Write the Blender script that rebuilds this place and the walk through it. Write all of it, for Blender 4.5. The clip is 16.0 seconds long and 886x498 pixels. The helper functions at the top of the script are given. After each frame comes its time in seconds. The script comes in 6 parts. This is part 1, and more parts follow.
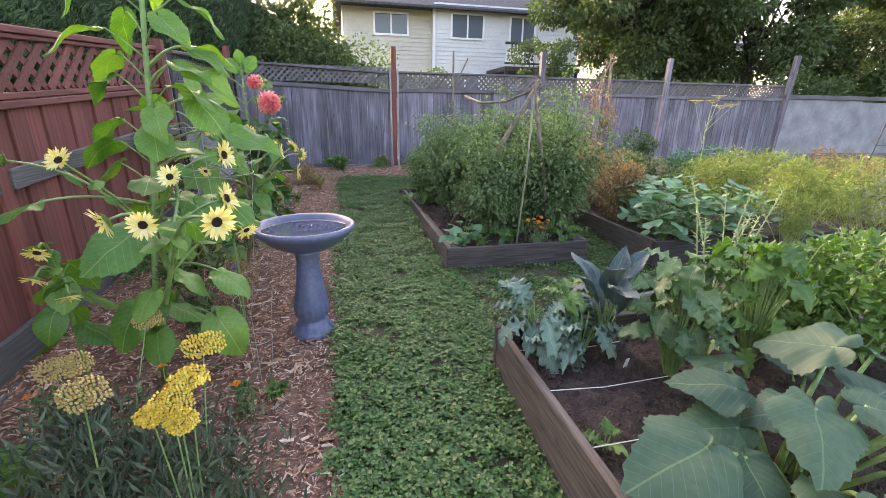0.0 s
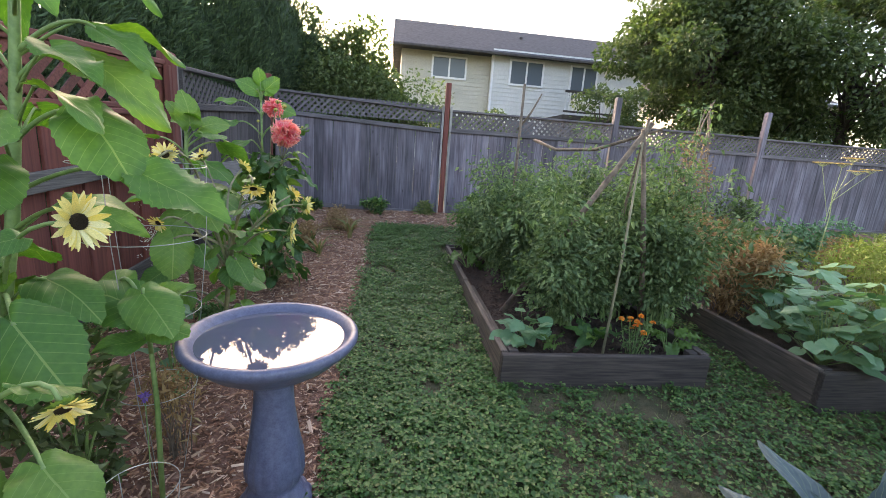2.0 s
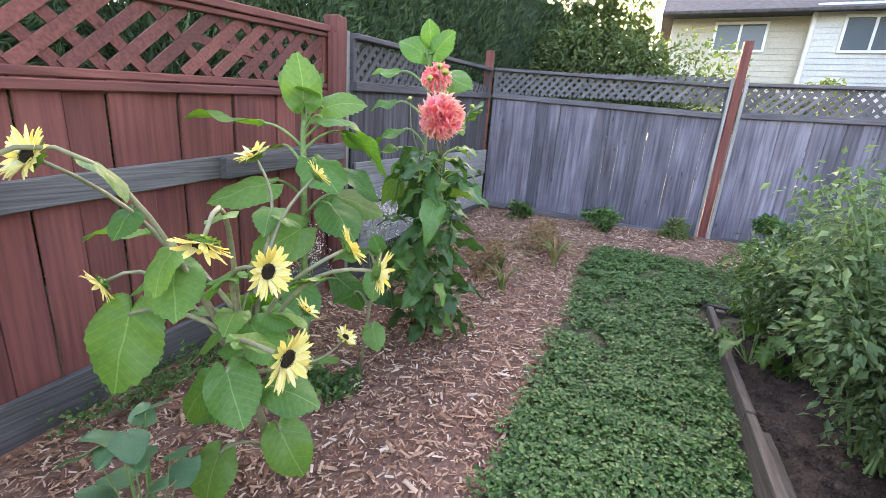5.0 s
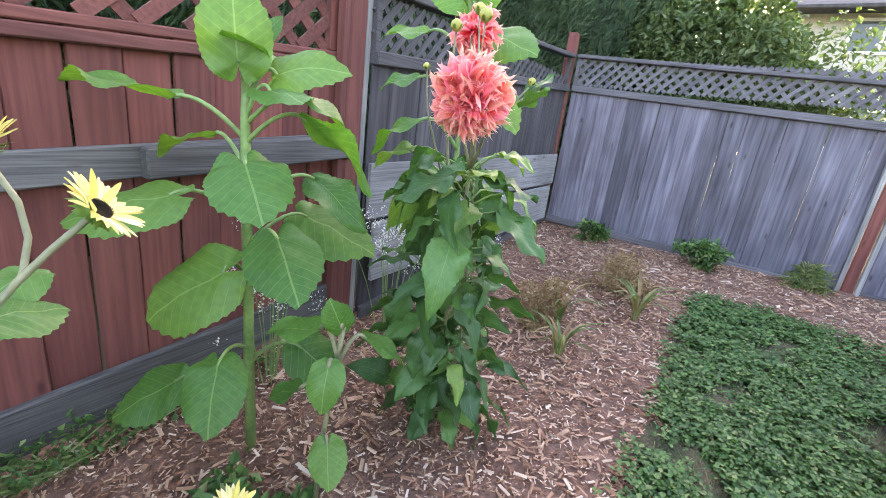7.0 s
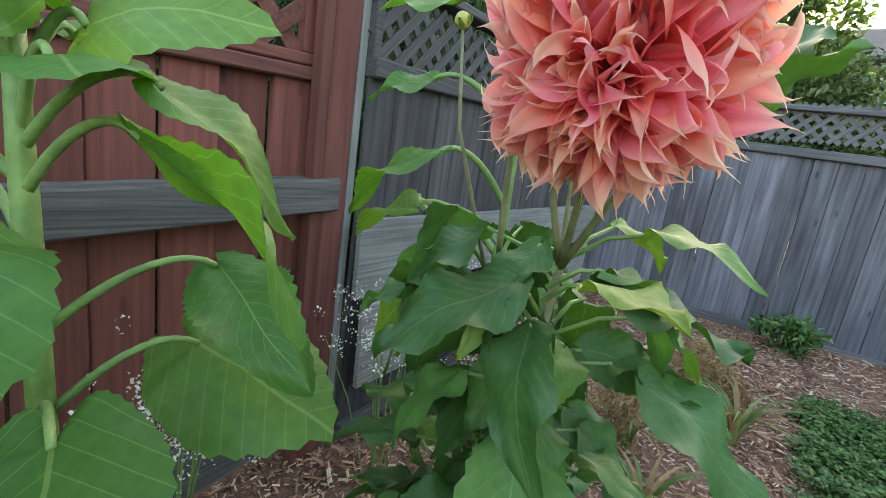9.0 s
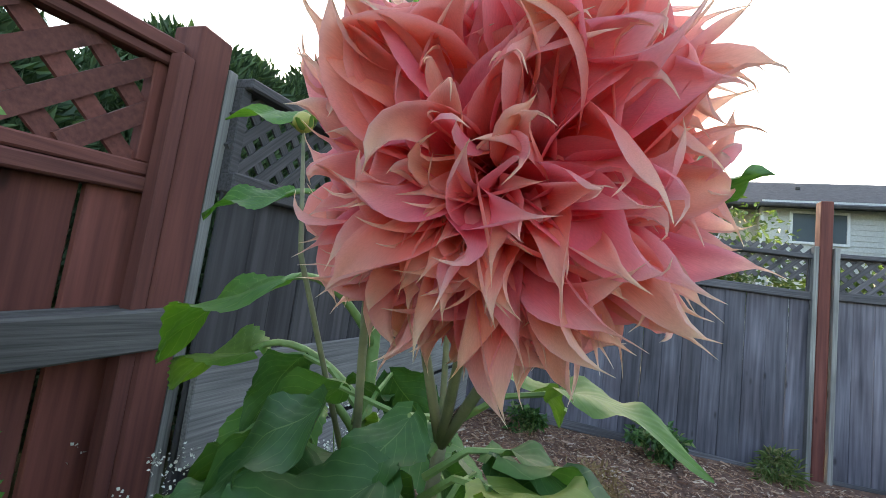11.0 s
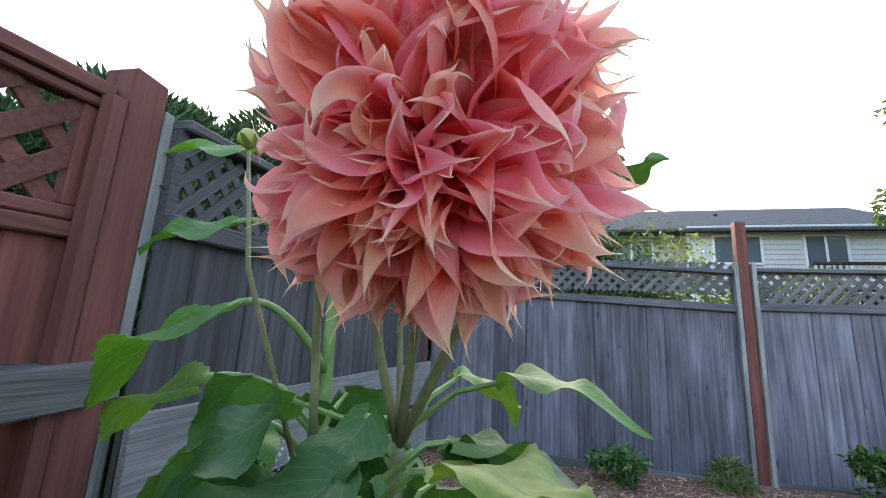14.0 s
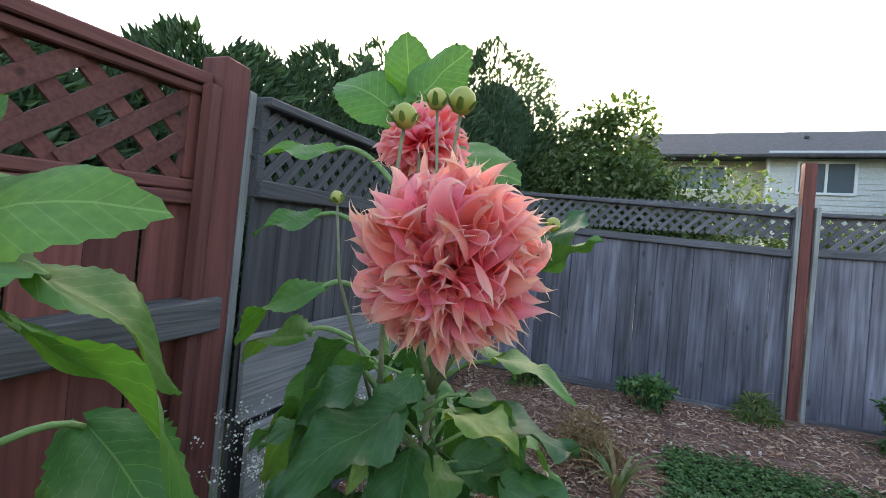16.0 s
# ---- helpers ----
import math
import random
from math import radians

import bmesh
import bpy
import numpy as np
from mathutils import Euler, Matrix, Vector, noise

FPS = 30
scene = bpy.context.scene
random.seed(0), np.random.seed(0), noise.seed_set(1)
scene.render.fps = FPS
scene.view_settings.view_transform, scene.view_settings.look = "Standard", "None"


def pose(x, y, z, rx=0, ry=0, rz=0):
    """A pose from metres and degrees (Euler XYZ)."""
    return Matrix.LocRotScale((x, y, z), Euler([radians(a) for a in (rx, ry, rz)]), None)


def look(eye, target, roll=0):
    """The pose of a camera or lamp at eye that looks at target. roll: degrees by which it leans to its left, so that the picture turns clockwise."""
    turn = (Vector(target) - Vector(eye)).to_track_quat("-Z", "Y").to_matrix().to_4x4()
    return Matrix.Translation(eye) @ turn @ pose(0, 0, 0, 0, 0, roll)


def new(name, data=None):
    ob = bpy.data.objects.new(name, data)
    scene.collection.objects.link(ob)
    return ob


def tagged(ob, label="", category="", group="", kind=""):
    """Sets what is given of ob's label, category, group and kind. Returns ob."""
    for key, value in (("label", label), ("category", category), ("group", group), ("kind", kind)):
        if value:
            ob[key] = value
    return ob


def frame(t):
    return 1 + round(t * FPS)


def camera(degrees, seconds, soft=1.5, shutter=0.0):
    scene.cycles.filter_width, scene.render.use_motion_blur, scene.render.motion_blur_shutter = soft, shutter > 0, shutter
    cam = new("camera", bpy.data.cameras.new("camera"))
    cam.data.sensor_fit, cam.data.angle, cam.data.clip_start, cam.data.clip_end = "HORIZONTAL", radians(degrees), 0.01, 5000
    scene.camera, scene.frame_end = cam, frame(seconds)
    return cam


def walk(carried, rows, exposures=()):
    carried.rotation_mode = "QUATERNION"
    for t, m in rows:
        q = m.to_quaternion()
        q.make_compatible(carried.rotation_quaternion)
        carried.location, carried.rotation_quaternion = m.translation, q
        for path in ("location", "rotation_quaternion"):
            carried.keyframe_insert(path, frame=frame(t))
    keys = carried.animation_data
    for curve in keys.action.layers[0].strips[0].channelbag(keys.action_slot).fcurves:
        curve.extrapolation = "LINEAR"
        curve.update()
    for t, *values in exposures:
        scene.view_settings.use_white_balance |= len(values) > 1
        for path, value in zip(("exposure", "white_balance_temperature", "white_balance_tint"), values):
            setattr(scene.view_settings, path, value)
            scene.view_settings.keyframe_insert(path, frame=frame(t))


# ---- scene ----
cam = camera(92.1, 16.0, soft=0.65)
PATH = [
    (0, (0.001, 0.084, 1.352), (0.431, 1.938, 0.738), 0.8),
    (0.5, (-0.004, 0.304, 1.335), (0.411, 2.161, 0.721), 1.0),
    (1, (0.102, 0.591, 1.319), (0.439, 2.497, 0.815), 4.0),
    (1.5, (0.158, 0.878, 1.332), (0.441, 2.81, 0.902), 5.7),
    (2, (0.145, 1.233, 1.354), (0.393, 3.168, 0.913), 4.2),
    (2.5, (0.155, 1.481, 1.369), (0.35, 3.418, 0.913), 0.6),
    (3, (0.223, 1.753, 1.363), (0.176, 3.697, 0.895), 0.4),
    (3.5, (0.264, 1.982, 1.354), (-0.022, 3.899, 0.861), -0.1),
    (4, (0.232, 2.272, 1.368), (-0.211, 4.153, 0.854), 2.7),
    (4.2, (0.224, 2.379, 1.378), (-0.334, 4.228, 0.856), 2.4),
    (6.3, (0.067, 3.349, 1.344), (-0.811, 5.051, 0.769), 5.6),
    (6.5, (0.023, 3.418, 1.346), (-0.874, 5.109, 0.766), 5.5),
    (7, (-0.076, 3.66, 1.354), (-1.095, 5.275, 0.762), 7.4),
    (7.5, (-0.162, 3.883, 1.363), (-1.27, 5.435, 0.759), 7.6),
    (8, (-0.317, 4.03, 1.36), (-1.44, 5.579, 0.776), 7.1),
    (8.5, (-0.461, 4.165, 1.327), (-1.582, 5.725, 0.771), 8.1),
    (9, (-0.551, 4.266, 1.317), (-1.654, 5.884, 0.91), 8.3),
    (9.5, (-0.59, 4.332, 1.322), (-1.588, 6.054, 1.123), 8.7),
    (10, (-0.602, 4.379, 1.329), (-1.483, 6.174, 1.295), 9.0),
    (10.2, (-0.604, 4.393, 1.34), (-1.434, 6.212, 1.375), 9.0),
    (12.5, (-0.594, 4.41, 1.332), (-1.21, 6.29, 1.629), 5.6),
    (13, (-0.596, 4.408, 1.31), (-1.185, 6.288, 1.65), 4.6),
    (13.5, (-0.593, 4.402, 1.304), (-1.14, 6.288, 1.682), 3.9),
    (14, (-0.59, 4.394, 1.299), (-1.09, 6.285, 1.718), 3.1),
    (14.5, (-0.586, 4.38, 1.317), (-1.063, 6.277, 1.735), 3.1),
    (15, (-0.583, 4.346, 1.352), (-1.07, 6.25, 1.722), 3.9),
    (15.5, (-0.564, 4.302, 1.399), (-1.125, 6.216, 1.548), 5.0),
    (16, (-0.494, 4.185, 1.412), (-1.22, 6.049, 1.44), 5.4),
]
EXPOSURES = [(0.0, 3.17, 7500, 28), (0.5, 2.7, 7500, 28), (1.0, 3.35, 7400, 24), (1.5, 2.8, 7500, 24), (2.0, 2.8, 7500, 22), (3.5, 3.24, 7500, 25), (6.5, 3.85, 7400, 24), (7.5, 3.88, 7400, 22), (8.5, 3.75, 7800, 12), (9.0, 3.25, 7900, 6), (9.5, 2.75, 7700, 4), (10.0, 2.5, 7500, 6), (12.5, 2.99, 7000, 12), (14.5, 2.85, 6900, 12), (16.0, 2.65, 7000, 12)]
walk(cam, [(t, look(eye, target, roll)) for t, eye, target, roll in PATH], EXPOSURES)

# ---- world and sun ----
SUN = Vector((-0.29, 0.925, 0.27)).normalized()
world = bpy.data.worlds.new("sky")
scene.world = world
world.use_nodes = True
wn = world.node_tree
sky = wn.nodes.new("ShaderNodeTexSky")
sky.sky_type, sky.sun_disc = "NISHITA", False
sky.sun_elevation = math.asin(SUN.z)
sky.sun_rotation = math.atan2(SUN.x, SUN.y)
sky.air_density, sky.dust_density, sky.ozone_density = 1.0, 3.0, 1.0
bg = wn.nodes["Background"]
bg.inputs["Strength"].default_value = 0.15
wn.links.new(sky.outputs[0], bg.inputs["Color"])
sun_lamp = bpy.data.lights.new("sun", "SUN")
sun_lamp.energy, sun_lamp.angle, sun_lamp.color = 1.5, radians(10), (1.0, 0.9, 0.76)
sun_ob = new("sun", sun_lamp)
sun_ob.matrix_world = look(SUN * 40, (0, 0, 0))


# ---- materials ----
def nodes_of(name):
    m = bpy.data.materials.new(name)
    m.use_nodes = True
    nt = m.node_tree
    return m, nt, nt.nodes["Principled BSDF"], nt.nodes["Material Output"]


def ramp(nt, stops):
    r = nt.nodes.new("ShaderNodeValToRGB")
    e = r.color_ramp.elements
    while len(e) < len(stops):
        e.new(0.5)
    for k, (p, c) in zip(e, stops):
        k.position, k.color = p, (*c, 1)
    return r


def noise_tex(nt, scale, stretch=(1, 1, 1), detail=4.0, coords="Object"):
    tc = nt.nodes.new("ShaderNodeTexCoord")
    mp = nt.nodes.new("ShaderNodeMapping")
    mp.inputs["Scale"].default_value = stretch
    n = nt.nodes.new("ShaderNodeTexNoise")
    n.inputs["Scale"].default_value, n.inputs["Detail"].default_value = scale, detail
    nt.links.new(tc.outputs[coords], mp.inputs[0])
    nt.links.new(mp.outputs[0], n.inputs["Vector"])
    return n


def mixed(nt, kind, fac, a, b):
    x = nt.nodes.new("ShaderNodeMix")
    x.data_type, x.blend_type = "RGBA", kind
    for sock, v in ((x.inputs[0], fac), (x.inputs[6], a), (x.inputs[7], b)):
        if hasattr(v, "is_linked"):
            nt.links.new(v, sock)
        elif isinstance(v, tuple):
            sock.default_value = (*v, 1)
        else:
            sock.default_value = v
    return x.outputs[2]


def bump(nt, bsdf, height, strength, distance=0.01):
    b = nt.nodes.new("ShaderNodeBump")
    b.inputs["Strength"].default_value, b.inputs["Distance"].default_value = strength, distance
    nt.links.new(height, b.inputs["Height"])
    nt.links.new(b.outputs[0], bsdf.inputs["Normal"])


def wood(name, dark, light, grain=(22, 22, 0.5), rough=0.85, stain=(0.5, 0.5, 0.5), vary=0.5, relief=0.5):
    """Weathered wood; the grain runs along the axis with the small stretch."""
    m, nt, bs, out = nodes_of(name)
    oi = nt.nodes.new("ShaderNodeObjectInfo")
    own = nt.nodes.new("ShaderNodeVectorMath")
    own.operation = "SCALE"
    own.inputs[0].default_value = (17.0, 23.0, 31.0)
    nt.links.new(oi.outputs["Random"], own.inputs["Scale"])
    n = noise_tex(nt, 6, grain, 6)
    big = noise_tex(nt, 1.7, (1, 1, 1), 3, "Object")
    spot = noise_tex(nt, 1.0, tuple(9 if g > 1 else 3.2 for g in grain), 1)
    vor = nt.nodes.new("ShaderNodeTexVoronoi")
    vor.inputs["Scale"].default_value = 1.0
    for tex in (n, big, spot):
        mp = tex.inputs["Vector"].links[0].from_node
        nt.links.new(own.outputs[0], mp.inputs["Location"])
    nt.links.new(spot.inputs["Vector"].links[0].from_socket, vor.inputs["Vector"])
    r = ramp(nt, [(0.3, dark), (0.7, light)])
    nt.links.new(n.outputs[0], r.inputs[0])
    rb = ramp(nt, [(0.35, stain), (0.65, (1, 1, 1))])
    nt.links.new(big.outputs[0], rb.inputs[0])
    c = mixed(nt, "MULTIPLY", 0.75, r.outputs[0], rb.outputs[0])
    rk = ramp(nt, [(0.05, (0.3, 0.27, 0.25)), (0.13, (1, 1, 1))])
    nt.links.new(vor.outputs["Distance"], rk.inputs[0])
    c = mixed(nt, "MULTIPLY", 0.8, c, rk.outputs[0])
    rr = ramp(nt, [(0.0, (1 - vary * 0.75,) * 3), (0.6, (0.95, 0.94, 0.95)), (1.0, (1.12, 1.1, 1.08))])
    nt.links.new(oi.outputs["Random"], rr.inputs[0])
    c = mixed(nt, "MULTIPLY", 1.0, c, rr.outputs[0])
    nt.links.new(c, bs.inputs["Base Color"])
    bs.inputs["Roughness"].default_value = rough
    bump(nt, bs, n.outputs[0], relief, 0.004)
    return m


def plain(name, a, b, scale=8, rough=0.8, relief=0.3, metal=0.0, dist=0.01, fine=60):
    m, nt, bs, out = nodes_of(name)
    n = noise_tex(nt, scale, detail=5)
    f = noise_tex(nt, fine, detail=3)
    r = ramp(nt, [(0.3, a), (0.7, b)])
    nt.links.new(n.outputs[0], r.inputs[0])
    rf = ramp(nt, [(0.3, (0.7, 0.7, 0.7)), (0.7, (1, 1, 1))])
    nt.links.new(f.outputs[0], rf.inputs[0])
    nt.links.new(mixed(nt, "MULTIPLY", 0.7, r.outputs[0], rf.outputs[0]), bs.inputs["Base Color"])
    bs.inputs["Roughness"].default_value, bs.inputs["Metallic"].default_value = rough, metal
    bump(nt, bs, f.outputs[0], relief, dist)
    return m


def leafy(name, stops, rough=0.5, through_light=0.35, tint=(1.0, 1.15, 0.55), veins=0.0, scale=25):
    """Leaf: each island or object takes its own shade; light passes through it."""
    m, nt, bs, out = nodes_of(name)
    geo = nt.nodes.new("ShaderNodeNewGeometry")
    oi = nt.nodes.new("ShaderNodeObjectInfo")
    add = nt.nodes.new("ShaderNodeMath")
    add.operation = "ADD"
    nt.links.new(geo.outputs["Random Per Island"], add.inputs[0])
    nt.links.new(oi.outputs["Random"], add.inputs[1])
    fr = nt.nodes.new("ShaderNodeMath")
    fr.operation = "FRACT"
    nt.links.new(add.outputs[0], fr.inputs[0])
    r = ramp(nt, stops)
    nt.links.new(fr.outputs[0], r.inputs[0])
    n = noise_tex(nt, scale, detail=4)
    rn = ramp(nt, [(0.3, (0.72, 0.76, 0.7)), (0.7, (1.08, 1.05, 1.0))])
    nt.links.new(n.outputs[0], rn.inputs[0])
    c = mixed(nt, "MULTIPLY", 0.8, r.outputs[0], rn.outputs[0])
    if veins:
        uv = nt.nodes.new("ShaderNodeUVMap")
        sep = nt.nodes.new("ShaderNodeSeparateXYZ")
        nt.links.new(uv.outputs[0], sep.inputs[0])

        def math_node(op, a, b=0.0):
            k = nt.nodes.new("ShaderNodeMath")
            k.operation = op
            for s_, v in zip(k.inputs, (a, b)):
                if hasattr(v, "is_linked"):
                    nt.links.new(v, s_)
                else:
                    s_.default_value = v
            return k.outputs[0]
        side = math_node("ABSOLUTE", math_node("SUBTRACT", sep.outputs[1], 0.5))
        rib = math_node("LESS_THAN", side, 0.009)
        slant = math_node("SUBTRACT", math_node("MULTIPLY", sep.outputs[0], 9.0), math_node("MULTIPLY", side, 7.0))
        lat = math_node("LESS_THAN", math_node("ABSOLUTE", math_node("SUBTRACT", math_node("FRACT", slant), 0.5)), 0.035)
        line = math_node("MAXIMUM", rib, math_node("MULTIPLY", lat, 0.55))
        c = mixed(nt, "MIX", math_node("MULTIPLY", line, veins), c, (0.42, 0.55, 0.22))
        wav = math_node("SINE", math_node("MULTIPLY", slant, 6.2832))
        bump(nt, bs, wav, 0.07, 0.003)
    nt.links.new(c, bs.inputs["Base Color"])
    bs.inputs["Roughness"].default_value = rough
    tr = nt.nodes.new("ShaderNodeBsdfTranslucent")
    nt.links.new(mixed(nt, "MULTIPLY", 1.0, c, tint), tr.inputs["Color"])
    ms = nt.nodes.new("ShaderNodeMixShader")
    ms.inputs[0].default_value = through_light
    nt.links.new(bs.outputs[0], ms.inputs[1])
    nt.links.new(tr.outputs[0], ms.inputs[2])
    nt.links.new(ms.outputs[0], out.inputs["Surface"])
    return m


RED_WOOD = wood("red_stained_wood", (0.14, 0.041, 0.034), (0.245, 0.078, 0.061), grain=(9, 9, 0.4), vary=0.35, stain=(0.7, 0.62, 0.6))
RED_WOOD_Y = wood("red_stained_rail_wood", (0.135, 0.042, 0.035), (0.235, 0.079, 0.062), grain=(12, 0.5, 12), vary=0.3)
GREY_WOOD = wood("weathered_grey_wood", (0.088, 0.084, 0.108), (0.24, 0.226, 0.272), grain=(6, 6, 0.3), vary=0.6, stain=(0.55, 0.5, 0.5))
PALE_WOOD = wood("pale_weathered_wood", (0.22, 0.21, 0.20), (0.42, 0.40, 0.38), vary=0.2)
PALE_BOARD = wood("pale_weathered_board", (0.17, 0.165, 0.165), (0.36, 0.35, 0.34), grain=(22, 0.5, 22), vary=0.2)
# corner panel: darker stain, with part of its shade put into the colour
SHADED_DARK_GREY = wood("dark_weathered_shaded_wood", (0.04, 0.037, 0.041), (0.105, 0.098, 0.105), grain=(6, 6, 0.3), vary=0.5, stain=(0.6, 0.56, 0.56))
SHADED_DARK_RAIL = wood("dark_weathered_shaded_rail", (0.05, 0.047, 0.05), (0.12, 0.112, 0.118), grain=(0.5, 22, 22), vary=0.3)
GREY_RAIL = wood("weathered_grey_rail", (0.075, 0.07, 0.08), (0.19, 0.175, 0.19), grain=(0.5, 22, 22), vary=0.3)
GREY_RAIL_Y = wood("weathered_grey_board", (0.055, 0.052, 0.052), (0.15, 0.145, 0.14), grain=(22, 0.5, 22), vary=0.3)
# front and back boards and corner posts are darker than the side boards
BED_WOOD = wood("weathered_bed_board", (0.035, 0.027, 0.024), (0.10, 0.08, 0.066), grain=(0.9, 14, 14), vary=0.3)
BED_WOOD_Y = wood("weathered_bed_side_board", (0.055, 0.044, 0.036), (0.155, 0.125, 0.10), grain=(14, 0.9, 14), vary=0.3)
STICK = plain("dry_stick_bark", (0.09, 0.065, 0.05), (0.24, 0.19, 0.14), 20, 0.9, 0.6)
BAMBOO = plain("pale_cane", (0.15, 0.14, 0.085), (0.26, 0.235, 0.14), 20, 0.7, 0.3)
SOIL = plain("dark_soil", (0.035, 0.022, 0.017), (0.10, 0.062, 0.045), 9, 0.95, 0.9, dist=0.03, fine=90)
MULCH_BASE = plain("mulch_floor", (0.14, 0.07, 0.048), (0.30, 0.165, 0.12), 14, 0.95, 0.9, dist=0.02, fine=70)
TURF = plain("turf_floor", (0.045, 0.055, 0.02), (0.14, 0.11, 0.06), 9, 0.95, 0.8, dist=0.02, fine=120)
CHIP = leafy("wood_chip", [(0.0, (0.13, 0.055, 0.034)), (0.3, (0.30, 0.145, 0.09)), (0.6, (0.45, 0.25, 0.165)), (0.85, (0.58, 0.38, 0.28)), (1.0, (0.68, 0.54, 0.45))], 0.9, 0.0)
CLOVER = leafy("clover_leaf", [(0.0, (0.03, 0.085, 0.018)), (0.5, (0.06, 0.15, 0.035)), (0.85, (0.12, 0.235, 0.06)), (1.0, (0.23, 0.27, 0.10))], 0.5, 0.25)
GRASS = leafy("grass_blade", [(0.0, (0.09, 0.15, 0.04)), (0.6, (0.17, 0.23, 0.07)), (1.0, (0.36, 0.32, 0.17))], 0.6, 0.3)
SUN_LEAF = leafy("sunflower_leaf", [(0.0, (0.055, 0.165, 0.03)), (0.5, (0.085, 0.215, 0.04)), (1.0, (0.14, 0.275, 0.055))], 0.5, 0.42, (1.3, 1.35, 0.4), 0.28, 12)
GREEN_STEM = plain("green_stem", (0.12, 0.22, 0.06), (0.22, 0.33, 0.11), 15, 0.55, 0.3)
BROWN_STEM = plain("brownish_green_stem", (0.16, 0.17, 0.09), (0.27, 0.25, 0.14), 15, 0.55, 0.3)
PETAL_Y = leafy("pale_yellow_petal", [(0.0, (0.78, 0.62, 0.14)), (0.5, (0.85, 0.75, 0.32)), (1.0, (0.88, 0.83, 0.52))], 0.55, 0.35, (1.1, 1.05, 0.6))
BRACT = leafy("green_bract", [(0.0, (0.10, 0.2, 0.04)), (1.0, (0.2, 0.32, 0.08))], 0.6, 0.25)
DISC = plain("dark_seed_disc", (0.02, 0.012, 0.006), (0.10, 0.06, 0.015), 60, 0.9, 1.0, fine=300)
TOM_LEAF = leafy("tomato_leaf", [(0.0, (0.06, 0.115, 0.046)), (0.6, (0.125, 0.20, 0.088)), (1.0, (0.23, 0.31, 0.14))], 0.6, 0.35)
DAHLIA_LEAF = leafy("dahlia_leaf", [(0.0, (0.03, 0.09, 0.024)), (0.5, (0.048, 0.135, 0.034)), (0.85, (0.085, 0.20, 0.045)), (1.0, (0.17, 0.27, 0.05))], 0.52, 0.3, (1.1, 1.2, 0.5), 0.16, 14)
KALE = leafy("blue_green_kale", [(0.0, (0.07, 0.13, 0.10)), (1.0, (0.17, 0.26, 0.20))], 0.55, 0.2, (1, 1.1, 0.8), 0.5)
DARK_KALE = leafy("dark_blue_kale", [(0.0, (0.045, 0.075, 0.085)), (1.0, (0.09, 0.135, 0.145))], 0.55, 0.12, (1, 1.1, 0.9), 0.4)
BRIGHT = leafy("bright_green_leaf", [(0.0, (0.06, 0.14, 0.028)), (1.0, (0.125, 0.23, 0.05))], 0.5, 0.35)
SQUASH = leafy("squash_leaf", [(0.0, (0.032, 0.078, 0.04)), (1.0, (0.065, 0.125, 0.065))], 0.6, 0.25, (1, 1.1, 0.5), 0.15, 10)
NAST = leafy("nasturtium_leaf", [(0.0, (0.08, 0.19, 0.10)), (1.0, (0.15, 0.29, 0.15))], 0.5, 0.25)
DRY = leafy("dry_foliage", [(0.0, (0.24, 0.145, 0.07)), (0.6, (0.36, 0.235, 0.12)), (1.0, (0.46, 0.35, 0.2))], 0.8, 0.25, (1, 0.9, 0.6))
DILL = leafy("feathery_yellow_green", [(0.0, (0.16, 0.22, 0.05)), (1.0, (0.33, 0.38, 0.12))], 0.6, 0.3)
CEDAR = leafy("cedar_foliage", [(0.0, (0.03, 0.062, 0.028)), (0.7, (0.06, 0.11, 0.05)), (1.0, (0.10, 0.16, 0.07))], 0.7, 0.2)
TREE_LEAF = leafy("tree_leaf", [(0.0, (0.05, 0.085, 0.032)), (0.7, (0.085, 0.13, 0.05)), (1.0, (0.14, 0.18, 0.08))], 0.5, 0.45)
BRAMBLE = leafy("bramble_leaf", [(0.0, (0.06, 0.10, 0.035)), (0.7, (0.11, 0.16, 0.06)), (1.0, (0.18, 0.22, 0.10))], 0.5, 0.35)
ORANGE = leafy("orange_petal", [(0.0, (0.85, 0.22, 0.02)), (1.0, (0.9, 0.38, 0.04))], 0.6, 0.3, (1, 0.8, 0.5))
YARROW = leafy("yarrow_floret", [(0.0, (0.72, 0.48, 0.05)), (1.0, (0.85, 0.66, 0.14))], 0.7, 0.15, (1, 0.9, 0.4))
YARROW_OLD = leafy("faded_yarrow_floret", [(0.0, (0.42, 0.30, 0.10)), (1.0, (0.58, 0.45, 0.18))], 0.8, 0.1, (1, 0.9, 0.4))
WHITE_P = leafy("white_floret", [(0.0, (0.7, 0.72, 0.66)), (1.0, (0.82, 0.82, 0.78))], 0.7, 0.2, (1, 1, 1))
VIOLET = leafy("violet_petal", [(0.0, (0.22, 0.12, 0.5)), (1.0, (0.3, 0.18, 0.6))], 0.6, 0.2, (1, 1, 1))
BARK = plain("tree_bark", (0.035, 0.028, 0.022), (0.10, 0.08, 0.065), 8, 0.95, 0.9)
GLAZE = plain("speckled_blue_grey_glaze", (0.075, 0.085, 0.145), (0.115, 0.13, 0.205), 40, 0.38, 0.03, fine=160)
WIRE = plain("galvanised_wire", (0.35, 0.37, 0.36), (0.5, 0.52, 0.5), 20, 0.45, 0.1, 0.7)
STRING = plain("pale_string", (0.6, 0.58, 0.52), (0.75, 0.73, 0.68), 40, 0.9, 0.3)
SIDING = plain("cream_siding", (0.46, 0.43, 0.36), (0.54, 0.51, 0.43), 1.5, 0.7, 0.1, fine=20)
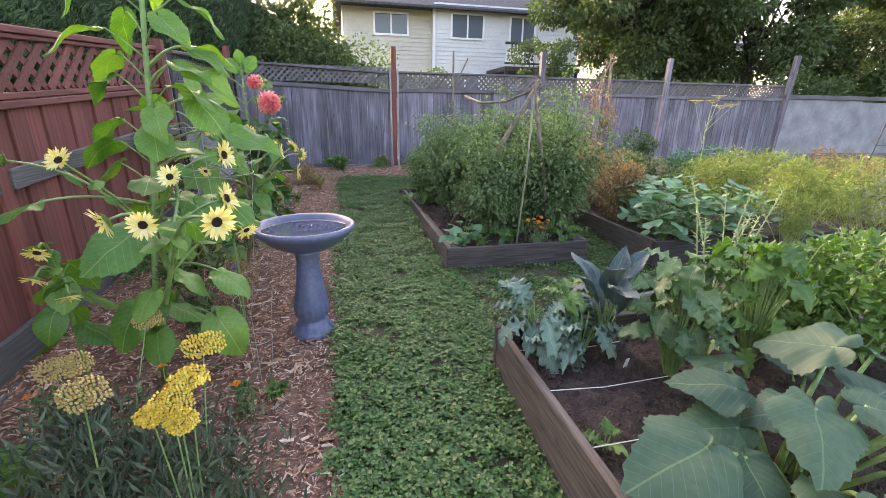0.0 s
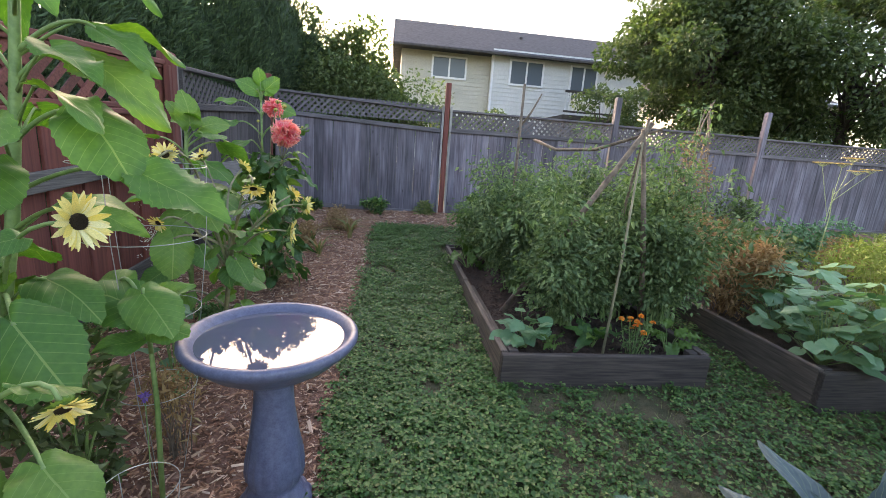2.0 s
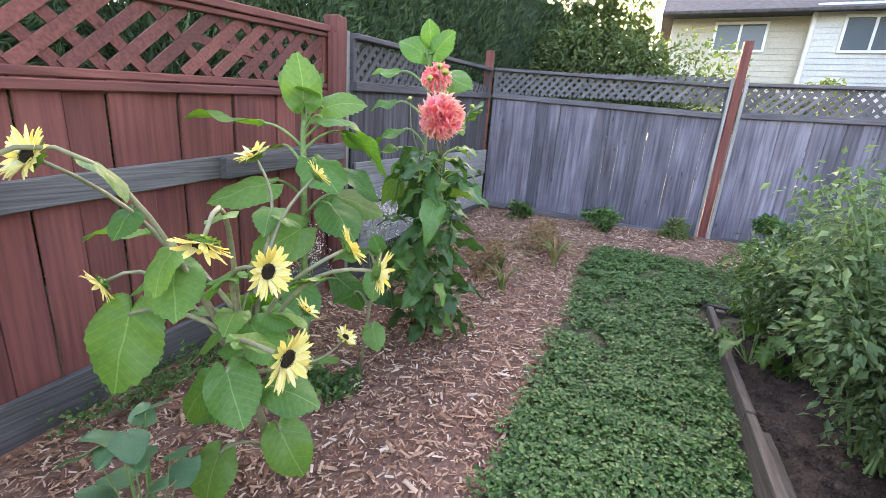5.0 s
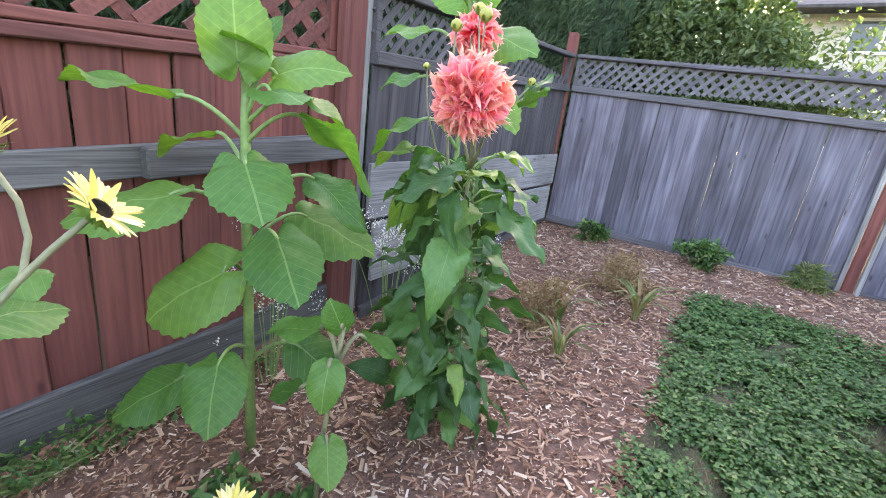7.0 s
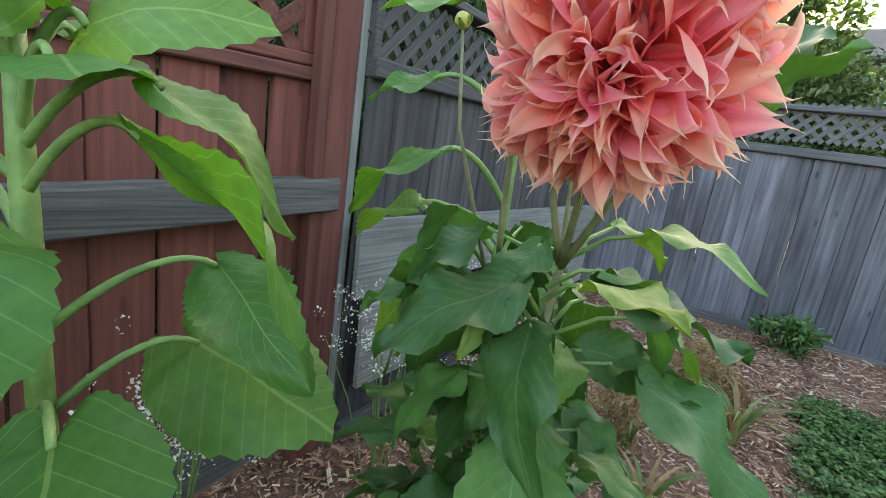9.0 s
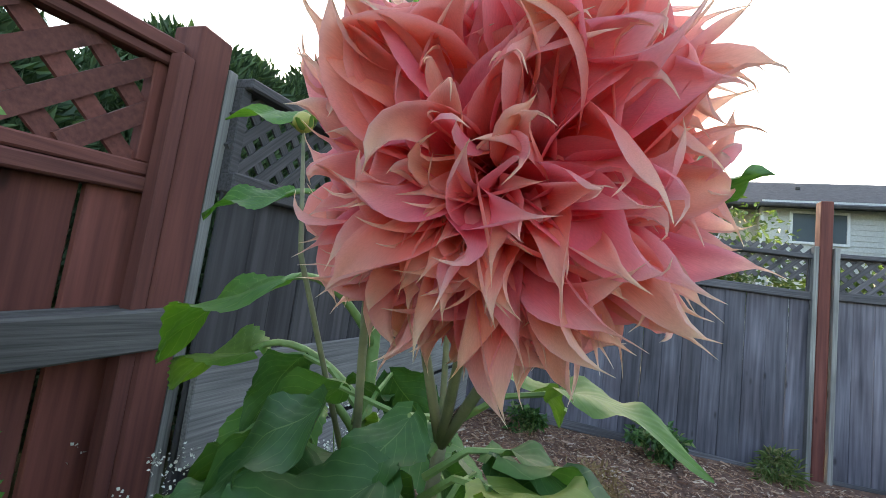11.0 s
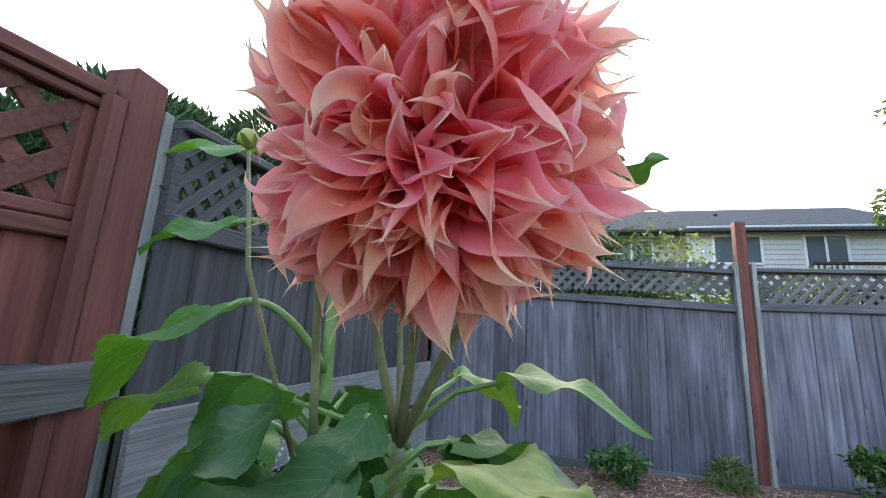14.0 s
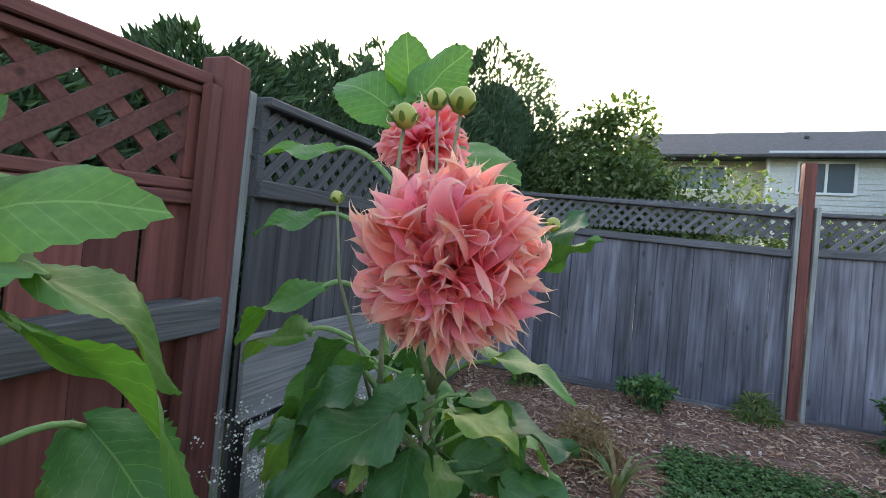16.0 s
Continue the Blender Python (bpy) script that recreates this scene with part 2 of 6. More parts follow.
SIDING_W = plain("pale_siding", (0.56, 0.56, 0.54), (0.64, 0.63, 0.61), 1.5, 0.7, 0.1, fine=20)
SHINGLE = plain("grey_roof_shingle", (0.03, 0.03, 0.036), (0.07, 0.07, 0.08), 6, 0.9, 0.5, fine=40)
TRIM = plain("white_trim", (0.72, 0.72, 0.72), (0.8, 0.8, 0.8), 4, 0.6, 0.1)
DARK_DECK = plain("dark_stained_deck", (0.035, 0.03, 0.03), (0.08, 0.07, 0.065), 6, 0.8, 0.3)
PLY = plain("grey_weathered_plywood", (0.15, 0.15, 0.165), (0.27, 0.265, 0.28), 2.5, 0.9, 0.3, fine=30)
BLACK = plain("black_painted_metal", (0.015, 0.015, 0.017), (0.03, 0.03, 0.033), 20, 0.5, 0.1)
CONCRETE = plain("old_concrete", (0.22, 0.2, 0.185), (0.34, 0.32, 0.3), 6, 0.95, 0.5)
FAR_GROUND = plain("rough_grass_ground", (0.06, 0.075, 0.03), (0.12, 0.12, 0.06), 2, 0.95, 0.6)


def glassy(name, color, rough, transmit):
    m, nt, bs, out = nodes_of(name)
    n = noise_tex(nt, 3.0, detail=2)
    bs.inputs["Base Color"].default_value = (*color, 1)
    bs.inputs["Roughness"].default_value = rough
    bs.inputs["IOR"].default_value = 1.33
    bs.inputs["Transmission Weight"].default_value = transmit
    if rough:
        bump(nt, bs, n.outputs[0], 0.004, 0.002)
    return m


WATER = glassy("still_water", (0.07, 0.08, 0.12), 0.0, 0.0)
PANE = glassy("window_pane", (0.10, 0.12, 0.14), 0.04, 0.0)


def dahlia_material():
    m, nt, bs, out = nodes_of("dahlia_petal")
    uv = nt.nodes.new("ShaderNodeUVMap")
    sep = nt.nodes.new("ShaderNodeSeparateXYZ")
    nt.links.new(uv.outputs[0], sep.inputs[0])
    pink = ramp(nt, [(0.0, (0.90, 0.03, 0.05)), (0.35, (0.96, 0.11, 0.16)), (0.62, (0.97, 0.22, 0.33)), (0.82, (0.97, 0.42, 0.47)), (1.0, (0.96, 0.82, 0.62))])
    coral = ramp(nt, [(0.0, (0.90, 0.045, 0.025)), (0.35, (0.96, 0.16, 0.10)), (0.62, (0.97, 0.31, 0.21)), (0.82, (0.97, 0.54, 0.38)), (1.0, (0.96, 0.84, 0.62))])
    for r in (pink, coral):
        nt.links.new(sep.outputs[0], r.inputs[0])
    oi = nt.nodes.new("ShaderNodeObjectInfo")
    c = mixed(nt, "MIX", oi.outputs["Random"], pink.outputs[0], coral.outputs[0])
    # sky gloss along the petal edges, painted as a pale lilac mix
    gloss_rim = ramp(nt, [(0.0, (1, 1, 1)), (0.16, (0, 0, 0)), (0.84, (0, 0, 0)), (1.0, (1, 1, 1))])
    nt.links.new(sep.outputs[1], gloss_rim.inputs[0])
    rf = nt.nodes.new("ShaderNodeMath")
    rf.operation = "MULTIPLY"
    rf.inputs[1].default_value = 0.28
    nt.links.new(gloss_rim.outputs[0], rf.inputs[0])
    c = mixed(nt, "MIX", rf.outputs[0], c, (0.93, 0.56, 0.62))
    n = noise_tex(nt, 300, (0.06, 1, 1), 3)
    rn = ramp(nt, [(0.3, (0.86, 0.8, 0.82)), (0.7, (1, 1, 1))])
    nt.links.new(n.outputs[0], rn.inputs[0])
    c = mixed(nt, "MULTIPLY", 0.7, c, rn.outputs[0])
    nt.links.new(c, bs.inputs["Base Color"])
    bs.inputs["Roughness"].default_value = 0.55
    bs.inputs["Specular IOR Level"].default_value = 0.2
    bump(nt, bs, n.outputs[0], 0.2, 0.001)
    tr = nt.nodes.new("ShaderNodeBsdfTranslucent")
    nt.links.new(c, tr.inputs["Color"])
    ms = nt.nodes.new("ShaderNodeMixShader")
    ms.inputs[0].default_value = 0.56
    nt.links.new(bs.outputs[0], ms.inputs[1])
    nt.links.new(tr.outputs[0], ms.inputs[2])
    nt.links.new(ms.outputs[0], out.inputs["Surface"])
    return m


PETAL_D = dahlia_material()


# ---- mesh helpers ----
RNG = np.random.default_rng(7)


class Shape:
    """Collects vertices, faces and optional uv for one mesh."""

    def __init__(self):
        self.v, self.f, self.uv = [], [], []

    def add(self, verts, faces, uv=None):
        o = len(self.v)
        self.v.extend([tuple(p) for p in verts])
        self.f.extend([tuple(i + o for i in q) for q in faces])
        self.uv.extend(uv if uv is not None else [(0.5, 0.5)] * len(verts))

    def box(self, x0, y0, z0, x1, y1, z1, b=0.0, m=None):
        """A box whose long edges are bevelled by b."""
        bm = bmesh.new()
        bmesh.ops.create_cube(bm, size=1)
        bmesh.ops.scale(bm, vec=(x1 - x0, y1 - y0, z1 - z0), verts=bm.verts)
        bmesh.ops.translate(bm, vec=((x0 + x1) / 2, (y0 + y1) / 2, (z0 + z1) / 2), verts=bm.verts)
        if b:
            bmesh.ops.bevel(bm, geom=bm.edges[:], offset=b, segments=1, affect="EDGES")
        if m is not None:
            bmesh.ops.transform(bm, matrix=m, verts=bm.verts)
        bm.verts.index_update()
        self.add([v.co[:] for v in bm.verts], [[v.index for v in f.verts] for f in bm.faces])
        bm.free()
        return self

    def tube(self, pts, radii, sides=6):
        pts = [Vector(p) for p in pts]
        n = len(pts)
        verts, faces = [], []
        for i, p in enumerate(pts):
            d = (pts[min(i + 1, n - 1)] - pts[max(i - 1, 0)]).normalized()
            a = d.orthogonal().normalized() if i == 0 else (a - d * a.dot(d)).normalized()
            c = d.cross(a)
            r = radii[i] if hasattr(radii, "__len__") else radii
            verts += [p + (a * math.cos(k * 2 * math.pi / sides) + c * math.sin(k * 2 * math.pi / sides)) * r for k in range(sides)]
        for i in range(n - 1):
            for k in range(sides):
                faces.append((i * sides + k, i * sides + (k + 1) % sides, (i + 1) * sides + (k + 1) % sides, (i + 1) * sides + k))
        faces += [tuple(range(sides))[::-1], tuple((n - 1) * sides + k for k in range(sides))]
        self.add(verts, faces)
        return self

    def turned(self, profile, sides=40, centre=(0, 0, 0)):
        """A body turned about the vertical axis: (radius, height) rows."""
        verts, faces = [], []
        for r, z in profile:
            verts += [(centre[0] + r * math.cos(k * 2 * math.pi / sides), centre[1] + r * math.sin(k * 2 * math.pi / sides), centre[2] + z) for k in range(sides)]
        for i in range(len(profile) - 1):
            for k in range(sides):
                faces.append((i * sides + k, i * sides + (k + 1) % sides, (i + 1) * sides + (k + 1) % sides, (i + 1) * sides + k))
        self.add(verts, faces)
        return self

    def mesh(self, name, material, smooth=False):
        me = bpy.data.meshes.new(name)
        me.from_pydata(self.v, [], self.f)
        if any(u != (0.5, 0.5) for u in self.uv[:400]):
            layer = me.uv_layers.new(name="UVMap")
            idx = np.empty(len(me.loops), dtype=np.int32)
            me.loops.foreach_get("vertex_index", idx)
            layer.data.foreach_set("uv", np.array(self.uv, dtype=np.float32)[idx].ravel())
        me.materials.append(material)
        if smooth:
            me.polygons.foreach_set("use_smooth", [True] * len(me.polygons))
        me.update()
        return me


def part(name, shape, material, parent=None, label="", smooth=False, m=None):
    """Links a shape, or a ready mesh, as one mesh object under a thing or a part."""
    me = shape if isinstance(shape, bpy.types.Mesh) else shape.mesh(name, material, smooth)
    ob = new(name, me)
    ob.parent = parent
    if m is not None:
        ob.matrix_basis = m
    if label:
        ob["label"] = label
    return ob


def empty(name, m, label="", category="", group="", kind=""):
    ob = new(name)
    ob.empty_display_size = 0.1
    ob.matrix_world = m
    return tagged(ob, label, category, group, kind)


def ground_z(x, y):
    """The garden rises gently towards the far fence."""
    return 0.062 * (min(max(y, -2.0), 9.0) - 3.2)


def np_mesh(name, v, f, material, smooth=False):
    me = bpy.data.meshes.new(name)
    me.from_pydata(v.reshape(-1, 3).tolist(), [], f.tolist())
    me.materials.append(material)
    if smooth:
        me.polygons.foreach_set("use_smooth", [True] * len(me.polygons))
    return me


LEAF4 = np.array([(0, 0, 0), (0.45, 0.30, 0.10), (1, 0, -0.05), (0.45, -0.30, 0.10)])
LEAF4_F = np.array([(0, 1, 2), (0, 2, 3)])
NEEDLE = np.array([(0, 0.04, 0), (0, -0.04, 0), (1, 0, 0)])
NEEDLE_F = np.array([(0, 1, 2)])


def cloud(name, pos, direction, up, size, material, template=LEAF4, faces=LEAF4_F, width=1.0):
    """Many small leaves as one mesh: places, ways that they point, ways that they face, lengths."""
    n = len(pos)
    d = direction / np.maximum(np.linalg.norm(direction, axis=1, keepdims=True), 1e-6)
    s = np.cross(up, d)
    s /= np.maximum(np.linalg.norm(s, axis=1, keepdims=True), 1e-6)
    u = np.cross(d, s)
    size = np.asarray(size).reshape(-1, 1, 1) * np.ones((n, 1, 1))
    t = template * np.array([1, width, 1])
    v = pos[:, None, :] + size * (t[None, :, 0:1] * d[:, None, :] + t[None, :, 1:2] * s[:, None, :] + t[None, :, 2:3] * u[:, None, :])
    f = (faces[None] + (np.arange(n) * len(t))[:, None, None]).reshape(-1, faces.shape[1])
    return np_mesh(name, v, f, material)


def unit(n):
    v = RNG.normal(size=(n, 3))
    return v / np.linalg.norm(v, axis=1, keepdims=True)


def clumps(n, centre, radii, lumps=9, spread=0.75, shell=0.5):
    """Places in an uneven crown: round a few lumps of an ellipsoid, more of them near the outside."""
    c = unit(lumps) * RNG.uniform(0.35, spread, (lumps, 1))
    k = RNG.integers(0, lumps, n)
    r = RNG.uniform(shell, 1.0, (n, 1)) * RNG.uniform(0.28, 0.5, (lumps, 1))[k]
    p = c[k] + unit(n) * r
    return np.array(centre) + p * np.array(radii)


# ---- ground ----
def grid_mesh(name, x0, x1, y0, y1, nx, ny, material, lift=0.0, rough=0.0, edge=None):
    xs, ys = np.linspace(x0, x1, nx), np.linspace(y0, y1, ny)
    v = []
    for y in ys:
        for x in xs:
            xx = edge(x, y) if edge else x
            v.append((xx, y, ground_z(xx, y) + lift + rough * noise.noise((xx * 6, y * 6, 0))))
    f = [(j * nx + i, j * nx + i + 1, (j + 1) * nx + i + 1, (j + 1) * nx + i) for j in range(ny - 1) for i in range(nx - 1)]
    me = bpy.data.meshes.new(name)
    me.from_pydata(v, [], f)
    me.materials.append(material)
    me.polygons.foreach_set("use_smooth", [True] * len(f))
    return me


def far_sheet():
    ys = [-400, -60, -20, -8, -4, -2, 0, 2, 4, 6, 8, 9, 12, 20, 60, 400]
    xs = [-400, -60, -20, -8, -4, -2, 0, 2, 4, 8, 14, 20, 60, 400]
    v = [(x, y, ground_z(x, y) - 0.02) for y in ys for x in xs]
    n = len(xs)
    f = [(j * n + i, j * n + i + 1, (j + 1) * n + i + 1, (j + 1) * n + i) for j in range(len(ys) - 1) for i in range(n - 1)]
    me = bpy.data.meshes.new("ground")
    me.from_pydata(v, [], f)
    me.materials.append(FAR_GROUND)
    return me


tagged(new("ground", far_sheet()), "rough grassy ground reaching beyond the garden fences", "ground", kind="structure")


def lawn_edge(y):
    """The wavering border between bark mulch and clover lawn."""
    return -0.10 + 0.09 * noise.noise((0.3, y * 1.3, 2)) + 0.05 * noise.noise((1.3, y * 5, 5)) + 0.03 * max(0, y - 5.5)


tagged(new("floor_mulch", grid_mesh("floor_mulch", -1.9, 0.05, -1.5, 8.5, 40, 160, MULCH_BASE, 0.004, 0.012)), "reddish-brown bark mulch bed floor beside the lawn path", "mulch", kind="structure")
tagged(new("floor_lawn", grid_mesh("floor_lawn", -0.05, 9.5, -1.5, 7.6, 90, 90, TURF, 0.010, 0.01, lambda x, y: x if x > 0 else lawn_edge(y))), "clover lawn with bare earthy patches between raised beds", "lawn", kind="structure")
tagged(new("floor_mulch_far", grid_mesh("floor_mulch_far", 0.0, 9.5, 7.5, 8.9, 60, 20, MULCH_BASE, 0.012, 0.012)), "bark mulch strip along the foot of the grey fence", "mulch", kind="structure")


def wood_chips(n):
    x = RNG.uniform(-1.8, 0.02, n)
    y = RNG.uniform(-0.2, 8.35, n)
    far = RNG.random(n) < 0.10
    x[far] = RNG.uniform(0.0, 1.6, far.sum())
    y[far] = RNG.uniform(7.0, 8.4, far.sum())
    keep = np.array([far[i] and y[i] > 7.2 + 0.3 * noise.noise((x[i] * 2, 0, 0)) or x[i] < lawn_edge(y[i]) + 0.02 for i in range(n)])
    x, y = x[keep], y[keep]
    n = len(x)
    pos = np.stack([x, y, 0.062 * (y - 3.2) + RNG.uniform(0.008, 0.03, n)], 1)
    a = RNG.uniform(0, 2 * np.pi, n)
    d = np.stack([np.cos(a), np.sin(a), RNG.normal(0, 0.22, n)], 1)
    up = np.stack([RNG.normal(0, 0.4, n), RNG.normal(0, 0.4, n), np.ones(n)], 1)
    t = np.array([(-0.5, -0.13, 0), (0.5, -0.09, 0), (0.45, 0.12, 0), (-0.5, 0.1, 0), (-0.46, -0.08, 0.07), (0.42, -0.05, 0.06), (0.4, 0.08, 0.06), (-0.42, 0.06, 0.07)])
    f = np.array([(4, 5, 6, 7), (0, 1, 5, 4), (1, 2, 6, 5), (2, 3, 7, 6), (3, 0, 4, 7)])
    size = np.clip(RNG.lognormal(-3.95, 0.5, n), 0.008, 0.10)
    return cloud("wood_chips", pos, d, up, size, CHIP, t, f, 1.1)


tagged(new("wood_chips", wood_chips(72000)), "loose reddish and tan wood chips covering the mulch bed", "wood chips", kind="stuff")

BEDS = {"a": (0.78, -1.2, 3.0, 2.12), "b": (0.82, 3.44, 2.14, 6.3), "c": (2.66, 3.2, 5.6, 7.0), "d": (3.8, -0.5, 6.5, 2.2)}


def in_bed(x, y):
    k = np.zeros(len(x), bool)
    for x0, y0, x1, y1 in BEDS.values():
        k |= (x > x0 - 0.01) & (x < x1 + 0.01) & (y > y0 - 0.01) & (y < y1 + 0.01)
    return k


def clover(n):
    near = int(n * 0.55)
    x = np.concatenate([RNG.uniform(-0.28, 0.9, near), RNG.uniform(0.8, 5.0, n - near)])
    y = np.concatenate([RNG.uniform(0.2, 7.6, near), RNG.uniform(1.8, 7.4, n - near)])
    bare = np.array([noise.noise((a * 3.2, b * 3.2, 7)) + 0.5 * noise.noise((a * 9, b * 9, 3)) for a, b in zip(x, y)])
    edge = np.array([lawn_edge(b) for b in y])
    ok = (x > edge + RNG.normal(0, 0.035, n)) & ~in_bed(x, y) & (bare < 0.38 + RNG.normal(0, 0.16, n)) & (y < 7.35 + RNG.normal(0, 0.08, n))
    x, y = x[ok], y[ok]
    n = len(x)
    z = 0.062 * (y - 3.2) + RNG.uniform(0.015, 0.06, n) + 0.02 * np.array([noise.noise((a * 7, b * 7, 11)) for a, b in zip(x, y)])
    pos = np.repeat(np.stack([x, y, z], 1), 3, 0)
    a = np.repeat(RNG.uniform(0, 2 * np.pi, n), 3) + np.tile([0, 2.09, 4.19], n) + RNG.normal(0, 0.15, 3 * n)
    d = np.stack([np.cos(a), np.sin(a), RNG.normal(-0.1, 0.3, 3 * n)], 1)
    up = np.stack([RNG.normal(0, 0.3, 3 * n), RNG.normal(0, 0.3, 3 * n), np.ones(3 * n)], 1)
    t = np.array([(0, 0, 0), (0.6, 0.42, 0.1), (1, 0.2, 0.04), (0.92, 0, -0.02), (1, -0.2, 0.04), (0.6, -0.42, 0.1)])
    f = np.array([(0, 1, 2, 3), (0, 3, 4, 5)])
    return cloud("clover", pos, d, up, np.repeat(RNG.uniform(0.011, 0.027, n), 3), CLOVER, t, f)


tagged(new("clover", clover(105000)), "low green clover leaves carpeting the lawn path", "clover", kind="stuff")


def blades(n):
    x, y = RNG.uniform(-0.1, 4.5, n), RNG.uniform(0.2, 7.5, n)
    ok = ~in_bed(x, y) & (x > -0.05)
    x, y = x[ok], y[ok]
    n = len(x)
    pos = np.stack([x, y, 0.062 * (y - 3.2) + 0.005], 1)
    d = np.stack([RNG.normal(0, 0.6, n), RNG.normal(0, 0.6, n), np.ones(n)], 1)
    return cloud("lawn_grass", pos, d, unit(n), RNG.uniform(0.03, 0.075, n), GRASS, NEEDLE, NEEDLE_F, 1.0)


tagged(new("lawn_grass", blades(22000)), "short thin grass blades among the clover", "grass", kind="stuff")


# ---- fences ----
def plank_mesh(w, t, h, b, material):
    return Shape().box(-w / 2, -t / 2, 0, w / 2, t / 2, h, b).mesh("plank", material)


def lattice(parent, length, z0, z1, step, width, thick, material, y=0.0, angle=45, drop=0.0):
    """Crossed diagonal slats between two heights of a panel that runs along local x; drop: skips some."""
    h = z1 - z0
    ta = math.tan(radians(angle))
    run = h / ta
    sl = math.hypot(run, h)
    full = Shape().box(-sl / 2, -thick / 2, -width / 2, sl / 2, thick / 2, width / 2).mesh("slat", material)
    for layer, sign in ((0, 1), (1, -1)):
        x = -run
        while x < length:
            a, b = max(x, 0.0), min(x + run, length)
            if b - a > 0.06 and RNG.random() >= drop:
                f = (b - a) / run
                mid = (a + b) / 2
                zf = ((a + b) / 2 - x) / run
                z = z0 + h * (zf if sign > 0 else 1 - zf)
                me = full if f > 0.999 else Shape().box(-sl * f / 2, -thick / 2, -width / 2, sl * f / 2, thick / 2, width / 2).mesh("slat", material)
                part("slat", me, material, parent, m=Matrix.Translation((mid, y + (layer - 0.5) * (thick + 0.001), z)) @ Matrix.Rotation(-sign * radians(angle), 4, "Y"))
            x += step


def grey_panel(name, p, q, zp, zq, label, face=None):
    """A grey board panel with a lattice top, from p to q; zp: heights of foot, lattice rail and top at p."""
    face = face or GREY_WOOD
    # the corner panel's rails take the same shade-darkened tone
    bars = SHADED_DARK_RAIL if face is SHADED_DARK_GREY else GREY_RAIL
    p, q = Vector((*p, 0)), Vector((*q, 0))
    d = q - p
    length = d.length
    th = math.atan2(d.y, d.x)
    slope = (zq - zp) / length
    m = Matrix.Translation((p.x, p.y, zp)) @ Matrix.Rotation(th, 4, "Z") @ Matrix(((1, 0, 0, 0), (0, 1, 0, 0), (slope, 0, 1, 0), (0, 0, 0, 1)))
    fence = empty(name, Matrix.Translation((p.x, p.y, zp)) @ Matrix.Rotation(th, 4, "Z"), label, "fence", kind="structure")
    sh = Matrix(((1, 0, 0, 0), (0, 1, 0, 0), (slope, 0, 1, 0), (0, 0, 0, 1)))
    top, rail = 1.75, 1.40
    n = round(length / 0.142)
    w = length / n
    kinds = [plank_mesh(w - g, 0.018, rail - 0.02, 0.005, face) for g in (0.0006, 0.001, 0.0015)]
    for i in range(n):
        x = (i + 0.5) * w
        part("plank", kinds[RNG.integers(0, 3)], GREY_WOOD, fence, m=Matrix.Translation((x, RNG.uniform(-0.003, 0.003), 0.03 + slope * x)) @ Matrix.Rotation(RNG.normal(0, 0.002), 4, "Y"))

    def rail_bar(nm, z0, z1, y0, y1):
        s = Shape().box(0, y0, z0, length, y1, z1, 0.006)
        s.v = [(x, y, z + slope * x) for x, y, z in s.v]
        part(nm, s, bars, fence)
    rail_bar("rail", rail - 0.01, rail + 0.055, -0.045, 0.03)
    rail_bar("rail", 0.0, 0.075, -0.045, -0.012)
    rail_bar("cap", top - 0.035, top, -0.05, 0.05)
    holder = part("lattice_frame", Shape().box(0, -0.02, rail + 0.05, 0.035, 0.02, top - 0.03, 0.003).box(length - 0.035, -0.02, rail + 0.05 + slope * length, length, 0.02, top - 0.03 + slope * length, 0.003), bars, fence)
    holder.matrix_basis = Matrix.Identity(4)
    lattice(holder, length, rail + 0.05, top - 0.03, 0.098, 0.034, 0.008, bars)
    return fence


def post(name, x, y, z0, z1, w, material, label, lean=0.0, d=None):
    s = Shape().box(-w / 2, -(d or w) / 2, 0, w / 2, (d or w) / 2, z1 - z0, 0.008)
    return tagged(part(name, s, material, None, m=pose(x, y, z0, 0, lean, 4)), label, "fence post", "fence posts", "structure")


FX = [-1.76, 0.98, 4.02, 7.12, 10.75]


def fence_y(x):
    return 8.35 + 0.0685 * (x + 1.76)


for i in range(4):
    a, b = FX[i] + 0.06, FX[i + 1] - 0.06
    grey_panel("fence_north", (a, fence_y(a)), (b, fence_y(b)), 0.37 if i == 0 else 0.29, 0.27 if i == 0 else 0.31, "weathered grey board fence panel with lattice top")
grey_panel("fence_corner", (-1.69, 5.337), (-1.75, 8.28), 0.16, 0.36, "dark grey board fence panel, toned partly by shade, with lattice top beside the corner", SHADED_DARK_GREY)
post("fence_post_corner", -1.79, 8.36, 0.2, 2.32, 0.095, RED_WOOD, "reddish-brown corner fence post")
post("fence_post_a", 0.98, 8.53, 0.2, 2.45, 0.085, RED_WOOD, "tall reddish-brown fence post between grey panels")
for dx in (-0.066, 0.068):
    tagged(part("trim_post", Shape().box(-0.016, -0.03, 0, 0.016, 0.03, 1.80, 0.003), PALE_WOOD, None, m=pose(0.98 + dx, fence_y(0.98 + dx) - 0.045, 0.28)), "pale grey trim strip beside the fence post", "trim", kind="structure")
post("fence_post_b", 4.02, 8.74, 0.2, 2.5, 0.10, GREY_WOOD, "tall weathered grey fence post")
post("fence_post_c", 7.12, 8.96, 0.2, 2.52, 0.10, GREY_WOOD, "tall weathered grey fence post", 1)
post("fence_post_d", 10.75, 9.2, 0.2, 2.75, 0.11, GREY_WOOD, "tall weathered grey fence post leaning slightly", 4)
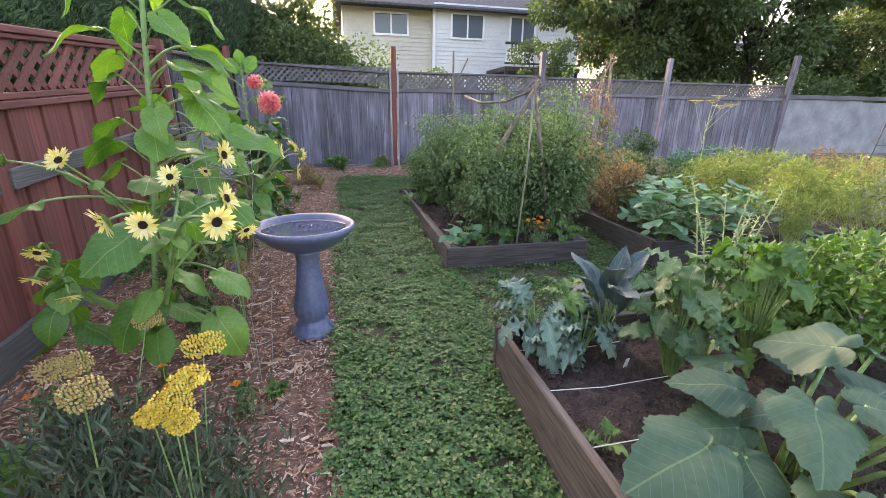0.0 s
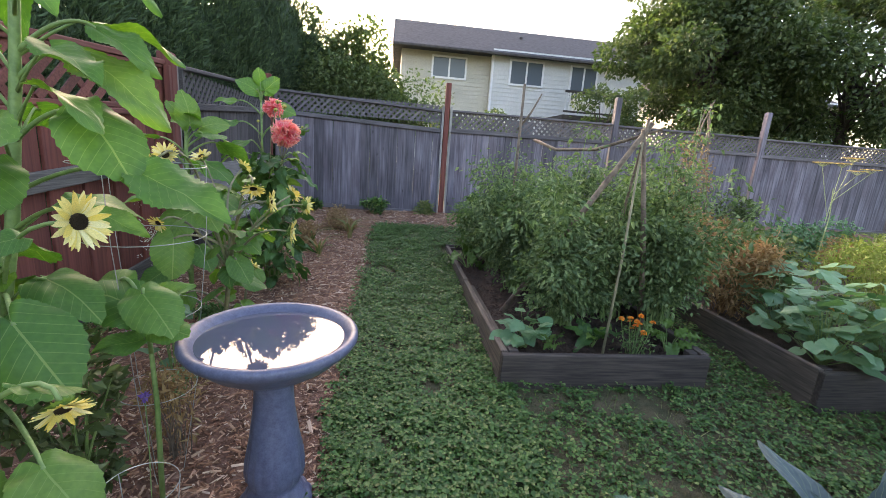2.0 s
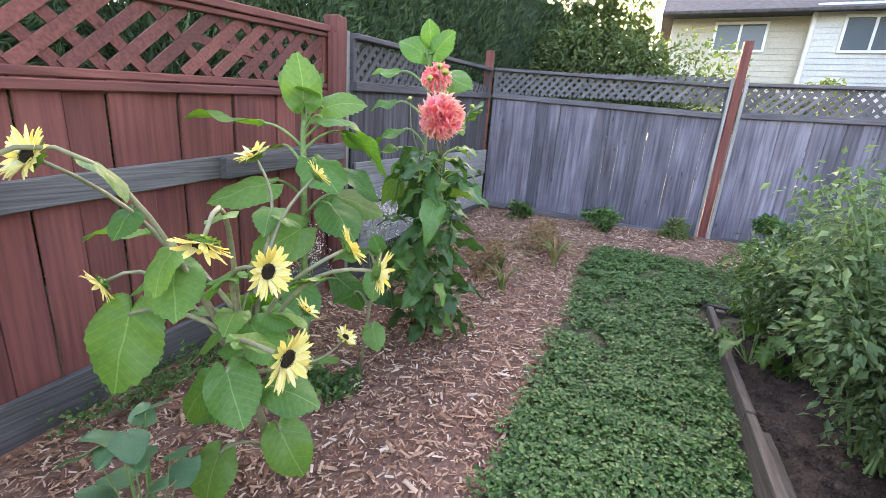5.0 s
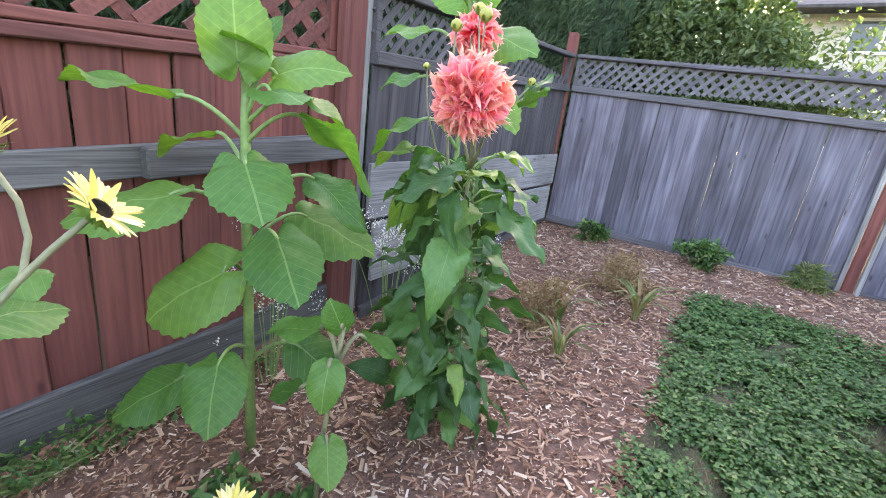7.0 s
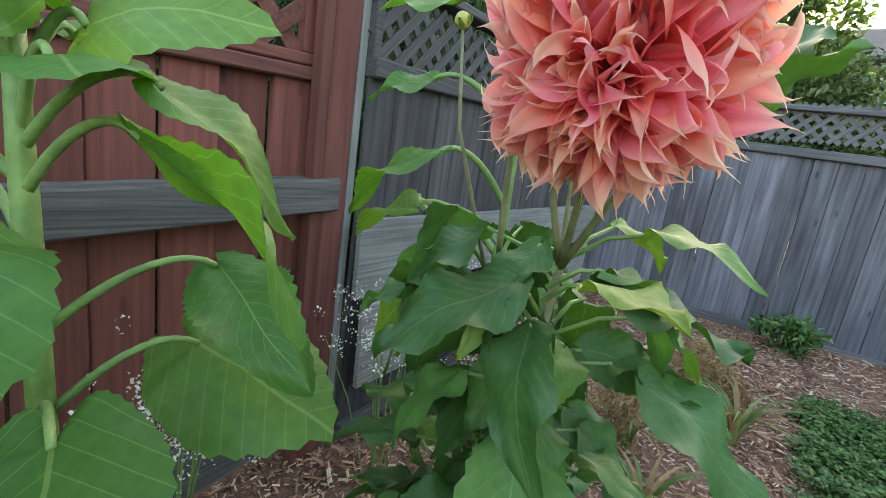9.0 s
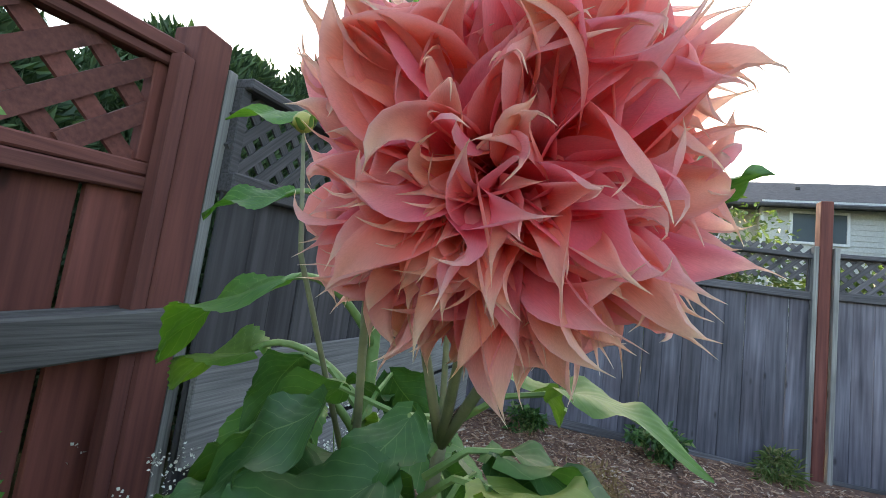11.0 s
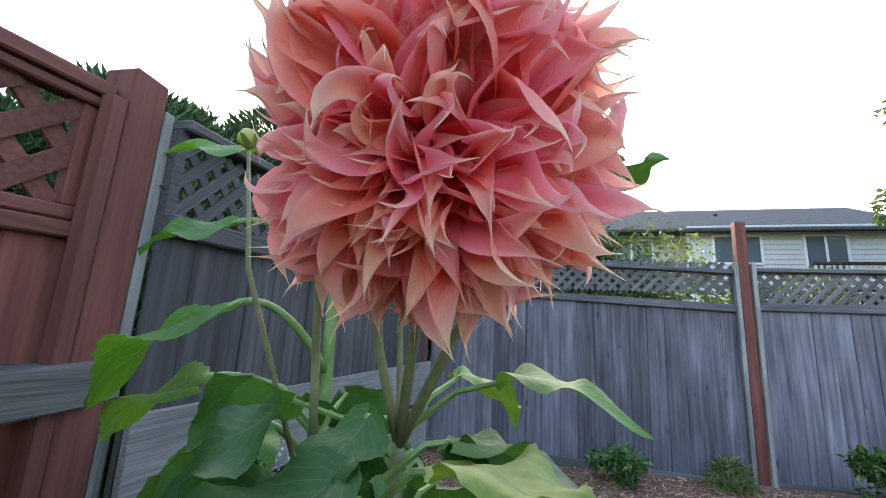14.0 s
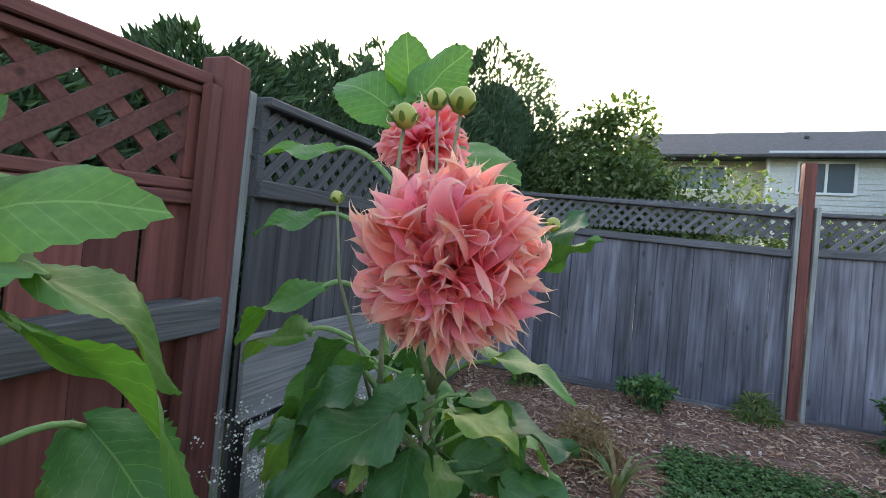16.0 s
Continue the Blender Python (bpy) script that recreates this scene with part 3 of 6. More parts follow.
# plain plywood fence past the last post
ply = tagged(part("fence_plywood", Shape().box(10.85, 9.22, 0.2, 13.4, 9.26, 1.75, 0.004).box(13.42, 9.24, 0.2, 16.0, 9.28, 1.72, 0.004), PLY), "flat grey plywood fence sheets with a top rail", "fence", kind="structure")
part("rail", Shape().box(10.8, 9.17, 1.76, 16.0, 9.3, 1.86, 0.006), GREY_RAIL, ply)
part("board_low", Shape().box(10.85, 9.17, 0.3, 16.0, 9.21, 0.42, 0.006), GREY_RAIL, ply)
tagged(part("trim_sill", Shape().box(-1.7, 8.24, 0.18, 7.0, 8.32, 0.30, 0.01), GREY_RAIL, None, m=Matrix.Rotation(radians(3.92), 4, "Z") @ pose(0.57, 0.12, 0.0)), "low grey board along the foot of the fence", "board", kind="structure")

# red fence along the west side
WX = -1.775


def west_fence():
    def z_at(y):
        return 0.062 * (y - 3.2)
    fence = empty("fence_west", pose(WX, 0, 0), "red-stained board fence with coarse lattice top", "fence", kind="structure")
    slope = 0.075
    spans = [(-2.2, 0.62), (0.72, 2.72), (2.82, 5.178)]
    for k, (y0, y1) in enumerate(spans):
        n = round((y1 - y0) / 0.15)
        w = (y1 - y0) / n
        kinds = [Shape().box(-0.011, -(w - g) / 2, 0, 0.011, (w - g) / 2, 1.265, 0.003).mesh("plank", RED_WOOD) for g in (0.004, 0.008)]
        for i in range(n):
            y = y0 + (i + 0.5) * w
            part("plank", kinds[i % 2], RED_WOOD, fence, m=Matrix.Translation((RNG.uniform(-0.004, 0.004) + (0.008 if i % 2 else -0.008), y, 0.02 + slope * (y - 3.2) + 0.12)))

        def bar(nm, z0, z1, x0, x1, mat=RED_WOOD_Y, label=""):
            s = Shape().box(x0, y0, z0, x1, y1, z1, 0.005)
            s.v = [(x, y, z + slope * (y - 3.2)) for x, y, z in s.v]
            return part(nm, s, mat, fence, label)
        bar("rail", 1.35, 1.39, -0.05, 0.045)
        bar("rail", 1.395, 1.43, -0.03, 0.03)
        bar("cap", 1.735, 1.775, -0.05, 0.05)
        bar("cap_trim", 1.705, 1.732, -0.02, 0.035)
        bar("grey_rail", 0.945, 1.055, 0.022, 0.055, GREY_RAIL_Y, "weathered grey horizontal board")
        if k == 2:
            e = Shape().box(0.056, 4.3, 0.945, 0.112, 5.245, 1.052, 0.006)
            e.v = [(x, y, z + slope * (y - 3.2)) for x, y, z in e.v]
            part("grey_rail", e, GREY_RAIL_Y, fence, "weathered grey board lapping over the post")
        bar("kickboard", 0.08, 0.26, 0.022, 0.055, GREY_RAIL_Y, "weathered grey kickboard")
        sh = Matrix.Translation((0, y0, slope * (y0 - 3.2))) @ Matrix.Rotation(radians(90), 4, "Z")
        holder = part("lattice_frame", Shape().box(0, -0.02, 1.43, 0.05, 0.02, 1.71, 0.003).box(y1 - y0 - 0.05, -0.02, 1.43 + slope * (y1 - y0), y1 - y0, 0.02, 1.71 + slope * (y1 - y0), 0.003), RED_WOOD, fence, m=sh)
        lattice(holder, y1 - y0, 1.42, 1.72, 0.155, 0.048, 0.012, RED_WOOD_Y, 0.0, 42, 0.12)
        for o in holder.children:
            o.matrix_basis = Matrix.Translation((0, 0, slope * o.matrix_basis.translation.x)) @ o.matrix_basis
        if k == 2:
            part("repair_slat", Shape().box(-0.02, 0.02, -0.02, 0.46, 0.035, 0.02, 0.003), RED_WOOD_Y, holder, m=pose(1.42, -0.03, 1.70, 0, 2, 0))
    for k, y in enumerate((-2.27, 0.67, 2.77)):
        part("post", Shape().box(-0.05, -0.05, -0.1, 0.05, 0.05, 1.9, 0.008), RED_WOOD, fence, m=Matrix.Translation((-0.01, y, slope * (y - 3.2))))
    return fence


west_fence()
rp = post("fence_post_red", -1.745, 5.24, 0.0, 1.99, 0.11, RED_WOOD, "thick red-stained corner fence post")
part("side_batten", Shape().box(-0.022, -0.02, 0, 0.022, 0.02, 1.86, 0.003), RED_WOOD, rp, m=Matrix.Translation((0.03, -0.078, 0.02)))
part("grey_batten", Shape().box(-0.02, -0.018, 0, 0.02, 0.018, 1.86, 0.003), PALE_WOOD, rp, "weathered grey batten", m=Matrix.Translation((0.03, 0.077, 0.06)))

# grey boards leaning on the corner panel
for k, (y0, y1, z0, z1) in enumerate([(5.33, 8.1, 0.68, 0.98), (5.36, 8.0, 0.32, 0.66)]):
    s = Shape().box(-0.012, y0, z0, 0.012, y1, z1, 0.003)
    tagged(part("leaning_board", s, PALE_BOARD, None, m=pose(-1.63 + 0.02 * k, 0, 0.0, 1.0, 0, 0)), "wide weathered grey board propped along the fence", "board", "propped boards")
tagged(part("trim_kerb", Shape().box(-1.74, -2.0, -0.1, -1.71, 2.9, -0.03, 0.005), GREY_RAIL_Y), "low wooden edging along the fence foot", "edging", kind="structure")


# ---- raised beds ----
def raised_bed(name, x0, y0, x1, y1, top, soil, label):
    bed = empty(name, pose(x0, y0, ground_z(x0, y0)), label, "raised bed")
    inv = bed.matrix_world.inverted()
    t = 0.04

    def board(s, mat, lab=""):
        o = part("board", s, mat, bed, lab)
        o.matrix_parent_inverse = inv
        return o
    for a, b in ((x0, x1),):
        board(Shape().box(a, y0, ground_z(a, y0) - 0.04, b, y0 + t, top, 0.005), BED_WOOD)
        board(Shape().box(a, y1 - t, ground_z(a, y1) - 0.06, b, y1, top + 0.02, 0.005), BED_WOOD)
    for x in (x0, x1 - t):
        mid = (y0 + y1) / 2
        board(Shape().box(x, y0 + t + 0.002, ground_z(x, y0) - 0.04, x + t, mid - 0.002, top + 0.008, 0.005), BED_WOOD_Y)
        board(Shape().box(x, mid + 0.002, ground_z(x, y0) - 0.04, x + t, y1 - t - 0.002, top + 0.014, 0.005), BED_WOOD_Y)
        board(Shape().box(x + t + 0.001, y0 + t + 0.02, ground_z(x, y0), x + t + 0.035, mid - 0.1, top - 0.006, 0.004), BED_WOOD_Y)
    for x in (x0 + t + 0.04, x1 - t - 0.04):
        for y in (y0 + t + 0.04, y1 - t - 0.04):
            o = part("corner_post", Shape().box(x - 0.03, y - 0.03, ground_z(x, y0), x + 0.03, y + 0.03, top + 0.004, 0.004), BED_WOOD, bed)
            o.matrix_parent_inverse = inv
    nx, ny = 24, 36
    v = []
    for y in np.linspace(y0 + t, y1 - t, ny):
        for x in np.linspace(x0 + t, x1 - t, nx):
            v.append((x, y, soil + 0.03 * noise.noise((x * 3, y * 3, 1)) + 0.015 * noise.noise((x * 14, y * 14, 4))))
    f = [(j * nx + i, j * nx + i + 1, (j + 1) * nx + i + 1, (j + 1) * nx + i) for j in range(ny - 1) for i in range(nx - 1)]
    s = Shape()
    s.add(v, f)
    o = part("soil", s, SOIL, bed, "dark crumbly soil", True)
    o.matrix_parent_inverse = inv
    return bed


raised_bed("raised_bed", *BEDS["a"], 0.195, 0.12, "weathered timber raised bed with dark soil and vegetables")
raised_bed("raised_bed", *BEDS["b"], 0.24, 0.17, "weathered timber raised bed holding tomato plants")
raised_bed("raised_bed", *BEDS["c"], 0.27, 0.20, "weathered timber raised bed with nasturtiums and drying plants")
raised_bed("raised_bed", *BEDS["d"], 0.20, 0.13, "weathered timber raised bed with bolting greens")


def crumbs(n):
    x = np.concatenate([RNG.uniform(0.84, 2.9, n // 2), RNG.uniform(0.88, 2.1, n - n // 2)])
    y = np.concatenate([RNG.uniform(0.3, 2.06, n // 2), RNG.uniform(3.5, 6.2, n - n // 2)])
    z = np.concatenate([np.full(n // 2, 0.125), np.full(n - n // 2, 0.175)]) + RNG.uniform(-0.01, 0.02, n)
    t = np.array([(-0.5, -0.3, 0), (0.5, -0.35, 0.1), (0.4, 0.35, 0), (-0.45, 0.3, 0.1), (0, 0, 0.45)])
    f = np.array([(0, 1, 4), (1, 2, 4), (2, 3, 4), (3, 0, 4)])
    a = RNG.uniform(0, 6.28, n)
    return cloud("soil_crumbs", np.stack([x, y, z], 1), np.stack([np.cos(a), np.sin(a), np.zeros(n)], 1), np.tile([0, 0, 1.0], (n, 1)), RNG.uniform(0.008, 0.028, n), SOIL, t, f)


tagged(new("soil_crumbs", crumbs(9000)), "dark soil crumbs in the raised beds", "soil", kind="stuff")


# ---- bird bath ----
def bird_bath(x, y, z):
    bath = empty("bird_bath", pose(x, y, z), "speckled blue-grey glazed ceramic bird bath on the mulch", "bird bath")
    prof = [(0.0, 0.0), (0.128, 0.0), (0.134, 0.012), (0.134, 0.035), (0.122, 0.05), (0.108, 0.058), (0.098, 0.085), (0.085, 0.10), (0.083, 0.115), (0.10, 0.14), (0.106, 0.18), (0.102, 0.23), (0.088, 0.32), (0.074, 0.42), (0.068, 0.50), (0.074, 0.545), (0.085, 0.565), (0.0, 0.567)]
    s = Shape().turned(prof, 48)
    fl = []
    for px, py, pz in s.v:
        r, a = math.hypot(px, py), math.atan2(py, px)
        k = 0.0045 * math.cos(a * 16) if 0.125 < pz < 0.30 else (0.004 * math.cos(a * 14) if 0.03 < pz < 0.09 and r > 0.09 else 0)
        fl.append(((r + k) * math.cos(a), (r + k) * math.sin(a), pz))
    s.v = fl
    part("pedestal", s, GLAZE, bath, "", True)
    bowl = [(0.0, 0.565), (0.09, 0.568), (0.16, 0.592), (0.225, 0.635), (0.262, 0.672), (0.285, 0.690), (0.296, 0.708), (0.295, 0.722), (0.285, 0.730), (0.27, 0.727), (0.252, 0.712), (0.236, 0.692), (0.20, 0.666), (0.12, 0.645), (0.0, 0.64)]
    part("bowl", Shape().turned(bowl, 64), GLAZE, bath, "", True)
    w = Shape()
    w.add([(0.2545 * math.cos(k * math.pi / 32), 0.2545 * math.sin(k * math.pi / 32), 0.704) for k in range(64)], [tuple(range(64))])
    part("water", w, WATER, bath, "still water mirroring the sky")
    return bath


bird_bath(-0.25, 2.69, -0.03)


# ---- house and trees beyond ----
def house(x0, x1, y, zb, ze, zr, depth, label, name="house"):
    h = empty(name, pose(x0, y, zb), label, "house")
    inv = h.matrix_world.inverted()

    def p(nm, s, mat, lab="", parent=None):
        o = part(nm, s, mat, parent or h, lab)
        o.matrix_parent_inverse = inv if parent is None else Matrix.Identity(4)
        return o
    s = Shape()
    z = zb
    while z < ze - 0.01:
        for a, b, yy in ((x0, x0 + 4.5, y), (x0 + 4.5, x1, y - 0.5)):
            k = Shape()
            k.add([(a, yy - 0.03, z), (b, yy - 0.03, z), (b, yy - 0.005, z + 0.2), (a, yy - 0.005, z + 0.2), (a, yy + 0.05, z), (b, yy + 0.05, z), (a, yy + 0.05, z + 0.2), (b, yy + 0.05, z + 0.2)], [(0, 1, 2, 3), (0, 4, 5, 1), (0, 3, 6, 4), (1, 5, 7, 2)])
            p("siding_board", k, SIDING if a == x0 else SIDING_W)
        z += 0.2
    s.box(x0, y + 0.1, zb, x1, y + depth, ze)
    s.box(x0 + 4.5, y - 0.42, zb, x1, y + 0.1, ze)
    p("wall", s, SIDING)
    r = Shape()
    o = 0.45
    r.add([(x0 - o, y - 1.0, ze - 0.15), (x1 + o, y - 1.0, ze - 0.15), (x1 + o, y + depth / 2, zr), (x0 - o, y + depth / 2, zr), (x0 - o, y + depth + 0.5, ze - 0.15), (x1 + o, y + depth + 0.5, ze - 0.15)], [(0, 1, 2, 3), (3, 2, 5, 4), (0, 3, 4), (1, 5, 2), (0, 4, 5, 1)])
    p("roof", r, SHINGLE)
    p("gutter", Shape().box(x0 - o, y - 1.12, ze - 0.24, x1 + o, y - 1.0, ze - 0.12, 0.02), DARK_DECK)
    return h, p


hs, hp = house(0.3, 12.8, 24, 0.3, 6.35, 8.7, 9, "cream-sided two-storey house with grey shingle roof beyond the fence")
for a, b, z0, z1, yy in ((1.9, 3.5, 5.05, 5.95, 24), (5.75, 7.35, 4.95, 6.0, 23.5), (8.9, 10.2, 4.4, 6.0, 23.5), (1.9, 3.5, 2.0, 3.2, 24), (5.8, 7.2, 1.9, 3.2, 23.5)):
    w = hp("window", Shape().box(a - 0.09, yy - 0.09, z0 - 0.09, b + 0.09, yy - 0.02, z0).box(a - 0.09, yy - 0.09, z1, b + 0.09, yy - 0.02, z1 + 0.09).box(a - 0.09, yy - 0.09, z0, a, yy - 0.02, z1).box(b, yy - 0.09, z0, b + 0.09, yy - 0.02, z1).box((a + b) / 2 - 0.04, yy - 0.08, z0, (a + b) / 2 + 0.04, yy - 0.02, z1), TRIM)
    for c, d in ((a, (a + b) / 2 - 0.04), ((a + b) / 2 + 0.04, b)):
        o = part("pane", Shape().box(c, yy - 0.05, z0, d, yy - 0.04, z1), PANE, w)
hp("corner_trim", Shape().box(4.74, 23.42, 0.3, 4.86, 23.6, 6.2, 0.01), TRIM)
hp("roof_vent", Shape().turned([(0.12, 0), (0.12, 0.35), (0.2, 0.36), (0.2, 0.5), (0.0, 0.55)], 12, (3.0, 26.2, 7.0)), DARK_DECK)
hp("flue_pipe", Shape().turned([(0.05, 0), (0.05, 0.7), (0.09, 0.71), (0.09, 0.8), (0, 0.82)], 10, (6.9, 26.5, 7.1)), DARK_DECK)
deck = empty("deck", pose(7.6, 22.0, 0.3), "dark-stained raised deck with slatted rail", "deck")
dinv = deck.matrix_world.inverted()
for nm, s in [("floor", Shape().box(7.6, 20.6, 3.2, 11.5, 23.3, 3.4, 0.01)), ("rail", Shape().box(7.6, 20.55, 4.35, 11.5, 20.68, 4.45, 0.01)), ("rail", Shape().box(7.6, 20.58, 3.5, 11.5, 20.66, 3.58, 0.01))] + [("baluster", Shape().box(x, 20.6, 3.5, x + 0.06, 20.65, 4.36)) for x in np.arange(7.65, 11.5, 0.17)] + [("leg", Shape().box(x, 20.65, 0.2, x + 0.14, 20.79, 3.2)) for x in (7.65, 9.5, 11.3)]:
    o = part(nm, s, DARK_DECK if nm in ("floor", "leg") else TRIM if nm == "baluster" else DARK_DECK, deck)
    o.matrix_parent_inverse = dinv
hs2, hp2 = house(17, 27, 26, 0.3, 5.8, 7.6, 9, "pale neighbouring house half hidden behind trees")


def tree(name, x, y, trunk_h, r, crown_z, radii, n, size, material, label, lumps=26, sub=9, bark=BARK, lean=(0, 0)):
    """Tapered trunk, limbs to each lump of the crown, and many small leaves with gaps between lumps."""
    t = empty(name, pose(x, y, 0.3), label, "tree")
    s = Shape()
    top = Vector((lean[0], lean[1], trunk_h))
    s.tube([(0, 0, -0.1), (lean[0] * 0.3, lean[1] * 0.3, trunk_h * 0.35), (lean[0] * 0.7, lean[1] * 0.7, trunk_h * 0.7), top], [r, r * 0.8, r * 0.6, r * 0.35], 8)
    pos, dr = [], []
    for k in range(lumps):
        u = Vector(unit(1)[0]) * RNG.uniform(0.45, 1.0)
        c = Vector((u.x * radii[0], u.y * radii[1], crown_z - 0.3 + u.z * radii[2]))
        b = top.lerp(Vector((0, 0, trunk_h * 0.45)), RNG.uniform(0, 1))
        mid = b.lerp(c, 0.5) + Vector((0, 0, 0.2 * radii[2]))
        s.tube([b, mid, c], [r * 0.28, r * 0.16, r * 0.05], 5)
        m = n // lumps
        cr = RNG.uniform(0.24, 0.42) * min(radii)
        q = unit(m) * (RNG.uniform(0.2, 1.0, (m, 1)) ** 0.6) * cr * np.array([1.25, 1.25, 0.85])
        pos.append(np.array(c) + q)
        dr.append(q / cr + unit(m) * 0.9 + np.array([0, 0, -0.5]))
    part("trunk", s, bark, t, "", True)
    pos, dr = np.concatenate(pos), np.concatenate(dr)
    part("crown", cloud("crown", pos, dr, unit(len(pos)), RNG.uniform(0.7, 1.3, len(pos)) * size, material), material, t)
    return t


tree("tree", 10.2, 15.2, 5.5, 0.22, 5.2, (2.9, 2.6, 3.6), 34000, 0.16, TREE_LEAF, "large dark leafy tree standing behind the fence", 44)
tree("tree", 15.0, 14.5, 5.0, 0.2, 4.6, (3.4, 2.6, 3.4), 32000, 0.16, TREE_LEAF, "large dark leafy tree standing behind the fence", 36)
tree("tree", 19.5, 13.0, 4.5, 0.18, 3.9, (3.4, 2.4, 3.0), 24000, 0.16, TREE_LEAF, "spreading leafy tree behind the plywood fence", 30)
tree("tree", 24.0, 15.0, 5.0, 0.2, 4.6, (4.0, 2.6, 3.0), 15000, 0.14, TREE_LEAF, "spreading leafy tree far behind the plywood fence", 34)
tree("tree", 13.0, 18.0, 6.0, 0.22, 5.0, (3.8, 2.4, 4.0), 30000, 0.17, TREE_LEAF, "large dark leafy tree standing behind the fence", 36)
tree("tree", 5.6, 12.5, 2.2, 0.08, 2.6, (1.1, 0.9, 0.9), 4000, 0.09, TREE_LEAF, "small leafy tree beside the cream house", 14)


def cedar(x, y, h, w, n):
    """A dense cedar of a clipped hedge: upright sprays over a tapered body, with an uneven top."""
    t = empty("cedar_tree", pose(x, y, 0.2), "dense dark green cedar in a tall hedge", "tree", "hedge cedars")
    s = Shape().tube([(0, 0, -0.1), (0, 0, h * 0.5), (0, 0, h * 0.9)], [0.09, 0.06, 0.02], 7)
    part("trunk", s, BARK, t, "", True)
    hz = RNG.uniform(0.02, 1.0, n) ** 0.85
    a = RNG.uniform(0, 2 * np.pi, n)
    lump = np.array([0.86 + 0.16 * noise.noise((math.cos(q) * 1.5 + x, math.sin(q) * 1.5 + y, k * h * 1.3)) + 0.1 * noise.noise((math.cos(q) * 5, math.sin(q) * 5 + y, k * h * 4)) for q, k in zip(a, hz)])
    rad = w * np.minimum(1.0, 0.75 + hz * 0.5) * np.sqrt(np.clip(1.06 - hz ** 5, 0, 1)) * lump * RNG.uniform(0.72, 1.05, n)
    pos = np.stack([rad * np.cos(a), rad * np.sin(a), hz * h * (1 + 0.04 * np.sin(a * 3))], 1)
    d = np.stack([np.cos(a) * 0.7, np.sin(a) * 0.7, np.full(n, 0.7)], 1) + unit(n) * 0.6
    part("foliage", cloud("foliage", pos, d, unit(n), RNG.uniform(0.05, 0.13, n), CEDAR, width=0.5), CEDAR, t)
    core = Shape().turned([(0.01, 0.1), (w * 0.5, 0.2), (w * 0.55, h * 0.5), (w * 0.48, h * 0.78), (w * 0.25, h * 0.88), (0.01, h * 0.9)], 14)
    part("inner_body", core, CEDAR, t)


for k, (x, y, h, w) in enumerate([(-3.1, -0.6, 2.1, 0.85), (-3.1, 0.8, 2.1, 0.85), (-3.15, 2.2, 2.1, 0.85), (-3.2, 3.6, 2.0, 0.85), (-3.25, 5.0, 2.0, 0.9), (-3.3, 6.4, 2.5, 0.9), (-3.2, 7.8, 3.0, 0.95), (-2.9, 9.2, 3.55, 1.05), (-2.3, 10.5, 4.3, 1.25), (-4.2, 9.0, 3.3, 1.1), (-4.6, 7.0, 2.5, 1.0), (-4.7, 5.0, 2.0, 1.0), (-3.35, 5.7, 2.15, 0.8), (-3.3, 7.1, 2.7, 0.85), (-3.1, 8.5, 3.4, 0.9), (-2.65, 9.9, 4.0, 1.0), (-3.5, 4.3, 1.95, 0.8), (-1.75, 11.0, 3.7, 1.0)]):
    cedar(x, y, h, w, 15000 if 3 <= k <= 8 else 6000)


def shrub(name, centre, radii, n, size, material, label, category="shrub", stems=10, lumps=14, base=None, width=1.0, stem_mat=None, thick=0.006, droop=-0.2, parent_kind=""):
    """Arching stems from the base with leaves in uneven lumps."""
    base = base or (centre[0], centre[1], ground_z(centre[0], centre[1]))
    t = empty(name, pose(*base), label, category, kind=parent_kind)
    c = np.array(centre) - np.array(base)
    pos = clumps(n, c, radii, lumps)
    pos[:, 2] = np.maximum(pos[:, 2], 0.01)
    for k in range(stems):
        q = Vector(pos[RNG.integers(0, n)])
        o = Vector((RNG.normal(0, 0.1) * radii[0], RNG.normal(0, 0.1) * radii[1], -0.02))
        part("stem", Shape().tube([o, o.lerp(q, 0.5) + Vector((0, 0, 0.12 * radii[2])), q], [thick, thick * 0.7, thick * 0.35], 5), stem_mat or GREEN_STEM, t)
    d = (pos - c) / np.array(radii) * 0.6 + unit(n) + np.array([0, 0, droop])
    part("foliage", cloud("foliage", pos, d, unit(n) * 0.7 + np.array([0, 0, 1]), RNG.uniform(0.6, 1.3, n) * size, material, width=width), material, t)
    return t


shrub("bramble", (0.0, 9.7, 2.0), (1.7, 0.75, 1.0), 11000, 0.075, BRAMBLE, "tangled pale green bramble growing over the fence", stems=26, lumps=22, stem_mat=GREEN_STEM)
shrub("bramble", (-0.85, 10.6, 2.1), (1.2, 0.9, 1.85), 20000, 0.10, BRAMBLE, "tall tangled bramble behind the grey fence", stems=24, lumps=18)
shrub("bramble", (1.8, 9.5, 1.8), (0.9, 0.5, 0.55), 1600, 0.08, BRAMBLE, "tangled pale green bramble growing over the fence", stems=14, lumps=9)
shrub("bramble", (13.5, 10.8, 1.7), (2.6, 0.8, 1.1), 7000, 0.10, TREE_LEAF, "dark leafy shrubs behind the plywood fence", stems=24, lumps=22)
shrub("bramble", (8.6, 10.6, 1.6), (2.4, 0.8, 0.9), 5000, 0.10, TREE_LEAF, "dark leafy shrubs behind the grey fence", stems=24, lumps=20)


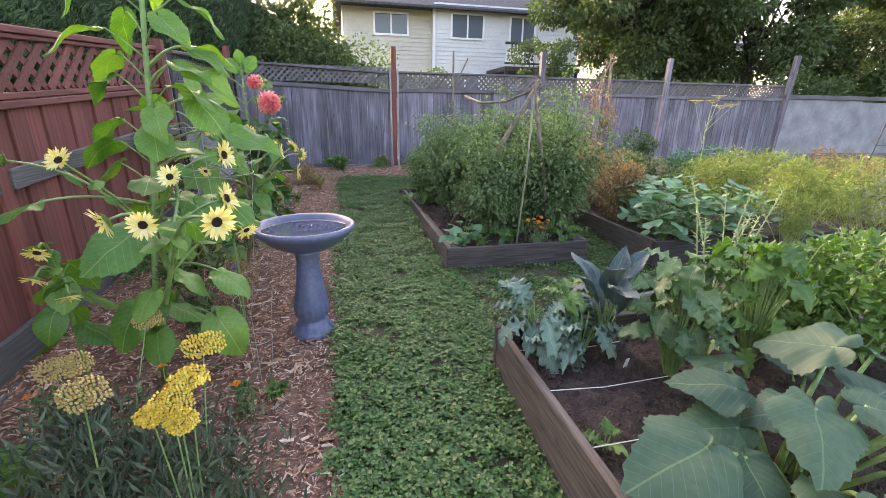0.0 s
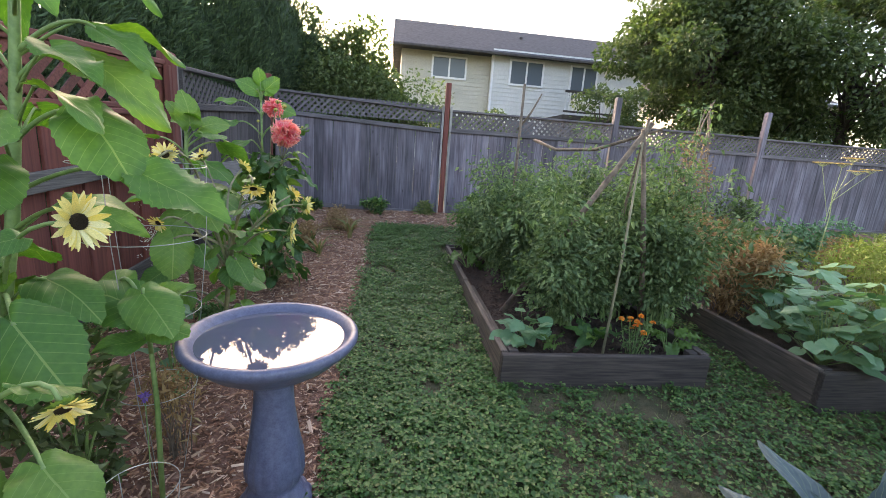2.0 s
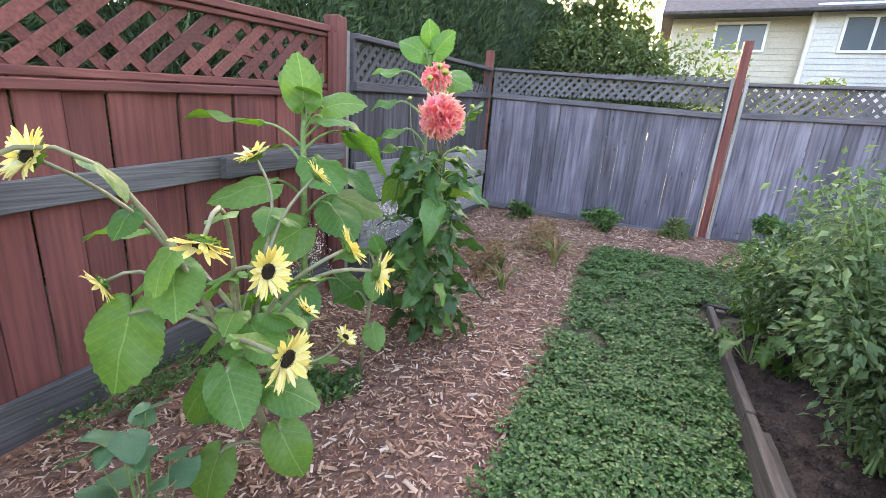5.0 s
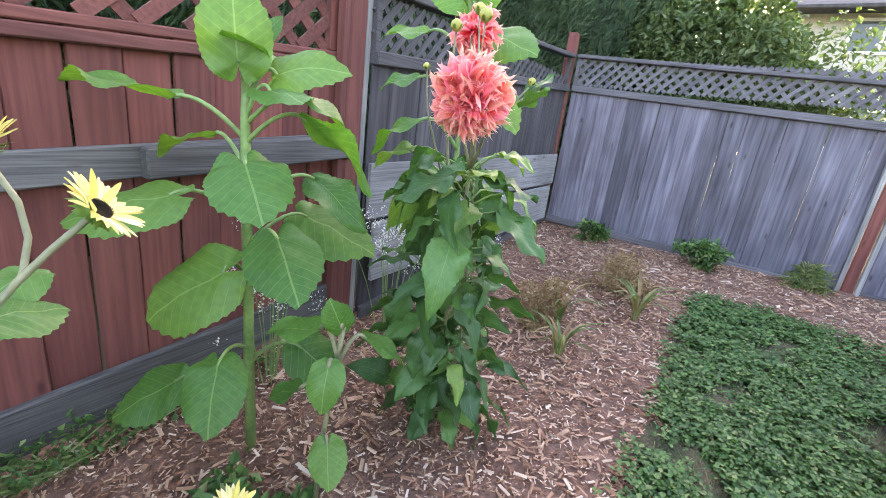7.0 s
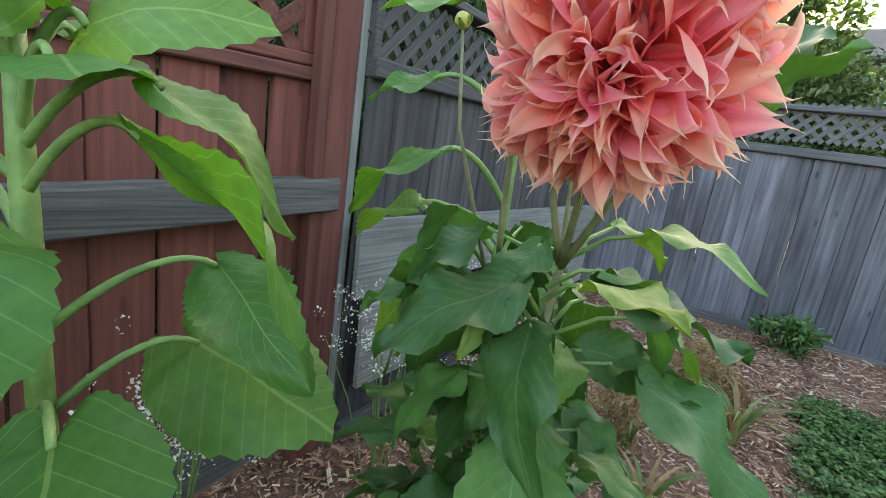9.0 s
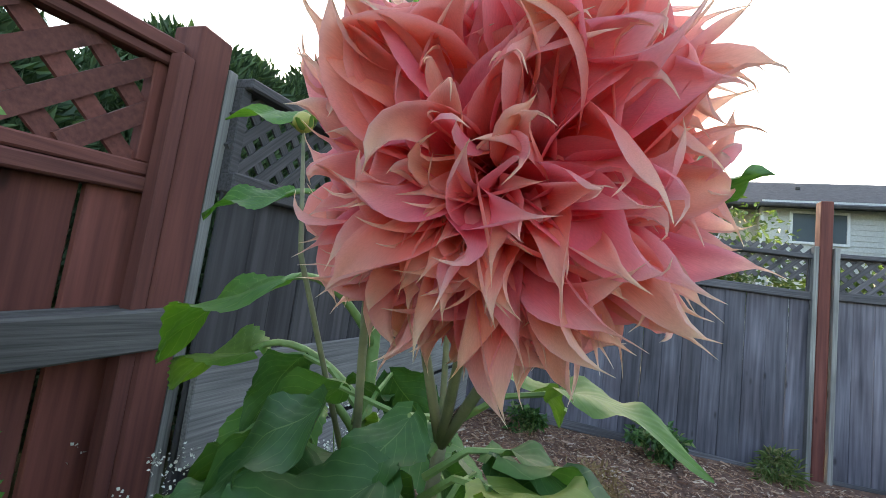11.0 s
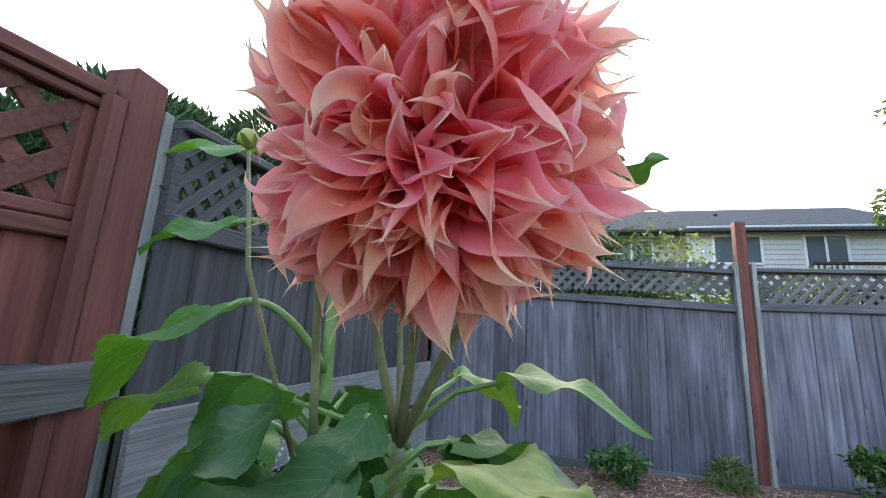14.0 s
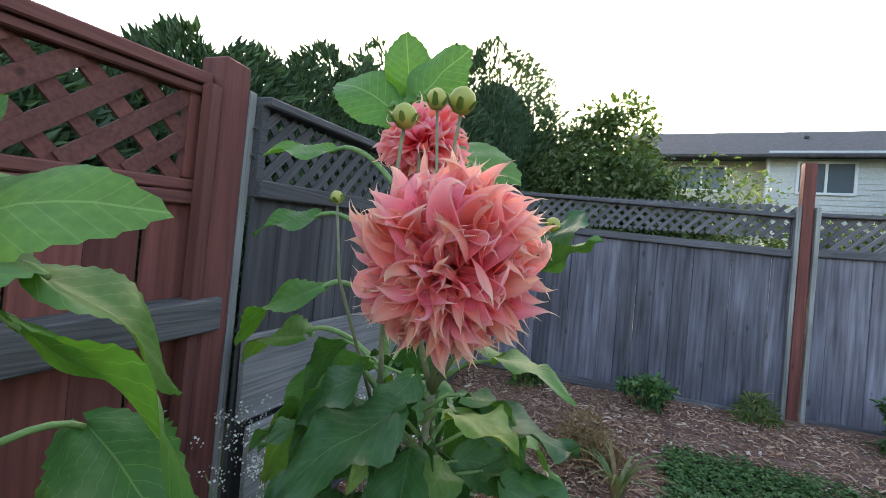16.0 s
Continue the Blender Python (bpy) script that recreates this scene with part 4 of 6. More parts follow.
# ---- large leaves, stems and flowers ----
def leaf_shape(length=1.0, width=0.8, droop=0.3, fold=0.15, teeth=0.03, lobe=0.12, wave=0.04, power=0.75, seed=0, nu=14, nv=8, wavy=2.0, lobes=0):
    """A leaf along +x, facing +z, with a heart-shaped base, toothed edge, folded midrib and drooping tip."""
    s = Shape()
    v, uv = [], []
    for i in range(nu + 1):
        u = i / nu
        w = width / 2 * (math.sin(math.pi * min(1, u ** power * 0.985 + 0.015)) ** 0.8)
        if lobes:
            w *= 1 + 0.22 * math.cos(u * lobes * 2 * math.pi)
        w *= 1 + teeth * (1 if i % 2 else -1)
        for j in range(nv + 1):
            t = j / nv * 2 - 1
            x = u - lobe * abs(t) ** 1.6 * (1 - u) ** 2 * 2.2
            y = w * t
            z = -droop * u * u + fold * abs(y) - 0.35 * y * y * 0.6
            z += wave * math.sin(u * 9 * wavy / 2 + seed) * t * t + wave * 0.7 * noise.noise((u * 3, t * 2, seed * 3.7))
            y += wave * 0.6 * noise.noise((u * 2.2, seed * 1.9, 5))
            v.append((x * length, y * length, z * length))
            uv.append((u, j / nv))
    n = nv + 1
    f = [(i * n + j, i * n + j + 1, (i + 1) * n + j + 1, (i + 1) * n + j) for i in range(nu) for j in range(nv)]
    s.add(v, f, uv)
    return s


def heart_leaf(seed, wide=1.0, teeth=0.02, lobes=0.0, droop=0.25, wave=0.05, cup=0.1, rings=6, steps=72):
    """A broad leaf round its stalk's end: pointed along +x, two rounded lobes behind, rippled toothed edge."""
    s = Shape()
    v, uv = [(0.0, 0.0, 0.0)], [(0.2, 0.5)]
    for k in range(1, rings + 1):
        q = k / rings
        for i in range(steps):
            a = -math.pi + (i + 0.5) * 2 * math.pi / steps
            r = 0.84 / (2 - math.cos(a)) + 0.16 * math.exp(-abs(a) / 0.2)
            r *= 1 - 0.9 * math.exp(-((math.pi - abs(a)) / 0.22) ** 2)
            r *= 1 + lobes * math.cos(5 * a) + 0.05 * noise.noise((math.cos(a) * 1.5, math.sin(a) * 1.5, seed * 2.3))
            if k == rings:
                r *= 1 + teeth * (1 if i % 2 else -1)
            x, y = r * q * math.cos(a), r * q * math.sin(a) * wide
            z = -droop * max(x, 0) ** 2 - 0.35 * droop * max(-x, 0) + cup * abs(y) - 0.55 * y * y
            z += wave * q * q * math.sin(a * 5 + seed) * 0.7 + wave * noise.noise((x * 3, y * 3, seed * 3.7))
            v.append((x, y, z))
            uv.append((0.2 + 0.8 * x, 0.5 + 0.8 * y))
    f = [(0, 1 + i, 1 + (i + 1) % steps) for i in range(steps) if i != steps - 1]
    for k in range(rings - 1):
        o = 1 + k * steps
        f += [(o + i, o + steps + i, o + steps + i + 1, o + i + 1) for i in range(steps - 1)]
    s.add(v, f, uv)
    return s


def leaf_set(material, k=4, **kw):
    return [leaf_shape(seed=i + 1, droop=kw.get("droop", 0.3) * (0.6 + 0.35 * i), **{a: b for a, b in kw.items() if a != "droop"}).mesh("leaf", material, True) for i in range(k)]


HEART = [heart_leaf(i + 1, 0.95, 0.022, 0.0, 0.15 + 0.09 * i, 0.06).mesh("leaf", SUN_LEAF, True) for i in range(5)]
NARROW = leaf_set(SUN_LEAF, 4, width=0.6, droop=0.25, fold=0.24, teeth=0.05, lobe=0.05, power=0.70, wave=0.07, nu=30)
OVATE = leaf_set(DAHLIA_LEAF, 5, width=0.62, droop=0.4, fold=0.14, teeth=0.04, lobe=0.04, power=0.70, wave=0.08, wavy=3.0, nu=20)
SQUASH_SET = [heart_leaf(i + 11, 1.15, 0.03, 0.10, 0.12 + 0.05 * i, 0.07, 0.16).mesh("leaf", SQUASH, True) for i in range(5)]
KALE_SET = leaf_set(KALE, 4, width=0.55, droop=0.5, fold=0.2, teeth=0.16, lobe=0.0, power=1.1, wave=0.13, wavy=7, nu=22)
DARKKALE_SET = leaf_set(DARK_KALE, 4, width=0.34, droop=0.35, fold=0.3, teeth=0.03, lobe=0.0, power=0.85, wave=0.05, nu=18)
BRIGHT_SET = leaf_set(BRIGHT, 4, width=0.65, droop=0.4, fold=0.2, teeth=0.12, lobe=0.0, power=0.95, wave=0.12, wavy=6, nu=18)
ROUND_SET = leaf_set(NAST, 3, width=1.0, droop=0.1, fold=0.12, teeth=0.0, lobe=0.1, power=0.62, wave=0.05, nu=10)


def frame_at(p, d, up=(0, 0, 1), scale=1.0, roll=0.0):
    """A pose at p whose x points along d and whose z is near up."""
    d = Vector(d).normalized()
    y = Vector(up).cross(d)
    y = y.normalized() if y.length > 1e-4 else Vector((0, 1, 0))
    z = d.cross(y)
    m = Matrix((d, y, z)).transposed().to_4x4()
    return Matrix.Translation(p) @ m @ Matrix.Rotation(roll, 4, "X") @ Matrix.Scale(scale, 4)


def az(deg, pitch=0.0):
    a, b = radians(deg), radians(pitch)
    return Vector((math.cos(a) * math.cos(b), math.sin(a) * math.cos(b), math.sin(b)))


def arc(a, b, lift, n=6):
    a, b = Vector(a), Vector(b)
    return [a.lerp(b, i / n) + Vector((0, 0, lift * math.sin(math.pi * i / n))) for i in range(n + 1)]


def flower_meshes():
    """Meshes of one sunflower head facing +z: petals, bracts, disc, for radius 1."""
    pet = Shape()
    for ring, (n, r0) in enumerate(((19, 0.27), (15, 0.25))):
        for i in range(n):
            a = (i + 0.5 * ring) * 2 * math.pi / n + random.uniform(-0.08, 0.08)
            ln, wd, up = random.uniform(0.6, 0.8), random.uniform(0.085, 0.13), random.uniform(-0.05, 0.65) + 0.15 * ring
            rows = []
            for k in range(6):
                u = k / 5
                w = wd * math.sin(math.pi * (0.12 + 0.86 * u)) ** 0.7
                r = r0 + ln * u
                z = up * u * 0.6 + 0.10 * u * (1 - u) + random.uniform(-0.01, 0.01)
                for t in (-1, 0, 1):
                    x, y = r, w * t
                    rows.append((x * math.cos(a) - y * math.sin(a), x * math.sin(a) + y * math.cos(a), z + (0.03 if t == 0 else 0.0) * -1))
            pet.add(rows, [(k * 3 + j, k * 3 + j + 1, (k + 1) * 3 + j + 1, (k + 1) * 3 + j) for k in range(5) for j in range(2)])
    br = Shape()
    for i in range(34):
        a = i * 2.399
        q = i / 34
        r0, ln, z0 = 0.16 + 0.24 * q, 0.34, -0.22 + 0.16 * q
        d = Vector((math.cos(a), math.sin(a), 0))
        sd = Vector((-math.sin(a), math.cos(a), 0)) * 0.085
        p0, p1, p2 = d * r0 + Vector((0, 0, z0)), d * (r0 + ln * 0.5) + Vector((0, 0, z0 - 0.04)), d * (r0 + ln) + Vector((0, 0, z0 + random.uniform(-0.12, 0.08)))
        br.add([p0 - sd, p0 + sd, p1 - sd * 0.8, p1 + sd * 0.8, p2], [(0, 1, 3, 2), (2, 3, 4)])
    br.turned([(0.04, -0.34), (0.16, -0.28), (0.34, -0.14), (0.40, -0.03), (0.38, 0.0)], 18)
    dc = Shape().turned([(0.29, -0.02), (0.28, 0.06), (0.23, 0.10), (0.19, 0.08), (0.10, 0.065), (0.0, 0.07)], 22)
    for i in range(160):
        a, r = i * 2.399, 0.275 * math.sqrt(i / 160)
        c = Vector((r * math.cos(a), r * math.sin(a), 0.07 + 0.03 * (r / 0.275) ** 2))
        dc.add([c + Vector((0.018, 0, 0)), c + Vector((-0.01, 0.016, 0)), c + Vector((-0.01, -0.016, 0)), c + Vector((0, 0, 0.04))], [(0, 1, 3), (1, 2, 3), (2, 0, 3)])
    return pet.mesh("petals", PETAL_Y, True), br.mesh("bracts", BRACT), dc.mesh("flower_head", DISC)


PET_M, BRACT_M, DISC_M = flower_meshes()


def head(plant, p, face, r):
    """A sunflower head under a plant, at p in the world."""
    inv = plant.matrix_world.inverted()
    o = part("flower_head", DISC_M, DISC, plant, "dark seed disc ringed by pale yellow petals")
    o.matrix_basis = inv @ frame_at(p, Vector(face).orthogonal(), face, r)
    part("corolla", PET_M, PETAL_Y, o, "pale yellow ray petals")
    part("calyx", BRACT_M, BRACT, o, "green pointed bracts")


def sunflower(base, path, radii, leaves, heads, label, narrow_from=9.0, stem=GREEN_STEM, fork=None, placed=()):
    """leaves: (height, azimuth, petiole, length, pitch of blade); heads: (place, facing, radius)."""
    plant = empty("sunflower", pose(*base), label, "sunflower")
    inv = plant.matrix_world.inverted()
    s = Shape()
    pts = [Vector(q) - Vector(base) for q in path]
    s.tube(pts, radii, 8)

    def on_stem(z):
        for a, b in zip(path, path[1:]):
            if a[2] <= z <= b[2]:
                return Vector(a).lerp(Vector(b), (z - a[2]) / (b[2] - a[2]))
        return Vector(path[-1])
    for k, (z, a, pl, ln, pt) in enumerate(leaves):
        o = on_stem(z)
        e = o + az(a, 35) * pl
        q = [o, o.lerp(e, 0.45) + Vector((0, 0, pl * 0.10)), o.lerp(e, 0.8) + Vector((0, 0, pl * 0.12)), e]
        part("petiole", Shape().tube([x - Vector(base) for x in q], [0.006 * min(1.2, ln * 4), 0.0045 * min(1.2, ln * 4), 0.004, 0.0035], 6), stem, plant, "", True)
        me = (NARROW if z > narrow_from else HEART)[k % (4 if z > narrow_from else 5)]
        leaf = part("leaf", me, SUN_LEAF, plant)
        leaf.matrix_basis = inv @ frame_at(e, az(a + random.uniform(-12, 12), pt), (0, 0, 1), ln, random.uniform(-0.45, 0.45))
    for k, (a, d, ln, up, wide) in enumerate(placed):
        a = Vector(a)
        o = on_stem(max(path[0][2] + 0.1, a.z - 0.09))
        if (a - o).length > 0.02:
            c1, c2 = o.lerp(a, 0.35) + Vector((0, 0, 0.05)), o.lerp(a, 0.75) + Vector((0, 0, 0.06))
            q = [o * (1 - u) ** 3 + c1 * 3 * u * (1 - u) ** 2 + c2 * 3 * u * u * (1 - u) + a * u ** 3 for u in (i / 9 for i in range(10))]
            part("petiole", Shape().tube([x - Vector(base) for x in q], [0.0075 - 0.0003 * i for i in range(10)], 7), stem, plant, "", True)
        leaf = part("leaf", (HEART if wide else NARROW)[k % (5 if wide else 4)], SUN_LEAF, plant)
        leaf.matrix_basis = inv @ frame_at(a, d, up, ln, 0.0)
    for p, fc, r in heads:
        f = Vector(fc).normalized()
        st = Vector(p) - f * 0.30 * r
        o = Vector(fork) if fork else on_stem(min(path[-1][2], max(path[0][2] + 0.2, p[2] - 0.45)))
        out = Vector((st.x - o.x, st.y - o.y, 0))
        c1 = o + out * 0.3 + Vector((0, 0, (st.z - o.z) * 0.55))
        c2 = st - f * max(0.07, 0.35 * (st - o).length)
        q = [o * (1 - u) ** 3 + c1 * 3 * u * (1 - u) ** 2 + c2 * 3 * u * u * (1 - u) + st * u ** 3 for u in (i / 10 for i in range(11))]
        part("branch", Shape().tube([x - Vector(base) for x in q], [0.0075 - 0.0003 * i for i in range(11)], 6), stem, plant, "", True)
        for k in range(2):
            e = q[4 + 3 * k]
            leaf = part("leaf", HEART[(k + int(r * 1000)) % 5], SUN_LEAF, plant)
            leaf.matrix_basis = inv @ frame_at(e, az(random.uniform(0, 360), random.uniform(-45, 10)), (0, 0, 1), random.uniform(0.06, 0.11), random.gauss(0, 0.3))
        head(plant, p, fc, r)
    part("stem", s, stem, plant, "", True)
    return plant


random.seed(11)
# the tall plant beside the bird bath
lv = []
for k in range(32):
    z = 0.6 + 1.65 * k / 32
    side = (155 if k % 2 else -25) + random.uniform(-55, 55)
    lv.append((z, side, 0.16 + 0.06 * math.sin(math.pi * k / 32), (0.24 if k > 10 else 0.18) - 0.07 * max(0, k - 20) / 12, random.uniform(-40, 0)))
sunflower((-1.06, 2.44, -0.05), [(-1.06, 2.44, -0.07), (-1.02, 2.52, 0.5), (-0.97, 2.62, 1.05), (-0.94, 2.66, 1.45), (-0.9, 2.68, 1.9), (-0.88, 2.69, 2.35)], [0.021, 0.02, 0.018, 0.015, 0.012, 0.008], lv, [
    ((-1.19, 2.26, 1.13), (-0.2, -0.7, 0.6), 0.06), ((-1.36, 2.2, 1.14), (-0.8, -0.5, 0.2), 0.062), ((-0.53, 2.235, 1.15), (0.92, -0.3, 0.1), 0.066)],
    "tall sunflower with broad green leaves rising from the mulch", 1.15, placed=[
    ((-0.86, 2.02, 0.86), (-0.45, -0.55, -0.35), 0.25, (0.1, -0.6, 0.8), 1), ((-0.66, 2.2, 0.92), (0.5, -0.2, -0.5), 0.2, (0.3, -0.6, 0.7), 1), ((-0.58, 2.12, 0.62), (0.7, -0.35, -0.35), 0.17, (0, 0, 1), 1),
    ((-0.95, 2.1, 0.48), (-0.4, -0.4, -0.6), 0.2, (0, -0.6, 0.7), 1), ((-0.62, 2.1, 0.40), (0.4, -0.25, -0.6), 0.21, (0.2, -0.7, 0.6), 1), ((-1.3, 2.2, 0.95), (-0.7, -0.4, -0.2), 0.2, (0, 0, 1), 1),
    ((-0.751, 2.650, 1.552), (0.356, -0.103, -0.164), 0.29, (0.2, -0.5, 0.8), 0),
    ((-0.692, 2.558, 1.382), (0.22, -0.10, -0.22), 0.22, (0.5, -0.6, 0.5), 1),
    ((-0.574, 2.567, 1.232), (0.270, -0.076, -0.087), 0.29, (0.2, -0.5, 0.8), 0),
    ((-0.667, 2.496, 1.119), (0.136, -0.004, -0.030), 0.14, (0.3, -0.6, 0.7), 0),
    ((-0.718, 2.669, 1.629), (0.175, -0.013, -0.070), 0.19, (0.2, -0.5, 0.8), 0)])
lv = [(0.2 + 0.05 * k, k * 137.5, 0.08, 0.10 + 0.03 * (k % 3), random.uniform(-50, -15)) for k in range(9)]
sunflower((-1.0, 2.3, -0.06), [(-1.0, 2.3, -0.08), (-0.87, 2.14, 0.4), (-0.72, 1.95, 0.72), (-0.60, 1.82, 0.90)], [0.015, 0.013, 0.010, 0.007], lv, [
    ((-0.66, 1.64, 0.98), (0.1, -0.95, 0.1), 0.05), ((-0.78, 1.66, 0.99), (-0.6, -0.5, -0.3), 0.056), ((-0.43, 1.78, 1.035), (0.93, -0.2, 0.25), 0.058), ((-0.365, 1.39, 1.04), (0.62, -0.75, -0.05), 0.052),
    ((-0.70, 2.05, 1.08), (-0.1, -0.8, 0.5), 0.05), ((-0.42, 1.98, 0.86), (0.5, -0.5, -0.6), 0.045)], "branching sunflower covered in pale yellow blooms", fork=(-0.74, 1.98, 0.68))
lv = [(0.2 + 0.05 * k, k * 137.5 + 60, 0.09, 0.11 + 0.03 * (k % 3), random.uniform(-55, -20)) for k in range(9)]
sunflower((-1.32, 2.3, -0.05), [(-1.32, 2.3, -0.06), (-1.3, 2.26, 0.4), (-1.27, 2.2, 0.75)], [0.012, 0.01, 0.007], lv, [
    ((-1.22, 2.03, 0.79), (0.1, -0.7, -0.6), 0.047), ((-1.25, 2.02, 0.68), (-0.2, -0.5, -0.8), 0.047), ((-1.17, 2.06, 0.58), (0.2, -0.4, -0.9), 0.047)], "small drooping sunflower with fading blooms", fork=(-1.28, 2.24, 0.62))

# a young leafy plant inside the wire cage
sunflower((-0.658, 2.687, -0.032), [(-0.658, 2.687, -0.052), (-0.648, 2.687, 0.405), (-0.658, 2.687, 0.843)], [0.010, 0.009, 0.006], [], [], "young sunflower with soft green leaves inside the wire cage", placed=[
    ((-0.639, 2.644, 0.792), (-0.187, -0.025, 0.084), 0.21, (0.2, -0.5, 0.85), 1),
    ((-0.682, 2.700, 0.772), (0.133, 0.064, 0.083), 0.17, (0.2, -0.5, 0.85), 0),
    ((-0.635, 2.636, 0.842), (0.131, -0.097, -0.076), 0.18, (0.2, -0.5, 0.85), 1),
    ((-0.748, 2.718, 0.855), (-0.135, 0.053, 0.019), 0.15, (0.2, -0.5, 0.85), 1),
    ((-0.620, 2.602, 0.700), (-0.144, -0.047, -0.012), 0.15, (0.2, -0.5, 0.85), 0),
    ((-0.588, 2.612, 0.739), (0.109, -0.038, 0.001), 0.12, (0.2, -0.5, 0.85), 1)])

# the branching plant past the bird bath
lv = [(0.45 + 0.05 * k, k * 137.5 + 100, 0.08, 0.09 + 0.03 * (k % 3), random.uniform(-45, -10)) for k in range(9)]
sunflower((-0.86, 3.81, 0.03), [(-0.86, 3.81, 0.01), (-0.79, 3.69, 0.28), (-0.71, 3.56, 0.6), (-0.66, 3.5, 0.85)], [0.016, 0.015, 0.012, 0.009], lv, [
    ((-0.815, 3.105, 1.235), (-0.3, -0.7, -0.6), 0.058), ((-0.81, 3.195, 1.26), (0.1, -0.8, 0.45), 0.055), ((-0.915, 3.795, 1.235), (-0.2, -0.45, 0.85), 0.058), ((-0.713, 3.86, 1.19), (0.4, 0.5, 0.6), 0.050),
    ((-0.487, 3.287, 1.13), (0.2, -0.5, -0.8), 0.054), ((-0.44, 3.39, 1.06), (0.8, 0.0, 0.0), 0.058), ((-0.321, 3.615, 1.02), (0.7, 0.65, -0.2), 0.054), ((-0.378, 3.575, 1.08), (0.5, 0.65, 0.35), 0.05),
    ((-0.33, 3.324, 0.93), (0.8, 0.05, -0.1), 0.062), ((-0.93, 3.335, 0.938), (-0.2, -0.7, -0.4), 0.045), ((-0.55, 3.62, 0.86), (0.4, 0.5, 0.7), 0.042), ((-0.72, 4.02, 0.55), (0.5, 0.2, 0.75), 0.05), ((-0.80, 3.86, 0.48), (0.2, 0.1, 0.9), 0.045)],
    "branching sunflower with many pale yellow blooms and buds", stem=BROWN_STEM, fork=(-0.70, 3.54, 0.66), placed=[
    ((-0.88, 3.36, 0.86), (0.1, -0.35, -0.75), 0.2, (0.45, -0.75, 0.3), 1), ((-0.62, 3.42, 0.75), (0.45, -0.2, -0.55), 0.14, (0.5, -0.6, 0.5), 1), ((-0.95, 3.6, 0.5), (-0.35, -0.3, -0.5), 0.17, (0.2, -0.5, 0.8), 1),
    ((-0.66, 3.62, 0.42), (0.5, -0.1, -0.6), 0.16, (0.4, -0.6, 0.6), 1), ((-0.86, 3.55, 0.30), (0.1, -0.45, -0.45), 0.16, (0.3, -0.6, 0.7), 1), ((-1.0, 3.5, 1.02), (-0.6, -0.4, 0.1), 0.16, (0, 0, 1), 0), ((-0.75, 3.4, 1.0), (0.5, -0.4, -0.4), 0.14, (0.3, -0.5, 0.8), 1)])

# the young plant without blooms
young = [((-1.10, 4.295, 1.174), (0.267, -0.112, -0.12), 0.225, (0.35, -0.35, 0.85), 1), ((-1.07, 4.37, 0.97), (0.30, -0.12, -0.14), 0.225, (0.35, -0.35, 0.85), 1), ((-1.053, 4.446, 1.294), (0.18, 0.115, -0.10), 0.25, (-0.25, 0.45, 0.85), 0),
         ((-1.06, 4.465, 1.347), (0.06, 0.14, -0.08), 0.21, (0.5, 0.2, 0.8), 0), ((-1.385, 4.246, 1.306), (-0.29, -0.15, 0.07), 0.31, (0, 0, 1), 0), ((-1.373, 4.359, 1.213), (-0.23, -0.07, -0.03), 0.22, (0, 0, 1), 0),
         ((-1.282, 4.19, 1.064), (-0.15, -0.25, -0.05), 0.25, (0.2, -0.3, 0.9), 1), ((-1.171, 4.265, 0.861), (-0.19, -0.245, -0.16), 0.27, (0.4, -0.5, 0.75), 1), ((-1.20, 4.34, 1.419), (0.02, -0.03, 0.2), 0.20, (0.8, -0.55, 0.1), 1),
         ((-1.173, 4.437, 1.403), (0.16, 0.06, 0.09), 0.18, (0.3, -0.6, 0.6), 1), ((-1.207, 4.604, 1.103), (0.26, -0.02, -0.06), 0.25, (0.2, -0.4, 0.9), 0), ((-1.207, 4.58, 0.976), (0.25, 0.08, -0.05), 0.26, (0.2, -0.4, 0.9), 1),
         ((-1.13, 4.22, 0.60), (0.15, -0.14, -0.12), 0.19, (0.4, -0.5, 0.75), 1), ((-1.42, 4.45, 0.72), (-0.25, 0.05, -0.1), 0.2, (0, -0.4, 0.9), 1), ((-1.12, 4.5, 0.55), (0.2, 0.1, -0.14), 0.2, (0.3, -0.4, 0.85), 1), ((-1.35, 4.2, 0.45), (-0.1, -0.2, -0.1), 0.2, (0.2, -0.5, 0.8), 1),
         ((-1.30, 4.46, 1.40), (-0.1, 0.15, 0.1), 0.2, (0, 0, 1), 0), ((-1.22, 4.40, 1.44), (0.05, -0.1, 0.08), 0.13, (0, 0, 1), 1), ((-1.26, 4.37, 1.45), (-0.06, -0.04, 0.14), 0.13, (0.6, -0.5, 0.3), 1), ((-1.23, 4.40, 1.46), (0.06, 0.05, 0.12), 0.12, (0.6, -0.5, 0.3), 0), ((-1.15, 4.4, 1.36), (0.14, -0.02, 0.0), 0.17, (0.1, -0.2, 0.9), 1)]
sunflower((-1.29, 4.42, 0.07), [(-1.29, 4.42, 0.05), (-1.28, 4.41, 0.5), (-1.265, 4.40, 1.0), (-1.26, 4.395, 1.25), (-1.24, 4.39, 1.46)], [0.019, 0.018, 0.016, 0.014, 0.010], [], [], "young sunflower with large heart-shaped leaves and no bloom", placed=young)

